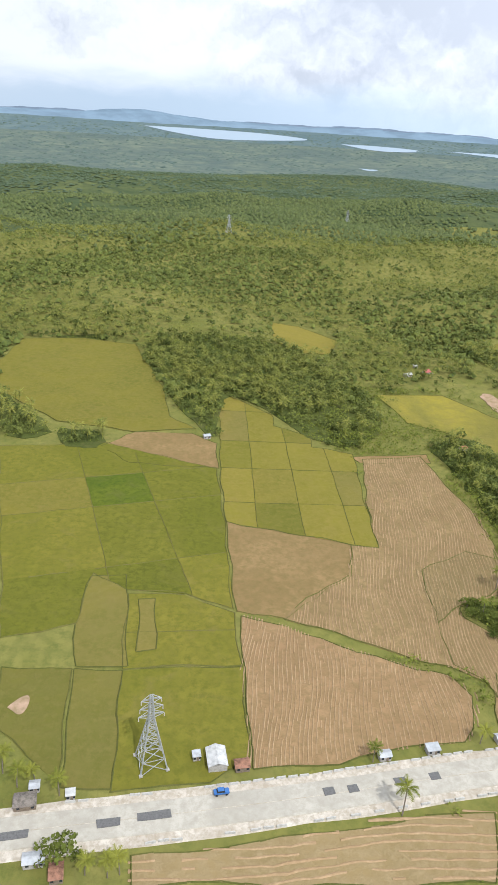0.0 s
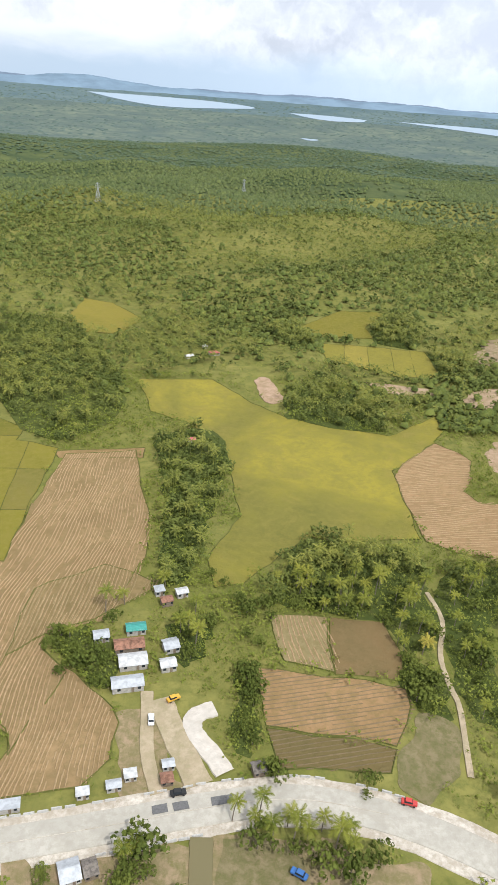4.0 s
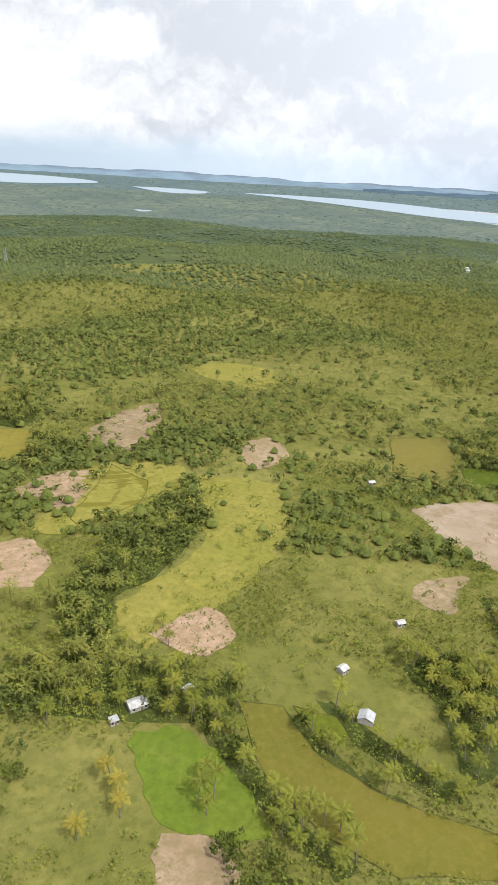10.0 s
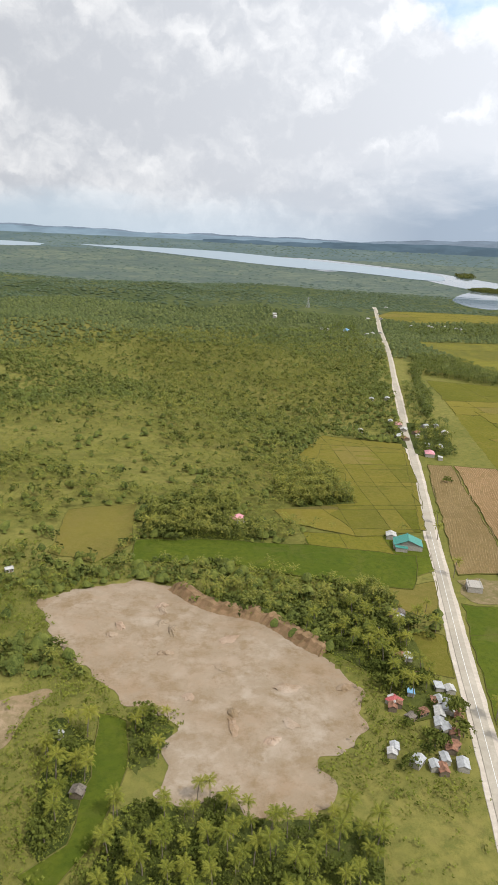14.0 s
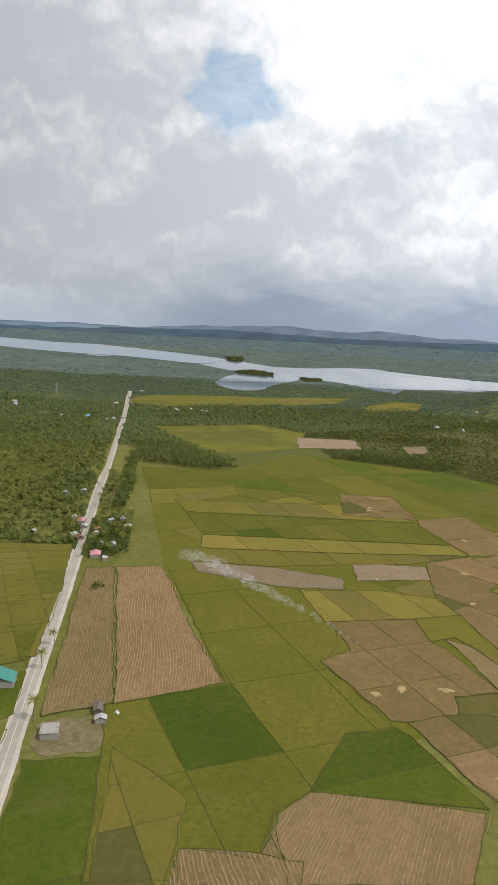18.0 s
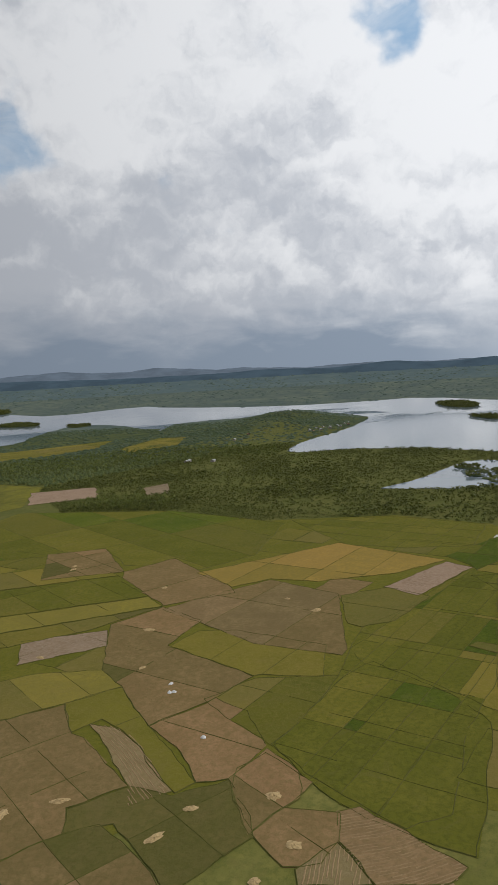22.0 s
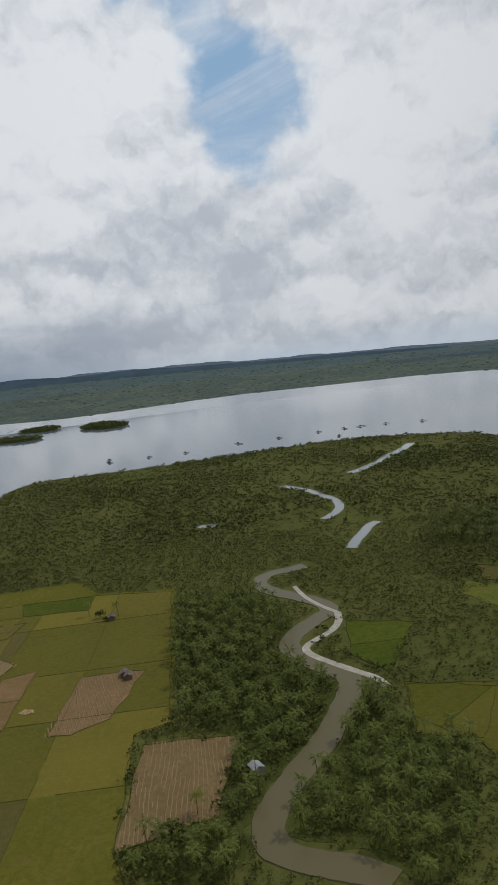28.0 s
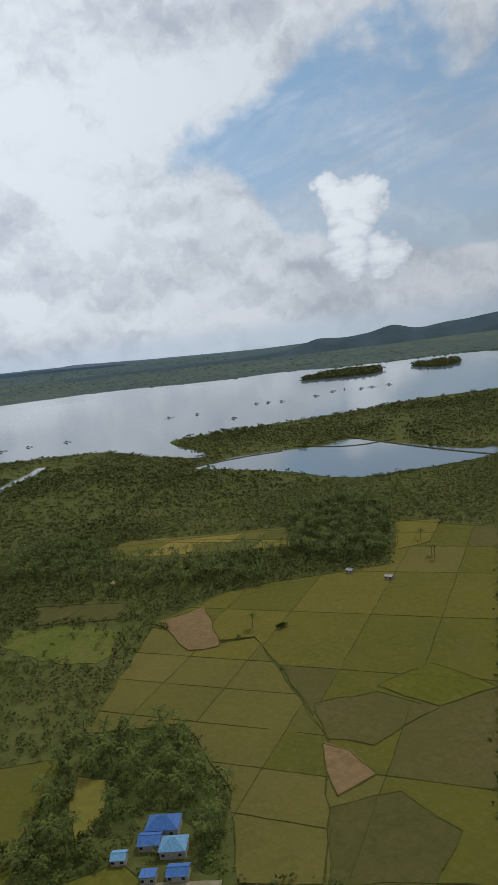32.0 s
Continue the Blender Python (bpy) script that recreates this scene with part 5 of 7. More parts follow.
field("ochre", ((1126, -150), (1206, -198), (1166, -219), (1161, -234), (1109, -228), (1071, -222), (1016, -191), (1028, -171), (1064, -184), (1110, -184)), 0, grid=(4,6))
field("olive", ((1211, -199), (1225, -245), (1219, -276), (1200, -334), (1270, -385), (1209, -419), (994, -226), (1016, -191), (1071, -222), (1109, -229), (1162, -235), (1168, -220)), 0, grid=(5,6))
field("ochre", ((1367, -213), (1351, -246), (1310, -324), (1276, -304), (1292, -263), (1333, -206)), 0)
field("ripe", ((1266, -383), (1249, -407), (1216, -373), (1218, -350)), 1)
trail("river", ((1021, -52), (1027, -44), (1031, -32), (1036, -22), (1043, -17), (1053, -17), (1062, -20), (1070, -24), (1081, -30), (1094, -38), (1105, -43), (1119, -48), (1133, -53), (1144, -55), (1153, -50), (1163, -40), (1177, -32), (1186, -28), (1198, -30), (1211, -38), (1221, -46), (1229, -54), (1242, -51), (1255, -40), (1265, -29), (1274, -20), (1292, -11), (1310, -17), (1314, -32), (1319, -44)), 11.5)
trail("creek", ((1618, -36), (1583, -61), (1545, -74), (1522, -84), (1490, -87), (1469, -82), (1455, -74), (1446, -68)), 9)
trail("creek", ((1416, -110), (1409, -102), (1387, -94), (1367, -85), (1348, -80)), 9)
trail("creek", ((1651, -114), (1663, -130), (1681, -139), (1702, -157), (1743, -176), (1771, -197), (1820, -219)), 13)
trail("creek", ((1468, 44), (1473, 37), (1465, 29)), 12)
trail("gravelroad", ((1226, -57), (1214, -57), (1201, -52), (1188, -39), (1182, -36), (1173, -39), (1159, -51), (1149, -60), (1143, -66), (1134, -69)), 4.2)
trail("gravelroad", ((1278, -35), (1257, -40), (1238, -49), (1226, -57)), 3)
grow(((-80, 506), (-58, 591), (24, 592), (62, 535), (88, 465), (97, 417), (74, 372), (49, 380), (24, 425), (-9, 462), (-8, 373), (-21, 398), (-41, 433), (-51, 492)), 5.4, .15)
grow(((-109, 486), (-79, 486), (-73, 451), (-99, 447)), 6, .6)
grow(((-152, 438), (-115, 395), (-99, 371), (-128, 362)), 6, .7)
grow(((-100, 380), (-74, 384), (-70, 353), (-93, 358)), 6, .7)
grow(((-145, 561), (-108, 582), (-102, 521), (-135, 518)), 6, .7)
grow(((115, 382), (137, 403), (156, 385), (152, 315), (139, 297), (125, 308), (123, 342)), 6, .4)
grow(((125, 308), (147, 310), (140, 260), (127, 255)), 6.5, .4)
grow(((93, 229), (107, 237), (121, 215), (115, 203), (105, 211)), 5, .2)
grow(((133, 237), (150, 235), (141, 215), (132, 221)), 6, .3)
grow(((180, 292), (209, 298), (190, 247), (170, 249)), 6, .3)
grow(((157, 216), (163, 208), (161, 182), (152, 184)), 5, .2)
grow(((168, 258), (189, 278), (206, 285), (234, 281), (229, 259), (230, 236), (224, 226), (213, 224), (209, 242), (172, 247)), 6, .5)
grow(((232, 259), (249, 281), (278, 275), (286, 252), (282, 245), (248, 239), (241, 213), (256, 202), (264, 196), (274, 184), (288, 164), (252, 165), (250, 183), (228, 195), (226, 211)), 7, .3)
grow(((208, 224), (225, 219), (224, 203), (219, 195), (210, 207)), 4.5, .1)
grow(((271, 337), (296, 346), (319, 342), (366, 363), (316, 233), (290, 252), (292, 296), (292, 325)), 8.5, .25)
grow(((189, 417), (190, 465), (210, 475), (247, 441), (244, 397), (217, 404)), 6, .2)
grow(((269, 586), (294, 608), (306, 567), (295, 546), (267, 555)), 6.5, .9)
grow(((303, 544), (331, 523), (324, 490), (299, 493)), 7, .8)
grow(((184, 580), (209, 590), (226, 548), (202, 541)), 7, .9)
grow(((352, 339), (375, 361), (397, 394), (395, 448), (375, 425), (346, 382), (329, 346), (330, 315), (348, 304)), 5, .1)
grow(((312, 305), (350, 306), (373, 294), (396, 287), (391, 269), (350, 273), (315, 281)), 7, .8)
grow(((372, 281), (377, 278), (390, 257), (396, 233), (412, 214), (405, 211), (391, 227), (384, 249)), 6, .8)
grow(((404, 272), (409, 271), (417, 249), (421, 241), (438, 227), (435, 224), (415, 242)), 6, .7)
grow(((417, 276), (423, 274), (438, 246), (452, 234), (446, 228), (431, 243)), 6.5, .8)
grow(((465, 291), (486, 280), (460, 232), (452, 238), (456, 258)), 7, .8)
grow(((454, 291), (478, 293), (487, 265), (473, 256), (456, 266)), 6.5, .8)
grow(((505, 330), (519, 311), (511, 287), (495, 265), (491, 277)), 5.5, .3)
grow(((532, 324), (548, 320), (534, 295), (522, 295)), 5.5, .3)
grow(((518, 283), (529, 280), (550, 278), (555, 265), (582, 255), (592, 251), (570, 222), (529, 234), (530, 252), (502, 253)), 5.5, .5)
grow(((582, 404), (630, 382), (669, 362), (635, 308), (627, 316), (614, 352), (602, 376), (584, 386)), 6, .3)
grow(((583, 517), (650, 525), (626, 469), (642, 441), (569, 471)), 6.5, .6)
grow(((680, 543), (734, 548), (733, 514), (703, 466), (668, 510)), 6, .9)
grow(((647, 390), (671, 383), (670, 362), (649, 315), (650, 297), (642, 284), (623, 294)), 7, .5)
grow(((969, 836), (988, 793), (916, 682), (886, 679)), 8, .6)
grow(((1111, 1020), (1161, 988), (1147, 826), (1085, 807), (1049, 911)), 8, .8)
grow(((691, 570), (734, 553), (719, 489), (686, 478), (674, 500)), 7, .8)
grow(((1320, 1371), (1529, 1374), (1891, 1218), (2000, 923), (1856, 858), (1660, 1005), (1398, 1181), (1265, 1244)), 10, .6)
grow(((1290, 808), (1375, 832), (1418, 719), (1356, 686), (1260, 763)), 9, .7)
grow(((1105, 1018), (1163, 969), (1138, 808), (1088, 813), (1042, 888)), 8, .8)
grow(((1294, 243), (1313, 240), (1309, 202), (1297, 207), (1283, 231)), 7, .7)
grow(((1273, 44), (1287, -9), (1241, -26), (1196, -37), (1185, -25), (1160, -48), (1142, -49), (1117, -46), (1087, -31), (1069, -16), (1052, -11), (1048, -3), (1108, -5), (1118, 19), (1167, 29)), 7, .9)
grow(((1135, -58), (1127, -69), (1094, -74), (1086, -95), (1017, -71), (1019, -56), (1037, -45), (1043, -21), (1056, -22), (1073, -34), (1103, -49)), 7, .92)
grow(((1042, 26), (1051, 15), (1051, -3), (1047, -11), (1026, -9), (1030, 23)), 7, .7)
grow(((1383, -145), (1420, -170), (1387, -209), (1338, -212), (1270, -305), (1217, -270), (1265, -203), (1303, -177), (1339, -138)), 7.5, .9)
grow(((1341, -337), (1376, -403), (1299, -401), (1212, -342), (1220, -313), (1256, -298)), 7, .9)
grow(((1125, -146), (1124, -160), (1109, -184), (1088, -180), (1064, -184), (1035, -170), (1039, -164), (1059, -170), (1075, -158), (1060, -151), (1069, -140)), 7, .92)
grow(((1099, -122), (1115, -131), (1114, -144), (1073, -134), (1056, -145), (1047, -140), (1062, -116)), 6.5, .6)
trail("river", ((146, 157), (146, 149), (146, 139), (145, 125), (145, 113)), 6)
trail("dirtroad", ((128, 205), (129, 194), (130, 181), (134, 169)), 4)
trail("dirtroad", ((132, 202), (136, 192), (141, 181), (145, 172)), 8)
trail("road", ((149, 199), (144, 197), (142, 194), (143, 189), (148, 183), (152, 176)), 6)
field("dirt", ((151, 156), (164, 158), (172, 152), (169, 140), (150, 139)), 0)
field("dirt", ((134, 156), (142, 156), (142, 140), (134, 140)), 0)
field("dirt", ((98, 153), (106, 151), (108, 139), (101, 139)), 0)
field("dirt", ((171, 149), (205, 153), (200, 140), (169, 140)), 0)
field("lush", ((88, 139), (95, 137), (95, 129), (90, 128)), 0)
field("green", ((1061, -94), (1068, -120), (1013, -98), (1018, -92)), 0)
field("harvest", ((725, 282), (744, 268), (756, 254), (723, 226), (703, 237), (700, 242), (714, 251), (712, 266)), 1, rows=(70, 1.5))
field("olive", ((734, 346), (742, 302), (697, 255), (676, 253), (693, 282)), 0, grid=(2, 2))
field("greenbrown", ((674, 252), (696, 253), (711, 265), (713, 251), (700, 242), (701, 237), (722, 226), (712, 217), (665, 239)), 0)
field("straw", ((645, 258), (672, 250), (665, 239), (640, 250)), 0, rows=(30, 1.6))
field("soil", ((1209, -203), (1213, -228), (1163, -218), (1168, -204)), 2)
field("soil", ((1070, -220), (1061, -225), (1046, -225), (1044, -210), (1056, -213)), 2)
field("greenbrown", ((1094, -229), (1087, -252), (1065, -263), (1060, -232), (1071, -222)), 1)
field("green", ((1091, -254), (1094, -281), (1064, -289), (1066, -264)), 1)
field("greenbrown", ((1041, -205), (1036, -226), (1013, -230), (1002, -212), (1015, -192)), 1)
PLAIN = ((1309, 606), (1378, 510), (1441, 410), (1439, 306), (1332, 198), (1343, 120), (1310, 99), (1300, 44), (1190, 31), (1122, 23), (1114, 38), (1044, 32), (1026, 24), (1021, 85), (988, 113), (947, 249), (848, 281), (760, 301), (688, 259), (746, 372), (802, 364), (866, 531), (978, 754), (1272, 858), (1363, 673), (1359, 506))
sheet("inlet", ((1589, 505), (1675, 485), (1790, 490), (1886, 484), (1893, 421), (1966, 399), (1803, 361), (1652, 352), (1637, 410), (1599, 458)), 0.5, MAT["water"], "grey mangrove inlet opening to the bay", "water", 1)
sheet("fish_pond", ((1606, -346), (1622, -426), (1575, -497), (1595, -545), (1496, -555), (1409, -570), (1403, -594), (1372, -565), (1378, -519), (1391, -469), (1408, -428), (1498, -410)), 0.5, MAT["water"], "still fish pond with low banks", "water", 1)
trail("dirtroad", ((1030, -168), (1042, -146), (1035, -138), (1030, -128), (1026, -113)), 3)
field("ripe2", ((1100, -143), (1092, -151), (1076, -147), (1068, -136), (1081, -137)), 0)
field("harvest", ((82, 253), (106, 270), (125, 261), (125, 255), (107, 238), (93, 231), (81, 218)), 1, rows=(84, 1.3))
grow(((859, 685), (912, 660), (853, 563), (816, 575)), 7, .5)
grow(((1063, 953), (1076, 949), (913, 680), (903, 686)), 6, .5)
trail("dike", ((1614, -481), (1540, -512), (1534, -567)), 4, layer=6)
trail("dike", ((1616, -546), (1491, -551), (1424, -556), (1372, -565)), 4, layer=6)
trail("dike", ((1606, -346), (1612, -408), (1597, -458)), 4, layer=6)
field("pond", ((1874, -892), (1928, -960), (1874, -977), (1839, -986), (1776, -929), (1824, -899)), 1)
field("dirt", ((100, 148), (117, 153), (145, 157), (160, 158), (188, 156), (180, 134), (101, 134)), -1)
field("dirt", ((120, 196), (137, 201), (138, 191), (134, 178), (145, 170), (140, 167), (124, 165), (122, 178)), -1)
field("harvest", ((81, 218), (92, 230), (93, 222), (105, 211), (115, 202), (121, 193), (120, 179), (114, 171), (88, 166), (91, 183), (88, 190), (81, 195)), 0, rows=(84, 1.3))
grow(((721, 1139), (896, 1234), (1262, 1458), (894, 741), (767, 655), (695, 596), (626, 630)), 11, .8)

# parcels that fill the rest of the plain
def fill_plain():
    rng = random.Random(12)
    plain = list(PLAIN)
    ca, sa = math.cos(radians(3)), math.sin(radians(3))
    for i in range(-6, 22):
        for j in range(-14, 16):
            w, d, ox, oy = 46, 34, 760.0, 120.0
            corners = [((i + a) * w, (j + b) * d + (i % 2) * 9) for a, b in ((0.012, 0.016), (0.988, 0.016), (0.988, 0.984), (0.012, 0.984))]
            poly = [(ox + u * ca - v * sa, oy + u * sa + v * ca) for u, v in corners]
            mid = (sum(q[0] for q in poly) / 4, sum(q[1] for q in poly) / 4)
            xs, ys = np.array([q[0] for q in poly] + [mid[0]]), np.array([q[1] for q in poly] + [mid[1]])
            if not inside(plain, xs, ys).all():
                continue
            full = 0
            for other in SHOWN[:EXPLICIT]:
                full += inside(other, xs, ys).sum()
            if full >= 4:
                continue
            kind = rng.choices(("green", "olive", "ochre", "ripe", "soil", "greenbrown"), (30, 34, 12, 8, 8, 6))[0]
            field(kind, [(round(q[0], 1), round(q[1], 1)) for q in poly], -1)


EXPLICIT = len(SHOWN)
OPEN.append(list(PLAIN))
field("green", PLAIN, -1.1, bunds=False)
fill_plain()

# ---- buildings and small things ----
SEED = random.Random(77)
WALLS = {"white_roof": "plaster", "tin": "plaster", "rust": "timber", "thatch": "timber", "green_roof": "plaster"}
ROOF_WORDS = {
    "white_roof": "white sheet-metal roof", "tin": "grey zinc roof", "rust": "rusty brown roof", "thatch": "weathered grey thatch roof", "red_roof": "red roof",
    "pink_roof": "pink hipped roof", "blue_roof": "deep blue roof", "sky_roof": "pale blue roof", "green_roof": "green metal roof", "plaster": "bare concrete top, unfinished",
}


def slab(bm, pts, thick):
    """A thick panel from its top corners."""
    top = [bm.verts.new(p) for p in pts]
    low = [bm.verts.new((p[0], p[1], p[2] - thick)) for p in pts]
    bm.faces.new(top)
    bm.faces.new(low[::-1])
    n = len(pts)
    for i in range(n):
        bm.faces.new((top[i], low[i], low[(i + 1) % n], top[(i + 1) % n]))


def house(at, w, d, turn, roof, style):
    """A house on the ground: w along its ridge, d across."""
    x, y = at
    w, d = w * 0.85, d * 0.85
    rr = max(w, d) * 0.4 + 1.2
    OPEN.append([(x - rr, y - rr - 3), (x + rr, y - rr - 3), (x + rr, y + rr), (x - rr, y + rr)])
    top = new("house")
    size = 0.72 if x < 680 and y < 380 and x > 600 else 0.78 if y < -140 else 0.92 if x > 600 or 105 < x < 140 and 200 < y < 260 else 0.72
    top.matrix_basis = pose(x, y, float(hills_at(x, y)) + 0.1, 0, 0, turn) @ Matrix.Scale(size, 4)
    h = 2.6 if w * d < 60 else 3.2
    wall = MAT[WALLS.get(roof, "plaster")]
    for sx, sy, lx, ly in ((0, -d / 2, w, 0.18), (0, d / 2, w, 0.18), (-w / 2, 0, 0.18, d - 0.2), (w / 2, 0, 0.18, d - 0.2)):
        bm = bmesh.new()
        box(bm, sx, sy, h / 2 - 0.2, lx, ly, h + 0.4)
        part("wall", bm, wall, top)
    bm = bmesh.new()
    box(bm, w * 0.15, -d / 2 - 0.11, 1.0, 0.95, 0.08, 2.05)
    part("door", bm, MAT["timber"], top)
    for k in (-0.3, 0.36):
        bm = bmesh.new()
        box(bm, k * w, -d / 2 - 0.11, 1.5, 1.1, 0.06, 1.0)
        part("window", bm, MAT["glass"], top)
        bm = bmesh.new()
        box(bm, k * w, d / 2 + 0.11, 1.5, 1.1, 0.06, 1.0)
        part("window", bm, MAT["glass"], top)
    e, rise = 0.4, d * 0.2
    a, b = w / 2 + e, d / 2 + e
    hh = h + 0.05
    if style == "gable":
        for s in (-1, 1):
            bm = bmesh.new()
            slab(bm, [(-a, s * b, hh - 0.2), (a, s * b, hh - 0.2), (a, 0, hh + rise), (-a, 0, hh + rise)], 0.12)
            part("roof", bm, MAT[roof], top)
        for s in (-1, 1):
            bm = bmesh.new()
            slab(bm, [(s * w / 2, -d / 2, h), (s * w / 2, d / 2, h), (s * w / 2, 0, h + rise - 0.1)], 0.01)
            part("gable", bm, wall, top)
        bm = bmesh.new()
        box(bm, 0, 0, hh + rise + 0.02, 2 * a, 0.35, 0.10)
        part("ridge_cap", bm, MAT[roof], top)
    elif style == "hip":
        q = min(w, d) * 0.3
        ridge = max(a - b, 0.4)
        for s in (-1, 1):
            bm = bmesh.new()
            slab(bm, [(-a, s * b, hh - 0.2), (a, s * b, hh - 0.2), (ridge, 0, hh + q), (-ridge, 0, hh + q)], 0.12)
            part("roof", bm, MAT[roof], top)
            bm = bmesh.new()
            slab(bm, [(s * a, -b, hh - 0.2), (s * a, b, hh - 0.2), (s * ridge, 0, hh + q)], 0.12)
            part("roof", bm, MAT[roof], top)
    elif style == "shed":
        bm = bmesh.new()
        slab(bm, [(-a, -b, hh), (a, -b, hh), (a, b, hh + 0.5), (-a, b, hh + 0.5)], 0.12)
        part("roof", bm, MAT[roof], top)
    else:
        bm = bmesh.new()
        box(bm, 0, 0, h + 0.12, w + 0.5, d + 0.5, 0.22)
        part("roof", bm, MAT[roof], top)
        for k in range(6):
            bm = bmesh.new()
            box(bm, (k % 3 - 1) * w * 0.42, (k // 3 - 0.5) * d * 0.84, h + 0.9, 0.3, 0.3, 1.4)
            part("column", bm, MAT["plaster"], top)
    tagged(top, "small house with a " + ROOF_WORDS[roof] if w * d < 70 else "large house with a " + ROOF_WORDS[roof], "house", "houses of the plain")


def pylon(at, height=25.0):
    """Lattice transmission tower: four legs, bracing and three pairs of arms."""
    x, y = at
    top = new("transmission_tower")
    top.matrix_basis = pose(x, y, float(hills_at(x, y)) + 0.1, 0, 0, 20)
    half = lambda z: 3.1 * (1 - z / (height * 0.68)) + 0.75 if z < height * 0.68 else 0.75 - 0.45 * (z / height - 0.68) / 0.32
    lv = [0, 0.16, 0.31, 0.44, 0.55, 0.62, 0.68, 0.78, 0.88, 1.0]
    lv = [v * height for v in lv]
    c = [(-1, -1), (1, -1), (1, 1), (-1, 1)]
    for sx, sy in c:
        bm = bmesh.new()
        for a, b in zip(lv, lv[1:]):
            bar(bm, (sx * half(a), sy * half(a), a), (sx * half(b), sy * half(b), b), 0.30)
        part("leg", bm, MAT["steel"], top)
        bm = bmesh.new()
        box(bm, sx * half(0), sy * half(0), 0.1, 0.9, 0.9, 0.8)
        part("footing", bm, MAT["plaster"], top)
    for i in range(4):
        (ax, ay), (bx, by) = c[i], c[(i + 1) % 4]
        bm = bmesh.new()
        for a, b in zip(lv, lv[1:]):
            p, q = half(a), half(b)
            bar(bm, (ax * p, ay * p, a), (bx * q, by * q, b), 0.16)
            bar(bm, (bx * p, by * p, a), (ax * q, ay * q, b), 0.16)
            bar(bm, (ax * q, ay * q, b), (bx * q, by * q, b), 0.14)
        part("bracing", bm, MAT["steel"], top)
    for z, reach in ((0.70, 3.6), (0.81, 3.2), (0.92, 2.8)):
        for s in (-1, 1):
            bm = bmesh.new()
            tip = (s * reach, 0, z * height + 0.5)
            for sy in (-0.6, 0.6):
                bar(bm, (s * 0.5, sy, z * height), tip, 0.16)
                bar(bm, (s * 0.4, sy, z * height + 1.7), tip, 0.14)
            bar(bm, (s * reach * 0.55, 0.25, z * height + 0.2), (s * reach * 0.55, 0, z * height + 1.0), 0.1)
            arm = part("cross_arm", bm, MAT["steel"], top)
            bm = bmesh.new()
            for k in range(5):
                bmesh.ops.create_cone(bm, cap_ends=True, segments=8, radius1=0.16, radius2=0.10, depth=0.2, matrix=pose(s * reach, 0, z * height + 0.3 - 0.26 * k))
            part("insulator", bm, MAT["plaster"], arm, "stacked pale insulator")
    tagged(top, "grey steel lattice transmission tower standing in a field", "transmission tower", "transmission towers")


def car(at, turn, paint):
    x, y = at
    top = new("parked_car")
    top.matrix_basis = pose(x, y, float(hills_at(x, y)) + 0.55, 0, 0, turn)
    bm = bmesh.new()
    box(bm, 0, 0, 0.72, 4.3, 1.75, 0.66)
    bmesh.ops.bevel(bm, geom=bm.edges[:], offset=0.14, segments=2, affect="EDGES")
    part("body", bm, MAT[paint], top)
    bm = bmesh.new()
    box(bm, -0.2, 0, 1.3, 2.3, 1.5, 0.56)
    for v in bm.verts:
        if v.co.z > 1.3:
            v.co.x, v.co.y = -0.2 + (v.co.x + 0.2) * 0.75, v.co.y * 0.86
    part("cabin", bm, MAT["glass"], top, "dark glazed cabin")
    bm = bmesh.new()
    box(bm, -0.2, 0, 1.6, 1.75, 1.3, 0.07)
    part("roof", bm, MAT[paint], top)
    for sx in (-1.35, 1.35):
        for sy in (-0.82, 0.82):
            bm = bmesh.new()
            bmesh.ops.create_cone(bm, cap_ends=True, segments=14, radius1=0.34, radius2=0.34, depth=0.22, matrix=pose(sx, sy, 0.34, 90, 0, 0))
            part("wheel", bm, MAT["tyre"], top)
    tagged(top, {"paint_blue": "small blue vehicle", "paint_white": "white van", "paint_red": "red pickup", "paint_yellow": "yellow-orange truck", "tyre": "dark car"}[paint] + " standing by the highway", "car")


def road_patch(at, length):
    bm = bmesh.new()
    rng = random.Random(int(at[0] * 10))
    pts = [(-length / 2, -1.2), (0, -1.25), (length / 2, -1.2), (length / 2, 1.2), (0, 1.15), (-length / 2, 1.2)]
    slab(bm, [(x + rng.uniform(-0.15, 0.15), y + rng.uniform(-0.1, 0.1), 0.05) for x, y in pts], 0.3)
    ob = part("road_patch", bm, MAT["asphalt"])
    ob.matrix_basis = pose(at[0], at[1], 0.60, 0, 0, 11.5)
    tagged(ob, "dark grey asphalt patch in the pale road", "road patch", kind="structure")


def mound(rng, rx, ry, h, n=14):
    """A low uneven heap."""
    v, f = [(0, 0, h)], []
    for r, z in ((0.35, 0.85), (0.7, 0.42), (1.0, -0.15)):
        for k in range(n):
            a = 2 * math.pi * k / n
            j = rng.uniform(0.72, 1.25)
            v.append((rx * r * j * math.cos(a), ry * r * j * math.sin(a), h * z * rng.uniform(0.7, 1.3)))
    f += [(0, 1 + k, 1 + (k + 1) % n) for k in range(n)]
    for r in range(2):
        o = 1 + r * n
        f += [(o + k, o + n + k, o + n + (k + 1) % n, o + (k + 1) % n) for k in range(n)]
    return v, f


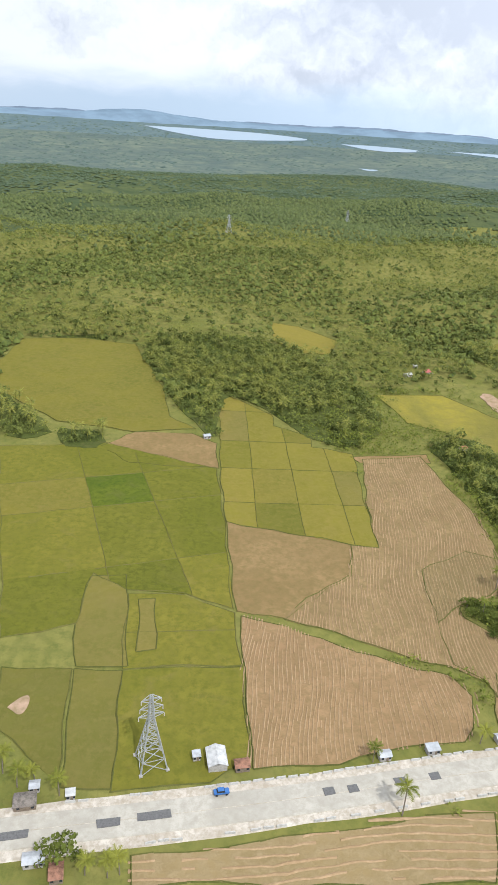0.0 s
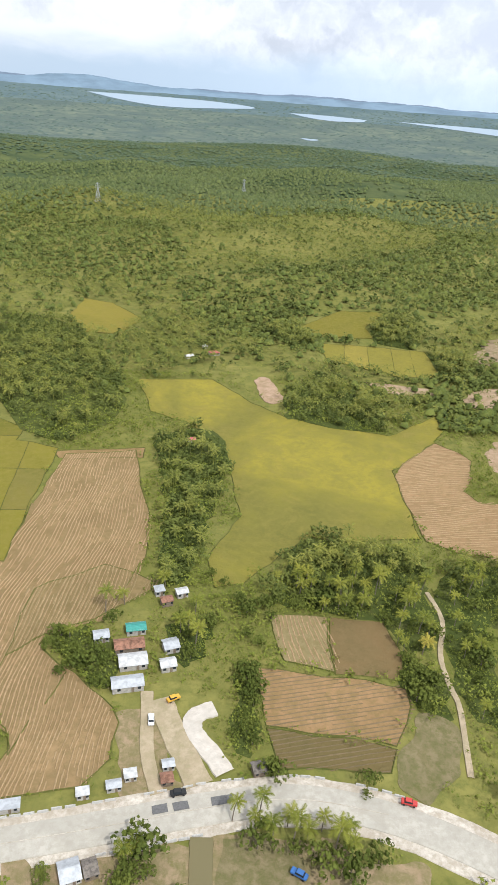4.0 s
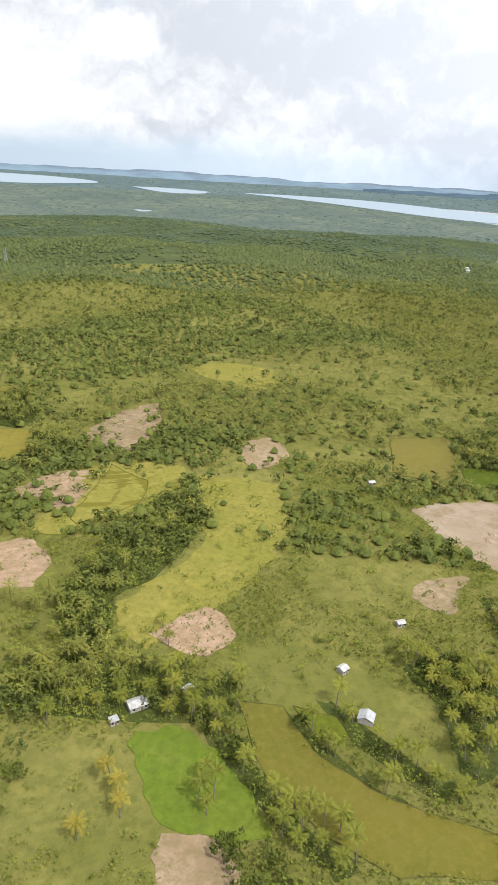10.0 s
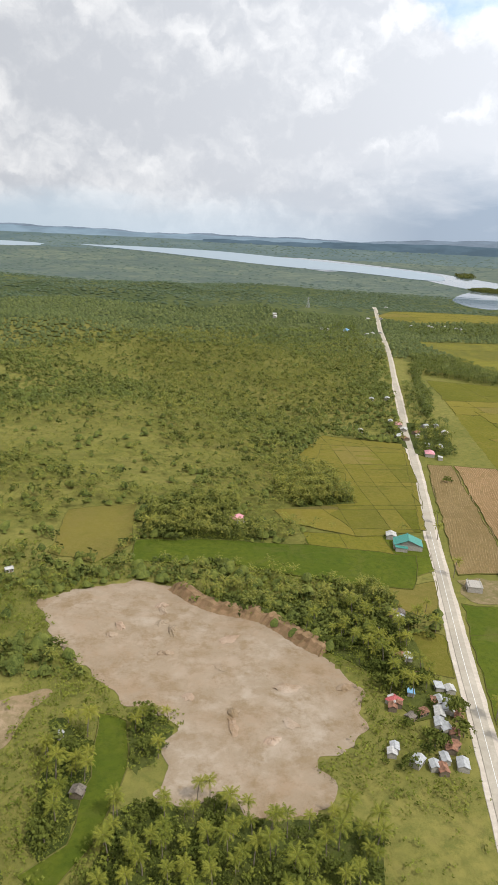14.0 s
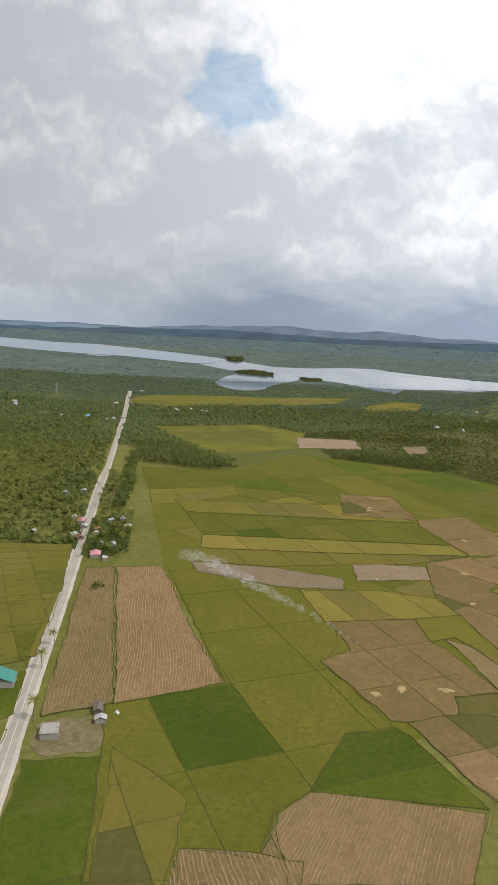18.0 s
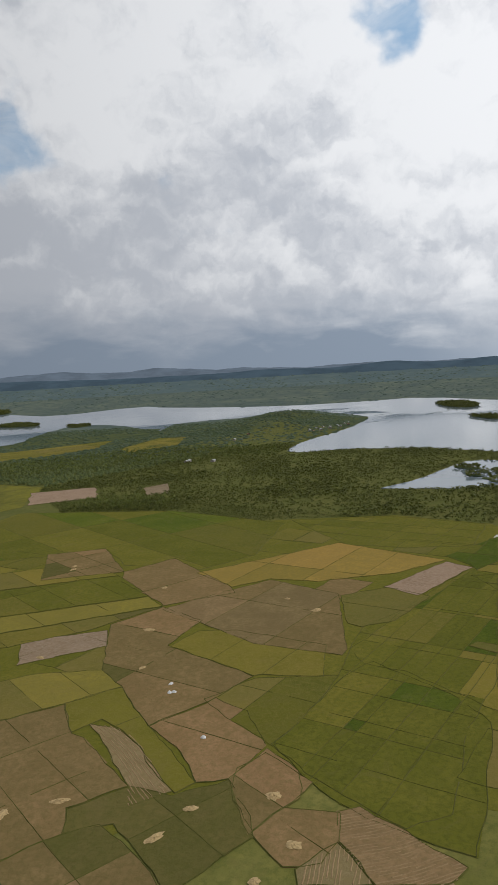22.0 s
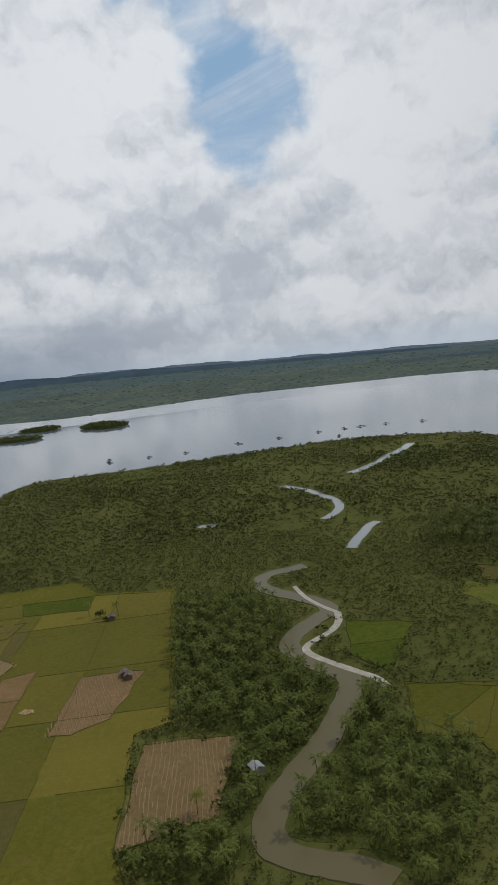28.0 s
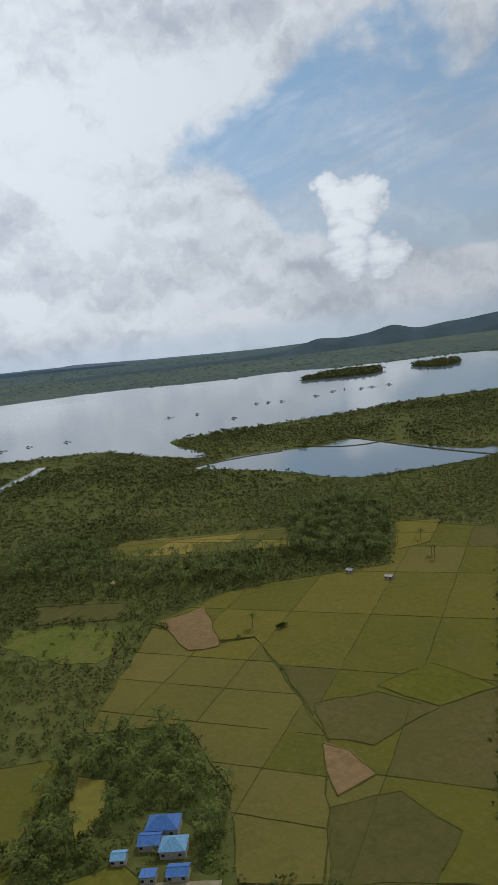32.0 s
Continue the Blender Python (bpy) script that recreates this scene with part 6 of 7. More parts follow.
def straw_heap(at):
    v, f = mound(SEED, SEED.uniform(2.2, 4.2), SEED.uniform(1.6, 2.6), SEED.uniform(0.5, 1.0))
    ob = mesh_object("straw_heap", v, f, MAT["heap"])
    ob.matrix_basis = pose(at[0], at[1], float(hills_at(*at)) + 0.5, 0, 0, SEED.uniform(0, 180))
    tagged(ob, "pale heap of threshed rice straw on bare soil", "straw heap", "straw heaps")


def tarp(at):
    v, f = mound(SEED, 1.5, 1.1, 0.9, 10)
    ob = mesh_object("tarpaulin", v, f, MAT["paint_white"])
    ob.matrix_basis = pose(at[0], at[1], float(hills_at(*at)) + 0.45, 0, 0, SEED.uniform(0, 180))
    tagged(ob, "white tarpaulin over a pile in the field", "tarpaulin")


def lone_palm(at):
    m = pose(at[0], at[1], float(hills_at(*at)), 0, 0, SEED.uniform(0, 360)) @ Matrix.Scale(SEED.uniform(0.75, 1.0), 4)
    copy_thing(PALM_KINDS[SEED.randrange(5)], m)


def lone_yellow_palm(at):
    make_palm(SEED.randrange(900), True).matrix_basis = pose(at[0], at[1], float(hills_at(*at)), 0, 0, SEED.uniform(0, 360)) @ Matrix.Scale(0.85, 4)


def lone_tree(at, size=1.0):
    m = pose(at[0], at[1], float(hills_at(*at)), 0, 0, SEED.uniform(0, 360)) @ Matrix.Scale(size * SEED.uniform(0.65, 1.0), 4)
    copy_thing(TREE_KINDS[SEED.randrange(5)], m)


def fishing_platform(at):
    x, y = at
    top = new("fishing_platform")
    top.matrix_basis = pose(x, y, 0.45, 0, 0, SEED.uniform(0, 180))
    bm = bmesh.new()
    box(bm, 0, 0, 0.9, SEED.uniform(9, 22), 3.0, 0.3)
    part("deck", bm, MAT["boat"], top)
    for sx in (-4, 4):
        for sy in (-1.3, 1.3):
            bm = bmesh.new()
            box(bm, sx, sy, 0.2, 0.25, 0.25, 2.2)
            part("post", bm, MAT["boat"], top)
    bm = bmesh.new()
    box(bm, 1.5, 0, 1.7, 3.2, 2.2, 1.5)
    slab(bm, [(-0.4, -1.4, 2.5), (3.4, -1.4, 2.5), (3.4, 1.4, 2.8), (-0.4, 1.4, 2.8)], 0.15)
    part("hut", bm, MAT["boat"], top)
    tagged(top, "dark timber fish-trap platform standing in the bay", "fishing platform", "fishing platforms")


def island(pts):
    poly = smoothed(list(pts) + [pts[0]], 2)[:-1]
    v, f = draped(poly, 1.2, 40, 1.5)
    tagged(mesh_object("island", v, f, MAT["farland"]), "low wooded island in the bay", "island", kind="structure")
    p = np.array(poly)
    rng = np.random.default_rng(len(bpy.data.objects))
    x, y = lattice(p[:, 0].min() - 5, p[:, 0].max() + 5, p[:, 1].min() - 5, p[:, 1].max() + 5, 9, rng)
    k = inside(poly, x, y)
    join_many("island_trees", TREE_LOW, stack(x[k], y[k], rng.uniform(0.9, 1.6, k.sum())), MAT["mangrove"], "dark mangroves covering a low island", "trees", 3)


house((0.6, 150.2), 11, 8.5, 100, "white_roof", "gable")
house((-5.2, 151.1), 3.2, 3, 12, "tin", "shed")
house((7.9, 148.6), 6.5, 5, 11, "rust", "gable")
house((-49.2, 133.9), 9, 7, 11, "thatch", "gable")
house((-37.9, 136.5), 3.5, 3, 11, "white_roof", "shed")
house((-48.0, 138.7), 4, 4, 11, "tin", "gable")
house((-42.6, 117.8), 8, 5, 11, "tin", "gable")
house((-36.4, 114.7), 5, 7, 11, "rust", "gable")
house((49.7, 154.3), 5.5, 4, 11, "tin", "gable")
house((64.6, 157.3), 6, 4, 11, "tin", "shed")
house((-14.5, 378.8), 6, 5, 20, "tin", "gable")
house((128.6, 508.8), 9, 6, 30, "white_roof", "gable")
house((145.7, 518.4), 10, 8, 30, "red_roof", "hip")
house((139.0, 531.7), 5, 4, 30, "white_roof", "shed")
house((128.1, 252.9), 4, 3.5, 20, "tin", "shed")
house((131.1, 247.4), 5, 4, 20, "rust", "gable")
house((136.3, 252.5), 5, 4, 20, "white_roof", "gable")
house((110.6, 227.9), 6, 5, 15, "tin", "gable")
house((121.7, 232.2), 8, 5, 12, "green_roof", "gable")
house((120.4, 223.8), 12, 6, 12, "rust", "gable")
house((122.4, 216.6), 11, 7, 12, "white_roof", "gable")
house((121.8, 206.9), 12, 6, 12, "tin", "gable")
house((134.0, 224.3), 6, 6, 20, "tin", "gable")
house((133.7, 215.5), 6, 5, 15, "white_roof", "gable")
house((136.3, 177.7), 5, 4, 12, "tin", "gable")
house((136.2, 173.1), 5, 5, 12, "rust", "gable")
house((122.4, 170.8), 6, 4, 12, "tin", "gable")
house((126.4, 174.0), 5, 4, 12, "white_roof", "shed")
house((114.7, 168.2), 5, 3.5, 12, "white_roof", "shed")
house((87.1, 162.7), 6, 4, 11, "tin", "gable")
house((96.1, 164.0), 11, 4, 11, "tin", "shed")
house((161.3, 177.0), 6, 6, 15, "thatch", "gable")
house((85.8, 140.6), 5, 9, 105, "white_roof", "gable")
house((115.2, 147.2), 7.5, 9, 20, "tin", "gable")
house((111.1, 140.8), 6, 4, 20, "tin", "shed")
house((119.9, 148.1), 5, 7, 20, "thatch", "gable")
house((118.6, 133.1), 9, 8, 20, "green_roof", "gable")
house((117.4, 137.6), 7, 5, 20, "rust", "shed")
house((357.8, 279.7), 10, 7, 20, "white_roof", "gable")
house((350.3, 273.0), 4, 3, 20, "tin", "shed")
house((374.9, 284.5), 5, 4, 40, "tin", "gable")
house((430.6, 288.5), 5, 5, 30, "white_roof", "gable")
house((431.0, 264.6), 7, 8, 60, "tin", "gable")
house((461.9, 312.2), 5, 4, 10, "white_roof", "gable")
house((498.3, 446.4), 6, 5, 10, "white_roof", "gable")
house((263.9, 186.7), 4, 6, 5, "thatch", "gable")
house((135.1, 380.9), 6, 5, 20, "red_roof", "gable")
house((508.3, 291.1), 5.6, 6.4, 60, "thatch", "gable")
house((506.1, 318.2), 4.0, 4.0, 40, "tin", "gable")
house((630.9, 481.1), 10.4, 8.0, 20, "pink_roof", "hip")
house((623.7, 297.8), 5.6, 4.8, 60, "rust", "gable")
house((610.0, 276.5), 4.8, 4.8, 60, "white_roof", "gable")
house((709.9, 436.0), 8, 7, 61, "white_roof", "gable")
house((712.1, 422.2), 13, 20, 61, "green_roof", "gable")
house((706.2, 419.6), 8, 8, 61, "green_roof", "shed")
house((715.8, 368.1), 10, 9, 61, "plaster", "flat")
house((740.7, 374.8), 9, 4.5, 61, "thatch", "gable")
house((737.7, 365.9), 4, 6, 61, "white_roof", "gable")
house((832.5, 572.9), 12, 9, 61, "pink_roof", "hip")
house((834.5, 561.2), 6, 4, 61, "white_roof", "shed")
house((890.1, 631.1), 7, 7, 61, "white_roof", "gable")
house((849.1, 599.5), 6, 5, 61, "tin", "gable")
house((855.9, 591.0), 9, 5, 61, "tin", "gable")
house((859.3, 628.6), 5, 5, 61, "white_roof", "gable")
house((896.7, 653.8), 6, 5, 61, "tin", "gable")
house((864.4, 669.0), 12, 8, 61, "pink_roof", "hip")
house((864.5, 683.1), 7, 5, 61, "tin", "gable")
house((819.4, 661.9), 8, 5, 61, "white_roof", "gable")
house((664.8, 356.5), 7, 7, 61, "thatch", "gable")
house((661.4, 354.4), 4, 4, 61, "white_roof", "shed")
house((647.6, 324.4), 8, 5, 70, "tin", "shed")
house((649.2, 346.5), 6, 5, 50, "thatch", "gable")
house((626.5, 299.5), 7, 6, 61, "rust", "gable")
house((643.3, 291.5), 10, 8, 61, "tin", "gable")
house((641.1, 295.3), 6, 6, 61, "rust", "shed")
house((647.8, 303.0), 7, 5, 70, "tin", "shed")
house((635.1, 303.1), 5, 4, 61, "sky_roof", "shed")
house((1177.4, 1340.1), 24, 14, 61, "sky_roof", "hip")
house((1199.3, 1277.9), 12, 8, 61, "white_roof", "gable")
house((1228.6, 1299.3), 10, 8, 61, "tin", "gable")
house((1408.3, 1347.9), 14, 9, 40, "white_roof", "gable")
house((1417.5, 1303.1), 14, 9, 40, "white_roof", "gable")
house((1344.6, 1367.9), 12, 9, 61, "tin", "gable")
house((1131.0, 1353.7), 14, 9, 61, "tin", "gable")
house((1105.3, 1524.6), 26, 10, 61, "white_roof", "gable")
house((907.3, 758.4), 9, 7, 61, "tin", "gable")
house((888.7, 759.6), 8, 6, 61, "tin", "gable")
house((1338.3, 1477.6), 12, 9, 61, "tin", "gable")
house((1486.0, 1696.3), 16, 10, 61, "white_roof", "gable")
house((2287.7, 1046.3), 16, 10, 30, "white_roof", "gable")
house((2320.7, 1033.3), 18, 10, 30, "tin", "gable")
house((2364.1, 1030.4), 16, 12, 30, "white_roof", "gable")
house((2413.7, 1028.4), 18, 10, 30, "tin", "gable")
house((2465.0, 1031.2), 16, 10, 30, "rust", "gable")
house((1733.9, 976.6), 26, 10, 20, "white_roof", "gable")
house((1753.3, 929.8), 14, 9, 20, "tin", "gable")
house((1376.7, 1342.5), 14, 8, 60, "white_roof", "gable")
house((1417.5, 1316.6), 14, 8, 60, "white_roof", "gable")
house((1058.6, -161.2), 13.9, 9.8, 62, "blue_roof", "hip")
house((1054.6, -156.1), 9.0, 8.2, 62, "blue_roof", "gable")
house((1048.5, -161.2), 10.7, 9.0, 62, "sky_roof", "hip")
house((1052.9, -146.8), 5.7, 5.7, 62, "sky_roof", "gable")
house((1038.8, -159.4), 8.2, 6.6, 62, "blue_roof", "gable")
house((1041.7, -152.1), 5.7, 4.9, 62, "blue_roof", "shed")
house((1181.0, -320.9), 6, 4, 30, "white_roof", "gable")
house((1203.8, -310.5), 5, 4, 30, "tin", "gable")
house((1170.9, 51.0), 6, 4.5, 10, "thatch", "gable")
house((1080.9, -13.0), 6, 5, 30, "tin", "gable")
house((1257.1, 77.5), 7, 5, 10, "thatch", "gable")
house((1174.3, 53.7), 6, 4, 10, "thatch", "gable")
house((664.1, 355.0), 7, 5, 61, "tin", "gable")
house((645.3, 326.2), 6, 4.5, 20, "rust", "gable")
house((625.8, 300.5), 8, 5.5, 70, "white_roof", "gable")
house((644.1, 292.3), 9, 5, 55, "thatch", "gable")
house((612.3, 278.5), 6, 4.5, 61, "tin", "gable")
house((632.1, 272.9), 7, 5.5, 20, "rust", "gable")
house((620.3, 266.8), 6, 5, 70, "tin", "gable")
house((644.4, 286.1), 8, 4.5, 55, "rust", "gable")
house((638.4, 289.5), 9, 5.5, 61, "white_roof", "gable")
house((627.0, 290.7), 6, 5, 20, "thatch", "gable")
house((625.6, 268.5), 7, 4.5, 70, "tin", "gable")
house((636.7, 278.0), 6, 5.5, 55, "rust", "gable")
house((634.7, 284.5), 8, 5, 61, "tin", "gable")
house((642.1, 311.1), 9, 4.5, 20, "rust", "gable")
house((651.0, 300.2), 6, 5.5, 70, "white_roof", "gable")
pylon((-17.9, 148.9))
pylon((269.3, 265.4), 33)
pylon((1245.1, 1652.8))
pylon((-20.9, 1082.7))
pylon((189.1, 1363.6))
house((2307.9, 1060.1), 9, 7, 20, "white_roof", "gable")
house((2345.5, 1062.2), 9, 7, 60, "tin", "gable")
house((2376.0, 1059.5), 10, 7, 10, "white_roof", "gable")
house((2398.3, 1049.8), 9, 7, 40, "white_roof", "gable")
house((2435.1, 1048.0), 8, 6, 80, "tin", "gable")
house((2490.9, 1058.0), 9, 7, 20, "white_roof", "gable")
house((2531.5, 1065.8), 8, 6, 50, "tin", "gable")
house((2281.5, 1032.0), 8, 6, 10, "rust", "gable")
house((2084.6, 1135.5), 14, 9, 20, "white_roof", "gable")
house((2189.6, 1170.6), 9, 7, 60, "rust", "gable")
house((1378.4, 1358.2), 12, 8, 20, "white_roof", "gable")
house((1368.9, 1316.6), 9, 7, 60, "white_roof", "gable")
house((1411.6, 1307.8), 9, 7, 60, "white_roof", "gable")
house((1308.4, 1485.3), 12, 9, 10, "white_roof", "gable")
house((1111.3, 1545.4), 14, 9, 10, "white_roof", "gable")
house((1187.6, 1278.5), 9, 7, 10, "tin", "gable")
house((1211.5, 1299.4), 9, 7, 70, "white_roof", "gable")
house((1143.7, 1352.0), 9, 7, 70, "tin", "gable")
house((841.5, 634.9), 9, 7, 20, "tin", "gable")
house((842.4, 623.8), 9, 7, 80, "rust", "gable")
house((860.6, 653.2), 9, 7, 50, "white_roof", "gable")
house((864.7, 640.0), 8, 6, 20, "rust", "gable")
house((885.6, 656.3), 8, 6, 20, "tin", "gable")
house((661.3, 356.7), 8, 6, 60, "thatch", "gable")
house((626.2, 300.7), 8, 7, 20, "red_roof", "hip")
house((642.9, 295.1), 8, 6, 70, "tin", "gable")
house((643.3, 290.2), 8, 6, 60, "white_roof", "gable")
house((632.2, 291.7), 7, 5, 10, "rust", "gable")
house((635.5, 281.6), 7, 6, 80, "tin", "gable")
house((630.8, 272.2), 7, 6, 60, "rust", "gable")
house((629.6, 264.1), 8, 6, 60, "tin", "gable")
house((615.9, 270.4), 8, 6, 30, "tin", "gable")
house((621.9, 264.4), 7, 5, 70, "rust", "gable")

# ---- woods and groves ----
PALM_FAR = [tri_arrays(*(lambda c, t: (c[0] + t[0], list(c[1]) + [tuple(k + len(c[0]) for k in g) for g in t[1]]))(palm_crown(13, 4.1, 4, s, 8.6, False), trunk_shape(8.8, 0.22, 0.14, 0.6, 3, 1))) for s in range(4)]
TREE_MID = [tri_arrays(*broad_crown(20 + s, 6.5, 5.0, 1.0, 24, 3, True, 0.22)) for s in range(5)]
SHRUB = [tri_arrays(*broad_crown(40 + s, 3.2, 1.8, 0.0, 9, 2, True, 0.19)) for s in range(6)]
MARSH = [tri_arrays(*broad_crown(90 + s, 5.4, 2.0, 0.0, 9, 3, True, 0.22)) for s in range(6)]
MARSH_FAR = [tri_arrays(*broad_crown(110 + s, 5.6, 2.8, 0.0, 6, 3, True, 0.27)) for s in range(6)] + [tri_arrays(*low_crown(118 + s, 5.0, 2.6, 0.0, 5)) for s in range(2)]
PALM_LOW = [tri_arrays(*palm_crown(9, 3.9, 2, 30 + s, 8.0, False)) for s in range(4)]
TREE_LOW = [tri_arrays(*broad_crown(50 + s, 6.8, 4.6, 0.6, 9, 3, True, 0.32)) for s in range(6)]
TREE_FAR = [tri_arrays(*low_crown(60 + s, 9.0, 6.5, 0.5)) for s in range(6)]
HEAD = [tri_arrays(*low_crown(130 + s, 6.4, 5.0, 0.2, 6)) for s in range(8)]
TREE_FLAT = [tri_arrays(*low_crown(80 + s, 9.5, 2.6, 0.2, 5)) for s in range(5)]


def patchiness(x, y, scale, seed):
    """Smooth waves from 0 to 1, for clearings and thickets."""
    return 0.5 + 0.25 * (np.sin(x / scale + 1.7 * np.sin(y / (scale * 1.3) + seed)) + np.sin(y / (scale * 0.8) + 1.3 * np.sin(x / (scale * 1.1) + 2 * seed)))


def lattice(x0, x1, y0, y1, gap, rng):
    gx, gy = np.meshgrid(np.arange(x0, x1, gap), np.arange(y0, y1, gap))
    x, y = gx.ravel(), gy.ravel()
    return x + rng.uniform(-0.48, 0.48, x.size) * gap, y + rng.uniform(-0.48, 0.48, x.size) * gap


def stack(x, y, size):
    return np.stack([x, y, hills_at(x, y), size], -1)


def plant_all():
    rng = np.random.default_rng(5)
    palms, trees, shrubs = [], [], []
    # groves
    for poly, gap, share in GROVES:
        gap = gap * (0.78 if math.hypot(poly[0][0] - CX, poly[0][1] - CY) < 620 else 0.95)
        p = np.array(poly)
        x, y = lattice(p[:, 0].min(), p[:, 0].max(), p[:, 1].min(), p[:, 1].max(), gap, rng)
        k = inside(poly, x, y)
        x, y = x[k], y[k]
        k = free_ground(x, y)
        x, y = x[k], y[k]
        pick = rng.random(x.size) < share
        palms.append(stack(x[pick], y[pick], rng.uniform(0.66, 1.02, pick.sum())))
        bushy = ~pick & (rng.random(x.size) < (0.5 if share < 0.35 else 0.15))
        shrubs.append(stack(x[bushy], y[bushy], rng.uniform(0.9, 1.7, bushy.sum())))
        pick |= bushy
        trees.append(stack(x[~pick], y[~pick], rng.uniform(0.42, 0.95, (~pick).sum())))
        # undergrowth
        x, y = lattice(p[:, 0].min(), p[:, 0].max(), p[:, 1].min(), p[:, 1].max(), gap * 0.9, rng)
        k = inside(poly, x, y)
        x, y = x[k], y[k]
        k = free_ground(x, y)
        shrubs.append(stack(x[k], y[k], rng.uniform(0.4, 1.1, k.sum())))
    # hill country to the north: clearings among thickets near by, close woods farther off
    low_palms, low_trees = [], []
    for x0, x1, y0, y1, gap in ((-300, 1000, 330, 640, 4.2), (-420, 1150, 640, 1150, 5.6)):
        x, y = lattice(x0, x1, y0, y1, gap, rng)
        d = patchiness(x, y, 47, 1.0) * 0.8 + 0.4 * patchiness(x, y, 16, 4.0)
        right = x > 630 + (y - 260) * 0.58
        deep = np.clip((y - 520) / 160, 0, 1)
        k = (rng.random(x.size) < np.clip(d * 2.1 - 0.48 + 0.35 * deep, 0.14 + 0.40 * deep, 0.97)) & ~right & (y > 430 - 0.22 * np.clip(x - 150, 0, 420) + 0.2 * np.clip(-x, 0, 400))
        x, y = x[k], y[k]
        k = free_ground(x, y)
        x, y = x[k], y[k]
        pick = rng.random(x.size) < 0.12 + 0.6 * (patchiness(x, y, 90, 3.0) > 0.5)
        low_palms.append(stack(x[pick], y[pick], rng.uniform(0.5, 0.85, pick.sum())))
        low_trees.append(stack(x[~pick], y[~pick], rng.uniform(0.35, 1.0, (~pick).sum())))
    # scrub on the grass near the flight line
    x, y = lattice(60, 660, 90, 480, 2.1, rng)
    k = (rng.random(x.size) < np.clip(2.0 * patchiness(x, y, 19, 2.0) + 0.5 * patchiness(x, y, 6, 3.0) - 0.55, 0.12, 0.9)) & (x < 560 + 0.3 * y)
    x, y = x[k], y[k]
    k = free_ground(x, y)
    shrubs.append(stack(x[k], y[k], rng.uniform(0.4, 1.0, k.sum()) ** 2 * 1.45))
    # mangrove and scrub belt between the plain and the bay, with open marsh between
    belt = []
    for x0, x1, gap in ((1000, 1420, 3.6), (1420, 2050, 5.4)):
        x, y = lattice(x0, x1, -900, 1000, gap, rng)
        east = (x > 1085 + 0.5 * np.clip(y - 380, 0, 999)) | ((y < 40) & (x > 1010))
        az = np.degrees(np.arctan2(x - 800, y - 20))
        thick = 0.30 + 0.75 * patchiness(x, y, 38, 6.0) + 0.35 * (patchiness(x, y, 110, 2.2) - 0.5)
        k = east & (az < 150) & (rng.random(x.size) < np.clip(thick + (0.3 if x0 < 1400 else 0.0), 0.25, 0.98)) & ~inside(PLAIN, x, y)
        x, y = x[k], y[k]
        k = free_ground(x, y)
        x, y = x[k], y[k]
        belt.append(stack(x, y, rng.uniform(0.34, 0.85, x.size) * np.where(patchiness(x, y, 60, 1.5) > 0.62, 1.35, 1.0) * gap / 4.2))
    # far woods in rings that thin out
    far = []
    for r0, r1, gap, wide in ((1080, 1700, 8.0, 0.75), (1700, 2600, 14, 1.15), (2600, 4500, 30, 2.2)):
        x, y = lattice(CX - r1, CX + r1, CY - 1800 if r1 > 2000 else CY - 1000, CY + r1, gap, rng)
        r = np.hypot(x - CX, y - CY)
        az = np.degrees(np.arctan2(x - CX, y - CY))
        k = (r >= r0) & (r < r1) & (az > -36) & (az < 140)
        k &= ~((x > 1000) & (x < 2050) & (y < 1000))
        k &= rng.random(x.size) < np.clip(2.1 * patchiness(x, y, 70 + r0 * 0.03, 2.5) - 0.05 + 0.25 * patchiness(x, y, 26, 1.2), 0.12, 0.97)
        x, y = x[k], y[k]
        k = free_ground(x, y)
        x, y = x[k], y[k]
        row = stack(x, y, rng.uniform(0.55, 1.25, x.size) * wide)
        row[:, 2] -= (0.4 if r0 < 2000 else 0.85) * wide * wide
        far.append(row)
    P, T, S = np.concatenate(palms), np.concatenate(trees), np.concatenate(shrubs)
    return P, T, S, belt, far, np.concatenate(low_palms), np.concatenate(low_trees)


def grove_floor(poly):
    """Rank grass and litter under a grove, its colour darkened as shade between the crowns."""
    shape = smoothed(list(poly) + [poly[0]], 2)[:-1]
    shape = [(x + 1.6 * math.sin(x * 0.7 + y * 0.4), y + 1.6 * math.sin(y * 0.8 - x * 0.5)) for x, y in shape]
    cx, cy = poly[0]
    v, f = draped(shape, 0.34 if cy > 330 and cx < 900 else 0.09, 16 if math.hypot(cx - CX, cy - CY) < 900 else 45, 0.4)
    tagged(mesh_object("grove_floor", v, f, MAT["floor"]), "weedy undergrowth below the trees, darkened as shade between crowns", "ground", kind="structure")


for grove in GROVES:
    if grove[1] < 7.1:
        grove_floor(grove[0])

PALMS, TREES, SHRUBS, BELT, FAR, LOW_PALMS, LOW_TREES = plant_all()


def nearest(a, count):
    """The plants that stand nearest to the strip of plain south of the fields, and the rest."""
    line = [(-60, 130), (120, 160), (330, 180), (520, 230), (640, 270), (780, 200), (860, 40), (900, -60), (900, -200)]
    o = np.argsort(near_line(line, a[:, 0], a[:, 1]))
    return a[o[:count]], a[o[count:]]


near_p, PALMS = nearest(PALMS, 300)
near_t, TREES = nearest(TREES, 240)
# palms of the east take the fronds with cloud shade in their colour
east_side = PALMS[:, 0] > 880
join_many("palm_groves", PALM_FAR, PALMS[~east_side], MAT["palm"], "coconut palms with drooping green fronds", "palm trees", 1)
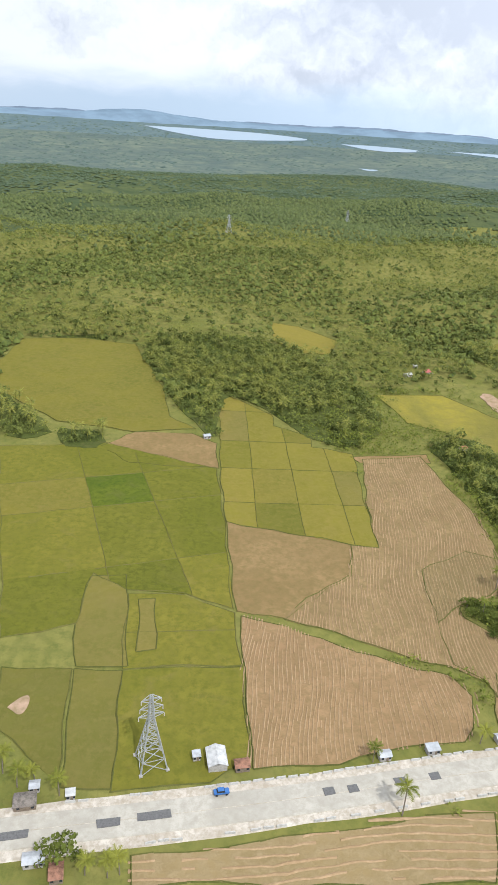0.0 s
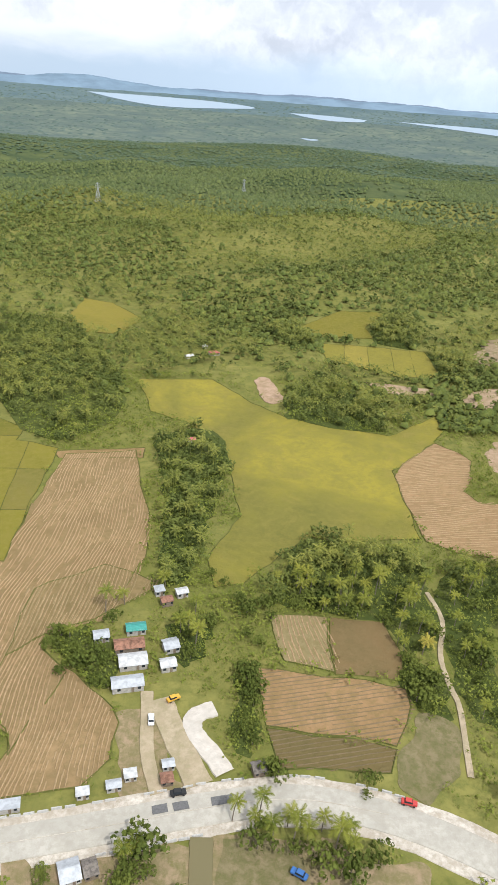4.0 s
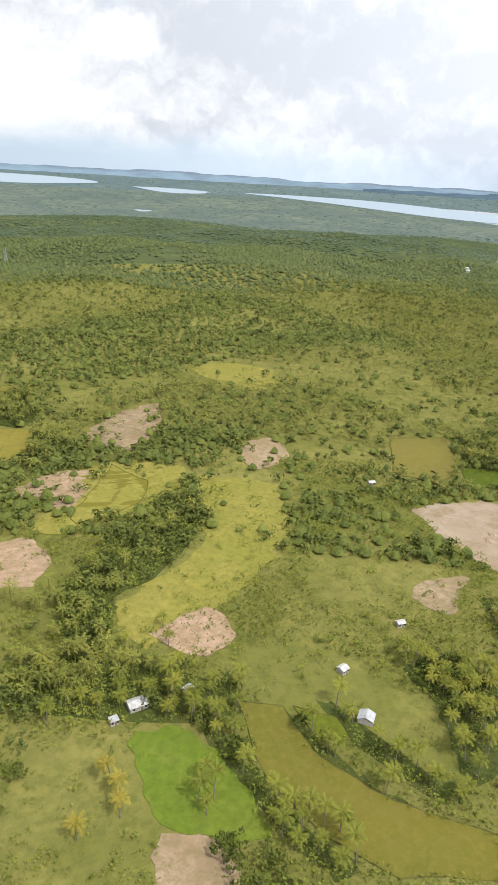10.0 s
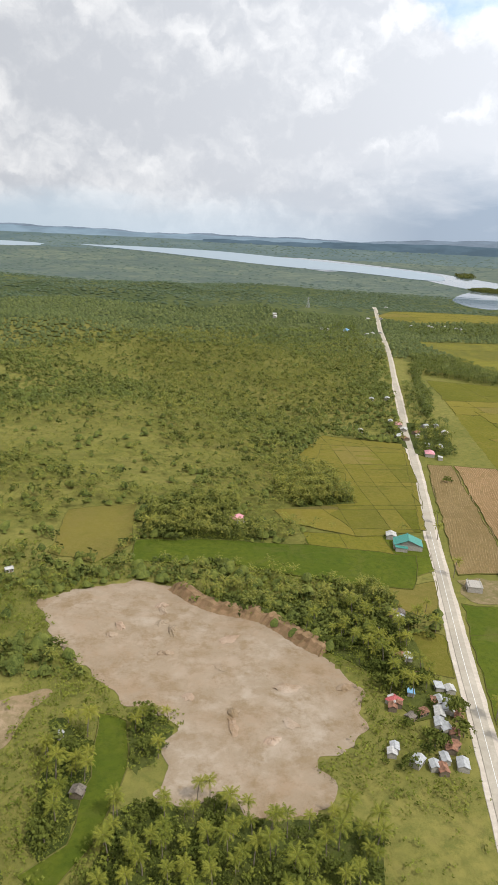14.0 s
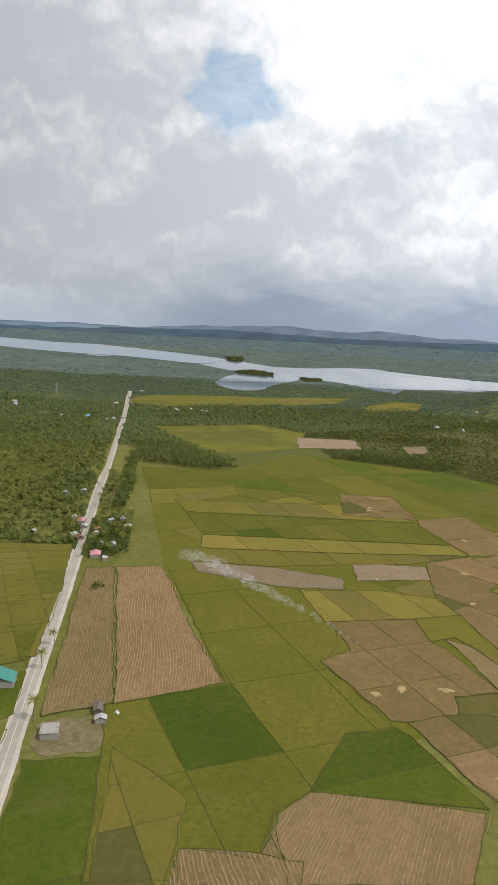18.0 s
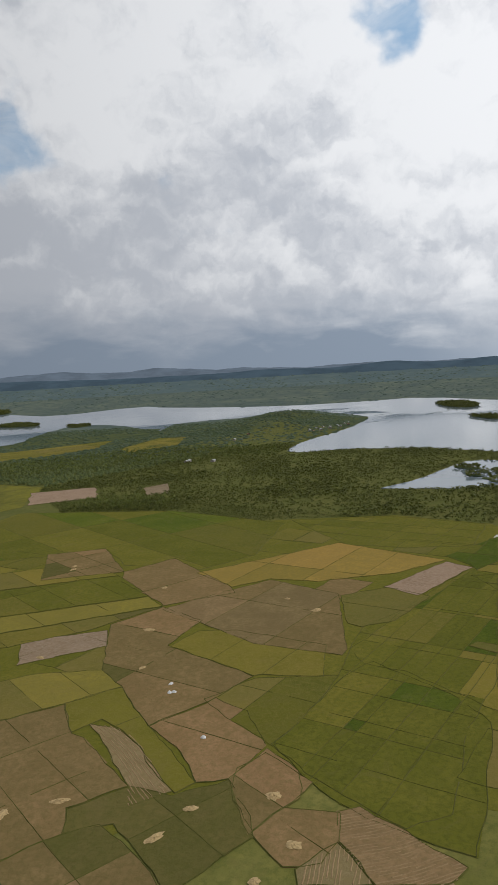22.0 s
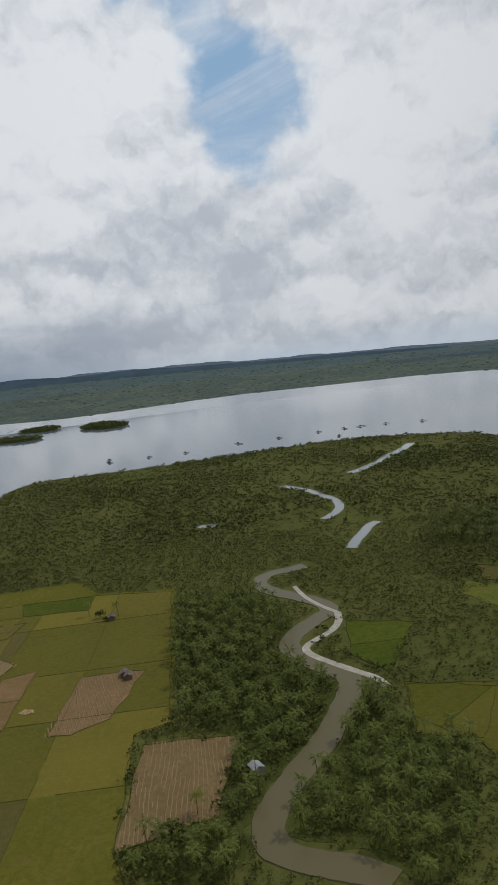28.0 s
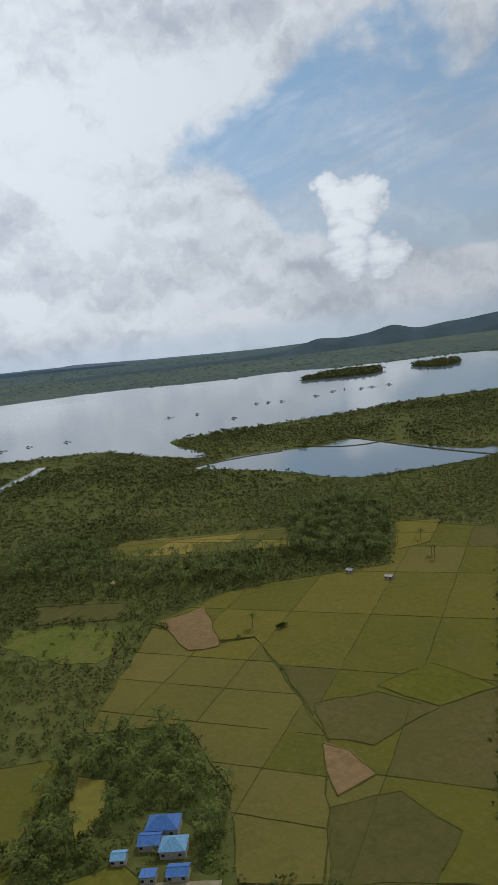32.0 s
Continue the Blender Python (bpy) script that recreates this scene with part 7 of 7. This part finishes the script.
join_many("palm_groves", PALM_FAR, PALMS[east_side], MAT["palm_shaded"], "tall coconut palms by the river, fronds darkened as cloud shade", "palm trees", 6)
join_many("broadleaf_woods", TREE_MID, TREES, MAT["leaf"], "dark green broadleaf trees", "trees", 2)
join_many("shrubs", SHRUB, SHRUBS, MAT["scrub"], "light green shrubs and undergrowth", "shrubs", 3)
join_many("mangrove_belt", MARSH, BELT[0], MAT["mangrove"], "dense olive-green mangrove and nipa", "trees", 4)
join_many("mangrove_belt", MARSH_FAR, BELT[1], MAT["mangrove"], "dense olive-green mangrove and nipa", "trees", 5)
join_many("hill_palms", PALM_LOW, LOW_PALMS, MAT["palm"], "coconut palms over the rolling hills", "palm trees", 7)
join_many("hill_woods", TREE_LOW + HEAD, LOW_TREES, MAT["leaf"], "green trees and scrub on the hills", "trees", 8)
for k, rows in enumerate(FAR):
    join_many("far_woods", TREE_FLAT if k else TREE_FAR, rows, MAT[("farwood", "farwood2", "farwood3")[k]], "distant green woods on rolling land, tinted bluer for haze", "trees", 9 + k)


def shape_object(name, shape, material, parent, label=""):
    return mesh_object(name, shape[0], shape[1], material, parent, label)


def make_palm(seed, yellow=False, deep=False):
    rng = random.Random(seed)
    h, lean = rng.uniform(7.5, 10.5), rng.uniform(0.2, 1.6)
    top = new("coconut_palm")
    shape_object("trunk", trunk_shape(h, 0.24, 0.15, lean, 7, 5), MAT["bark"], top)
    v, f = palm_crown(17, 4.1, 10, seed, h - 0.2)
    shape_object("crown", ([(x + lean, y, z) for x, y, z in v], f), MAT["palm_yellow" if yellow else "palm_shaded_one" if deep else "palm_one"], top)
    return tagged(top, "yellowing coconut palm with drooping fronds" if yellow else "tall coconut palm near the river, fronds darkened as cloud shade" if deep else "green coconut palm with arching feathery fronds", "palm tree", "coconut palms")


def make_tree(seed):
    rng = random.Random(seed)
    top = new("broadleaf_tree")
    h = rng.uniform(2.0, 3.0)
    tv, tf = trunk_shape(h + 1.5, 0.3, 0.12, 0.3, 6, 3)
    for k in range(4):
        a = k * 1.6 + rng.uniform(0, 1)
        bm_v, bm_f = trunk_shape(2.6, 0.12, 0.05, 1.6, 4, 2)
        o = len(tv)
        tv += [tuple(Vector(rotated(p, a)) + Vector((0.15, 0, h))) for p in bm_v]
        tf += [tuple(i + o for i in g) for g in bm_f]
    shape_object("trunk", (tv, tf), MAT["bark"], top, "trunk with spreading limbs")
    shape_object("crown", broad_crown(seed, 6.8, 4.6, h - 0.4, 85, 4), MAT["leaf_one"], top)
    return tagged(top, "dense dark green broadleaf tree with an uneven crown", "tree", "broadleaf trees")


def set_out(kinds, places, seed):
    rng = random.Random(seed)
    used = set()
    for x, y, z, s in places:
        i = rng.randrange(len(kinds))
        m = pose(x, y, z, 0, 0, rng.uniform(0, 360)) @ Matrix.Scale(s, 4)
        if i in used:
            copy_thing(kinds[i], m)
        else:
            kinds[i].matrix_basis = m
            used.add(i)


PALM_KINDS = [make_palm(100 + i) for i in range(5)]
TREE_KINDS = [make_tree(200 + i) for i in range(5)]
SHADED_KINDS = [make_palm(120 + i, False, True) for i in range(4)]
set_out(PALM_KINDS, near_p[near_p[:, 0] <= 880].tolist(), 1)
set_out(SHADED_KINDS, near_p[near_p[:, 0] > 880].tolist(), 3)
set_out(TREE_KINDS, near_t.tolist(), 2)


# ---- single plants and small things ----
for spot in ((872.6, 314.5), (857.6, 318.3), (890.6, 301.8), (865.9, 247.4), (851.2, 243.1), (1048.6, 406.8), (1002.0, 366.6), (1123.0, 462.4), (914.3, 253.7), (894.3, 253.0), (938.6, 230.4), (895.7, 208.6), (1133.9, 328.4), (981.1, 433.5), (1132.4, 582.2)):
    straw_heap(spot)
for spot in ((938.8, 229.8), (918.4, 207.7), (1144.7, 359.5), (1132.0, 328.6), (1124.5, 575.0)):
    straw_heap(spot)
for spot in ((1065.4, 148.8), (1062.5, 113.3), (1146.5, 93.4)):
    straw_heap(spot)
for spot in ((994.3, 337.0), (987.7, 328.8), (959.4, 284.0)):
    tarp(spot)
for spot in ((986.0, 330.5), (959.1, 284.2)):
    tarp(spot)
for spot in ((747.0, 368.7),):
    tarp(spot)
for spot in ((1289.0, -196.3),):
    straw_heap(spot)
for spot in ((241.5, 187.9), (249.7, 186.8), (242.5, 168.4), (219.7, 225.3), (230.1, 167.4)):
    lone_yellow_palm(spot)
for spot in ((351.5, 244.1), (349.0, 251.4), (340.1, 232.1), (351.5, 237.5)):
    lone_yellow_palm(spot)
for spot in ((-52.9, 139.0), (-48.6, 141.0), (-41.0, 136.9), (-29.7, 115.2), (-24.2, 114.7), (-21.4, 115.6), (-58.1, 143.3), (46.1, 152.6), (80.2, 161.2)):
    lone_palm(spot)
for spot in ((51.3, 135.2), (99.7, 130.9), (90.4, 138.3), (130.0, 151.6), (127.8, 130.9)):
    lone_palm(spot)
for spot in ((159.5, 159.2), (89.4, 140.5), (127.2, 150.1)):
    lone_palm(spot)
for spot in ((373.2, 240.2), (374.7, 235.2), (371.3, 292.2)):
    lone_palm(spot)
for spot in ((714.1, 382.2), (750.0, 446.6), (734.8, 425.5), (640.4, 319.7), (667.7, 349.9), (650.0, 329.1), (642.7, 356.8)):
    lone_palm(spot)
for spot in ((1172.2, -238.1), (1224.4, -372.8), (1189.9, -356.9), (1194.8, -358.7), (1229.9, -360.1)):
    lone_palm(spot)
for spot in ((1266.7, 93.9), (1261.1, 74.4), (1059.5, 6.5)):
    lone_palm(spot)
for spot in ((-32.7, 119.4), (-37.1, 117.8)):
    lone_tree(spot)
for spot in ((130.0, 148.7), (109.7, 144.8), (126.6, 145.7), (176.9, 149.3), (182.3, 147.9), (169.0, 153.8), (166.4, 175.2), (174.3, 150.8), (182.4, 154.0), (189.7, 151.0)):
    lone_tree(spot)
for spot in ((804.4, 511.7), (809.0, 512.1), (643.3, 289.0), (636.1, 304.7), (633.5, 314.5), (641.3, 307.4)):
    lone_tree(spot)
for spot in ((1162.3, -248.0), (1163.2, -250.8)):
    lone_tree(spot)
for spot in ((1261.8, 85.6), (1255.2, 80.9)):
    lone_tree(spot)
for spot in ((127.3, 148.5), (130.7, 151.9), (133.3, 146.3), (128.0, 144.2), (138.1, 136.0), (141.2, 137.0), (172.2, 138.0), (174.6, 136.0), (169.6, 136.0), (159.9, 154.3)):
    lone_tree(spot, 1.5)
for spot in ((108.5, 147.4), (97.6, 227.6), (100.7, 221.4), (96.4, 223.3), (102.3, 215.5), (107.7, 213.7), (111.8, 208.2), (99.8, 211.6), (113.1, 236.8), (160.0, 243.0), (165.4, 248.0), (168.8, 241.0), (159.6, 231.6), (163.3, 227.4), (156.4, 250.2), (159.1, 203.8), (158.6, 196.8), (158.4, 190.2), (159.0, 211.2), (164.9, 176.6), (191.7, 174.0), (190.3, 169.8), (151.5, 260.3), (147.2, 265.5), (135.4, 239.8), (145.7, 237.9)):
    lone_tree(spot)
for spot in ((89.5, 142.1), (92.3, 143.1), (95.1, 144.1), (153.7, 161.6), (160.7, 162.9), (164.0, 158.0), (167.9, 160.5), (168.9, 155.6), (172.5, 156.8), (176.6, 159.3), (179.5, 154.4), (183.6, 156.9), (183.1, 152.1), (141.8, 135.1), (134.1, 135.1), (110.2, 241.3), (116.2, 246.3), (141.7, 242.4)):
    lone_palm(spot)
for spot in ((389.6, 217.5), (390.0, 212.3), (382.3, 203.5), (385.3, 199.8), (380.3, 221.1), (389.5, 205.0), (382.6, 210.6)):
    lone_tree(spot, 1.5)
for spot in ((409.7, 225.1), (410.9, 222.2), (398.8, 232.2), (401.9, 230.4), (405.5, 227.0), (375.1, 245.5), (377.5, 240.4), (369.2, 319.3), (370.4, 308.4), (354.8, 309.4)):
    lone_palm(spot)
for spot in ((658.1, 370.0), (663.1, 372.9), (651.7, 360.3), (648.2, 342.9), (641.1, 331.8), (639.8, 316.9), (635.2, 309.4), (628.1, 310.3), (623.1, 273.6), (626.6, 275.4), (627.4, 280.4), (638.5, 294.8), (630.9, 292.1), (639.5, 276.7), (630.6, 266.9), (612.9, 270.1), (609.3, 270.2), (605.6, 273.5), (649.1, 290.1), (666.5, 335.1), (623.6, 287.6)):
    lone_tree(spot)
for spot in ((671.0, 352.1), (678.5, 355.8), (654.0, 334.6), (634.6, 300.8), (648.2, 310.8), (672.0, 338.9), (652.1, 271.0), (656.9, 280.4)):
    lone_palm(spot)
car((2.4, 139.4), 11, "paint_blue")
car((139.5, 169.0), 11, "tyre")
car((170.3, 163.4), 0, "paint_white")
car((201.1, 167.2), -15, "paint_red")
car((130.3, 193.2), 95, "paint_white")
car((136.3, 201.6), 30, "paint_yellow")
car((169.6, 147.4), 150, "paint_blue")
road_patch((-49.4, 124.5), 7)
road_patch((-26.5, 129.1), 6)
road_patch((-15.0, 131.8), 9)
road_patch((32.1, 141.6), 3)
road_patch((39.0, 142.8), 3)
road_patch((52.9, 146.0), 3.4)
road_patch((63.1, 148.2), 3)
road_patch((135.0, 164.6), 4)
road_patch((140.4, 165.6), 4)
road_patch((151.2, 167.6), 6)
for spot in ((2043.7, 27.1), (2052.4, -42.5), (2071.3, -111.5), (2074.9, -155.9), (1985.4, -137.7), (2009.4, 113.4), (1999.3, 239.0), (2009.4, 174.8), (2049.1, -286.8), (2072.9, -228.9), (2077.3, -185.6)):
    fishing_platform(spot)
for spot in ((2148.6, -489.5), (2122.3, -536.1), (1967.5, -547.5), (2127.8, -658.7), (2113.1, -675.9), (2090.2, -694.9), (2084.5, -764.4), (2110.8, -816.6), (2115.6, -845.2), (2073.4, -858.5), (2068.2, -881.0), (2055.6, -911.8)):
    fishing_platform(spot)
for spot in ((2035.0, 247.7), (3074.5, 1466.6)):
    fishing_platform(spot)
island(((3233.1, 1093.2), (3316.5, 1057.4), (3207.5, 916.8), (3056.6, 884.5), (3080.3, 987.0)))
island(((2759.5, 799.2), (2791.4, 727.0), (2699.1, 566.2), (2624.1, 561.8), (2652.3, 697.6)))
island(((2939.1, 719.8), (3060.4, 698.7), (3000.6, 608.9), (2874.6, 586.5)))
island(((2826.0, 500.2), (2965.3, 495.8), (2813.4, 357.0), (2698.7, 354.5), (2721.8, 447.3)))
island(((2485.4, -932.4), (2605.5, -1080.8), (2500.7, -1185.7), (2334.4, -1080.9), (2360.6, -1005.5)))
island(((2387.2, -1200.2), (2401.9, -1284.6), (2345.8, -1320.3), (2225.1, -1218.3), (2252.6, -1154.2)))
island(((2260.4, 2366.8), (2390.8, 2410.3), (2371.9, 2259.7), (2314.4, 2205.6), (2263.1, 2278.9)))
island(((2356.6, 2092.3), (2419.6, 2038.5), (2376.2, 1985.7), (2306.0, 2018.9)))
island(((2597.2, 2901.8), (2682.9, 2882.2), (2583.0, 2738.4), (2523.5, 2774.8)))
island(((1788, 432), (1780, 449), (1793, 479), (1811, 486), (1812, 458)))
island(((1723, 409), (1716, 417), (1724, 435), (1737, 439), (1739, 424)))
island(((1760, 410), (1752, 416), (1760, 430), (1774, 435), (1777, 424)))
island(((1756, 388), (1748, 392), (1755, 404), (1768, 408), (1772, 399)))
island(((1839, 403), (1833, 409), (1841, 424), (1854, 428), (1855, 415)))
island(((1655, 342), (1649, 349), (1655, 362), (1666, 366), (1668, 354)))
island(((1683, 369), (1678, 375), (1684, 387), (1693, 390), (1695, 379)))
island(((1801, 371), (1794, 375), (1801, 385), (1812, 389), (1815, 380)))
island(((1720, 341), (1712, 344), (1719, 354), (1731, 357), (1734, 350)))
island(((1703, 389), (1697, 394), (1703, 405), (1713, 408), (1715, 399)))
QUARRY_EDGE = ((571, 410), (578, 392), (586, 382), (601, 373), (606, 362), (610, 349), (616, 338))

FIRE, DRIFT = (890, 363), (869, 493)


def smoke_plume():
    m, tr, b = base_mat("thin_smoke", 1.0)
    b.inputs["Base Color"].default_value = (0.80, 0.80, 0.80, 1)
    p = world_pos(tr)
    a = smooth(tr, noise_node(tr, p, 0.35, 4, 0.6), 0.35, 0.75)
    tr.links.new(math_node(tr, "MULTIPLY", a, 0.15), b.inputs["Alpha"])
    top = new("smoke_plume")
    x0, y0 = FIRE
    top.matrix_basis = pose(x0, y0, 0.5)
    rng = random.Random(8)
    for i in range(26):
        s = i / 25
        bm = bmesh.new()
        bmesh.ops.create_icosphere(bm, subdivisions=2, radius=1.0)
        rx, rz = 1.2 + 7.5 * s * rng.uniform(0.7, 1.1), 0.9 + 2.2 * s
        for v in bm.verts:
            k = 1 + 0.25 * math.sin(5 * v.co.x + i) * math.cos(4 * v.co.y - i)
            v.co = Vector((v.co.x * rx * k, v.co.y * rx * k, v.co.z * rz * k))
        c = Vector(((DRIFT[0] - x0) * s, (DRIFT[1] - y0) * s, 1.0 + 17 * s ** 0.7)) + Vector((rng.uniform(-1, 1), rng.uniform(-1, 1), 0)) * (0.5 + 4 * s)
        bmesh.ops.translate(bm, vec=c, verts=bm.verts)
        ob = part("puff", bm, m, top)
        ob.visible_shadow = False
        for q in ob.data.polygons:
            q.use_smooth = True
    tagged(top, "thin white smoke drifting from burning straw", "smoke")


smoke_plume()


def clay_bank(pts, height, width):
    """A cut face of raw clay along the edge of the quarry."""
    rng = random.Random(3)
    line = smoothed(pts, 3)
    verts, faces = [], []
    for i, (x, y) in enumerate(line):
        a, b = line[max(0, i - 1)], line[min(len(line) - 1, i + 1)]
        ln = math.dist(a, b)
        nx, ny = -(b[1] - a[1]) / ln, (b[0] - a[0]) / ln
        h = height * rng.uniform(0.6, 1.1) * min(1, i / 3, (len(line) - 1 - i) / 3)
        z = float(hills_at(x, y)) + 0.2
        for u, k in ((-0.5, -0.1), (-0.2, 0.5 * rng.uniform(0.7, 1.3)), (0.0, 1.0), (0.6, 0.9), (1.2, -0.1)):
            j = rng.uniform(-0.5, 0.5)
            verts.append((x + nx * (u * width + j), y + ny * (u * width + j), z + h * k))
        if i:
            o = 5 * i
            faces += [(o - 5 + k, o + k, o + k + 1, o - 4 + k) for k in range(4)]
    tagged(mesh_object("clay_bank", verts, faces, MAT["cut_clay"]), "raw orange clay bank cut at the quarry edge", "earth bank", kind="structure")


clay_bank(QUARRY_EDGE, 4.0, 7.0)
for k in range(16):
    r2 = random.Random(400 + k)
    v, f = mound(r2, r2.uniform(2, 6), r2.uniform(1.5, 4), r2.uniform(0.4, 1.3))
    u, w = r2.random(), r2.uniform(-0.5, 0.5)
    x, y = 540 + 60 * u + 30 * w, 385 - 95 * u + 45 * w
    ob = mesh_object("clay_mound", v, f, MAT["quarry"])
    ob.matrix_basis = pose(x, y, float(hills_at(x, y)) + 0.3, 0, 0, r2.uniform(0, 180))
    tagged(ob, "low heap of pale clay spoil on the quarry floor", "clay mound", "clay mounds")


# young orchard in rows on the hillside
ORCHARD = ((365, 317), (389, 336), (404, 354), (429, 355), (435, 321), (412, 303), (376, 302))
rows_at = []
orchard_rng = random.Random(6)
for i in range(-40, 60):
    for j in range(-40, 60):
        x = ORCHARD[0][0] + 4.4 * i * 0.94 - 3.8 * j * 0.34 + orchard_rng.uniform(-0.3, 0.3)
        y = ORCHARD[0][1] + 4.4 * i * 0.34 + 3.8 * j * 0.94 + orchard_rng.uniform(-0.3, 0.3)
        if inside(ORCHARD, np.array([x]), np.array([y]))[0] and orchard_rng.random() < 0.9:
            rows_at.append((x, y, float(hills_at(x, y)) + 0.55, orchard_rng.uniform(0.5, 0.8)))
join_many("orchard_rows", SHRUB, rows_at, MAT["leaf"], "rows of small round bushes planted on bare clay", "shrubs", 21)
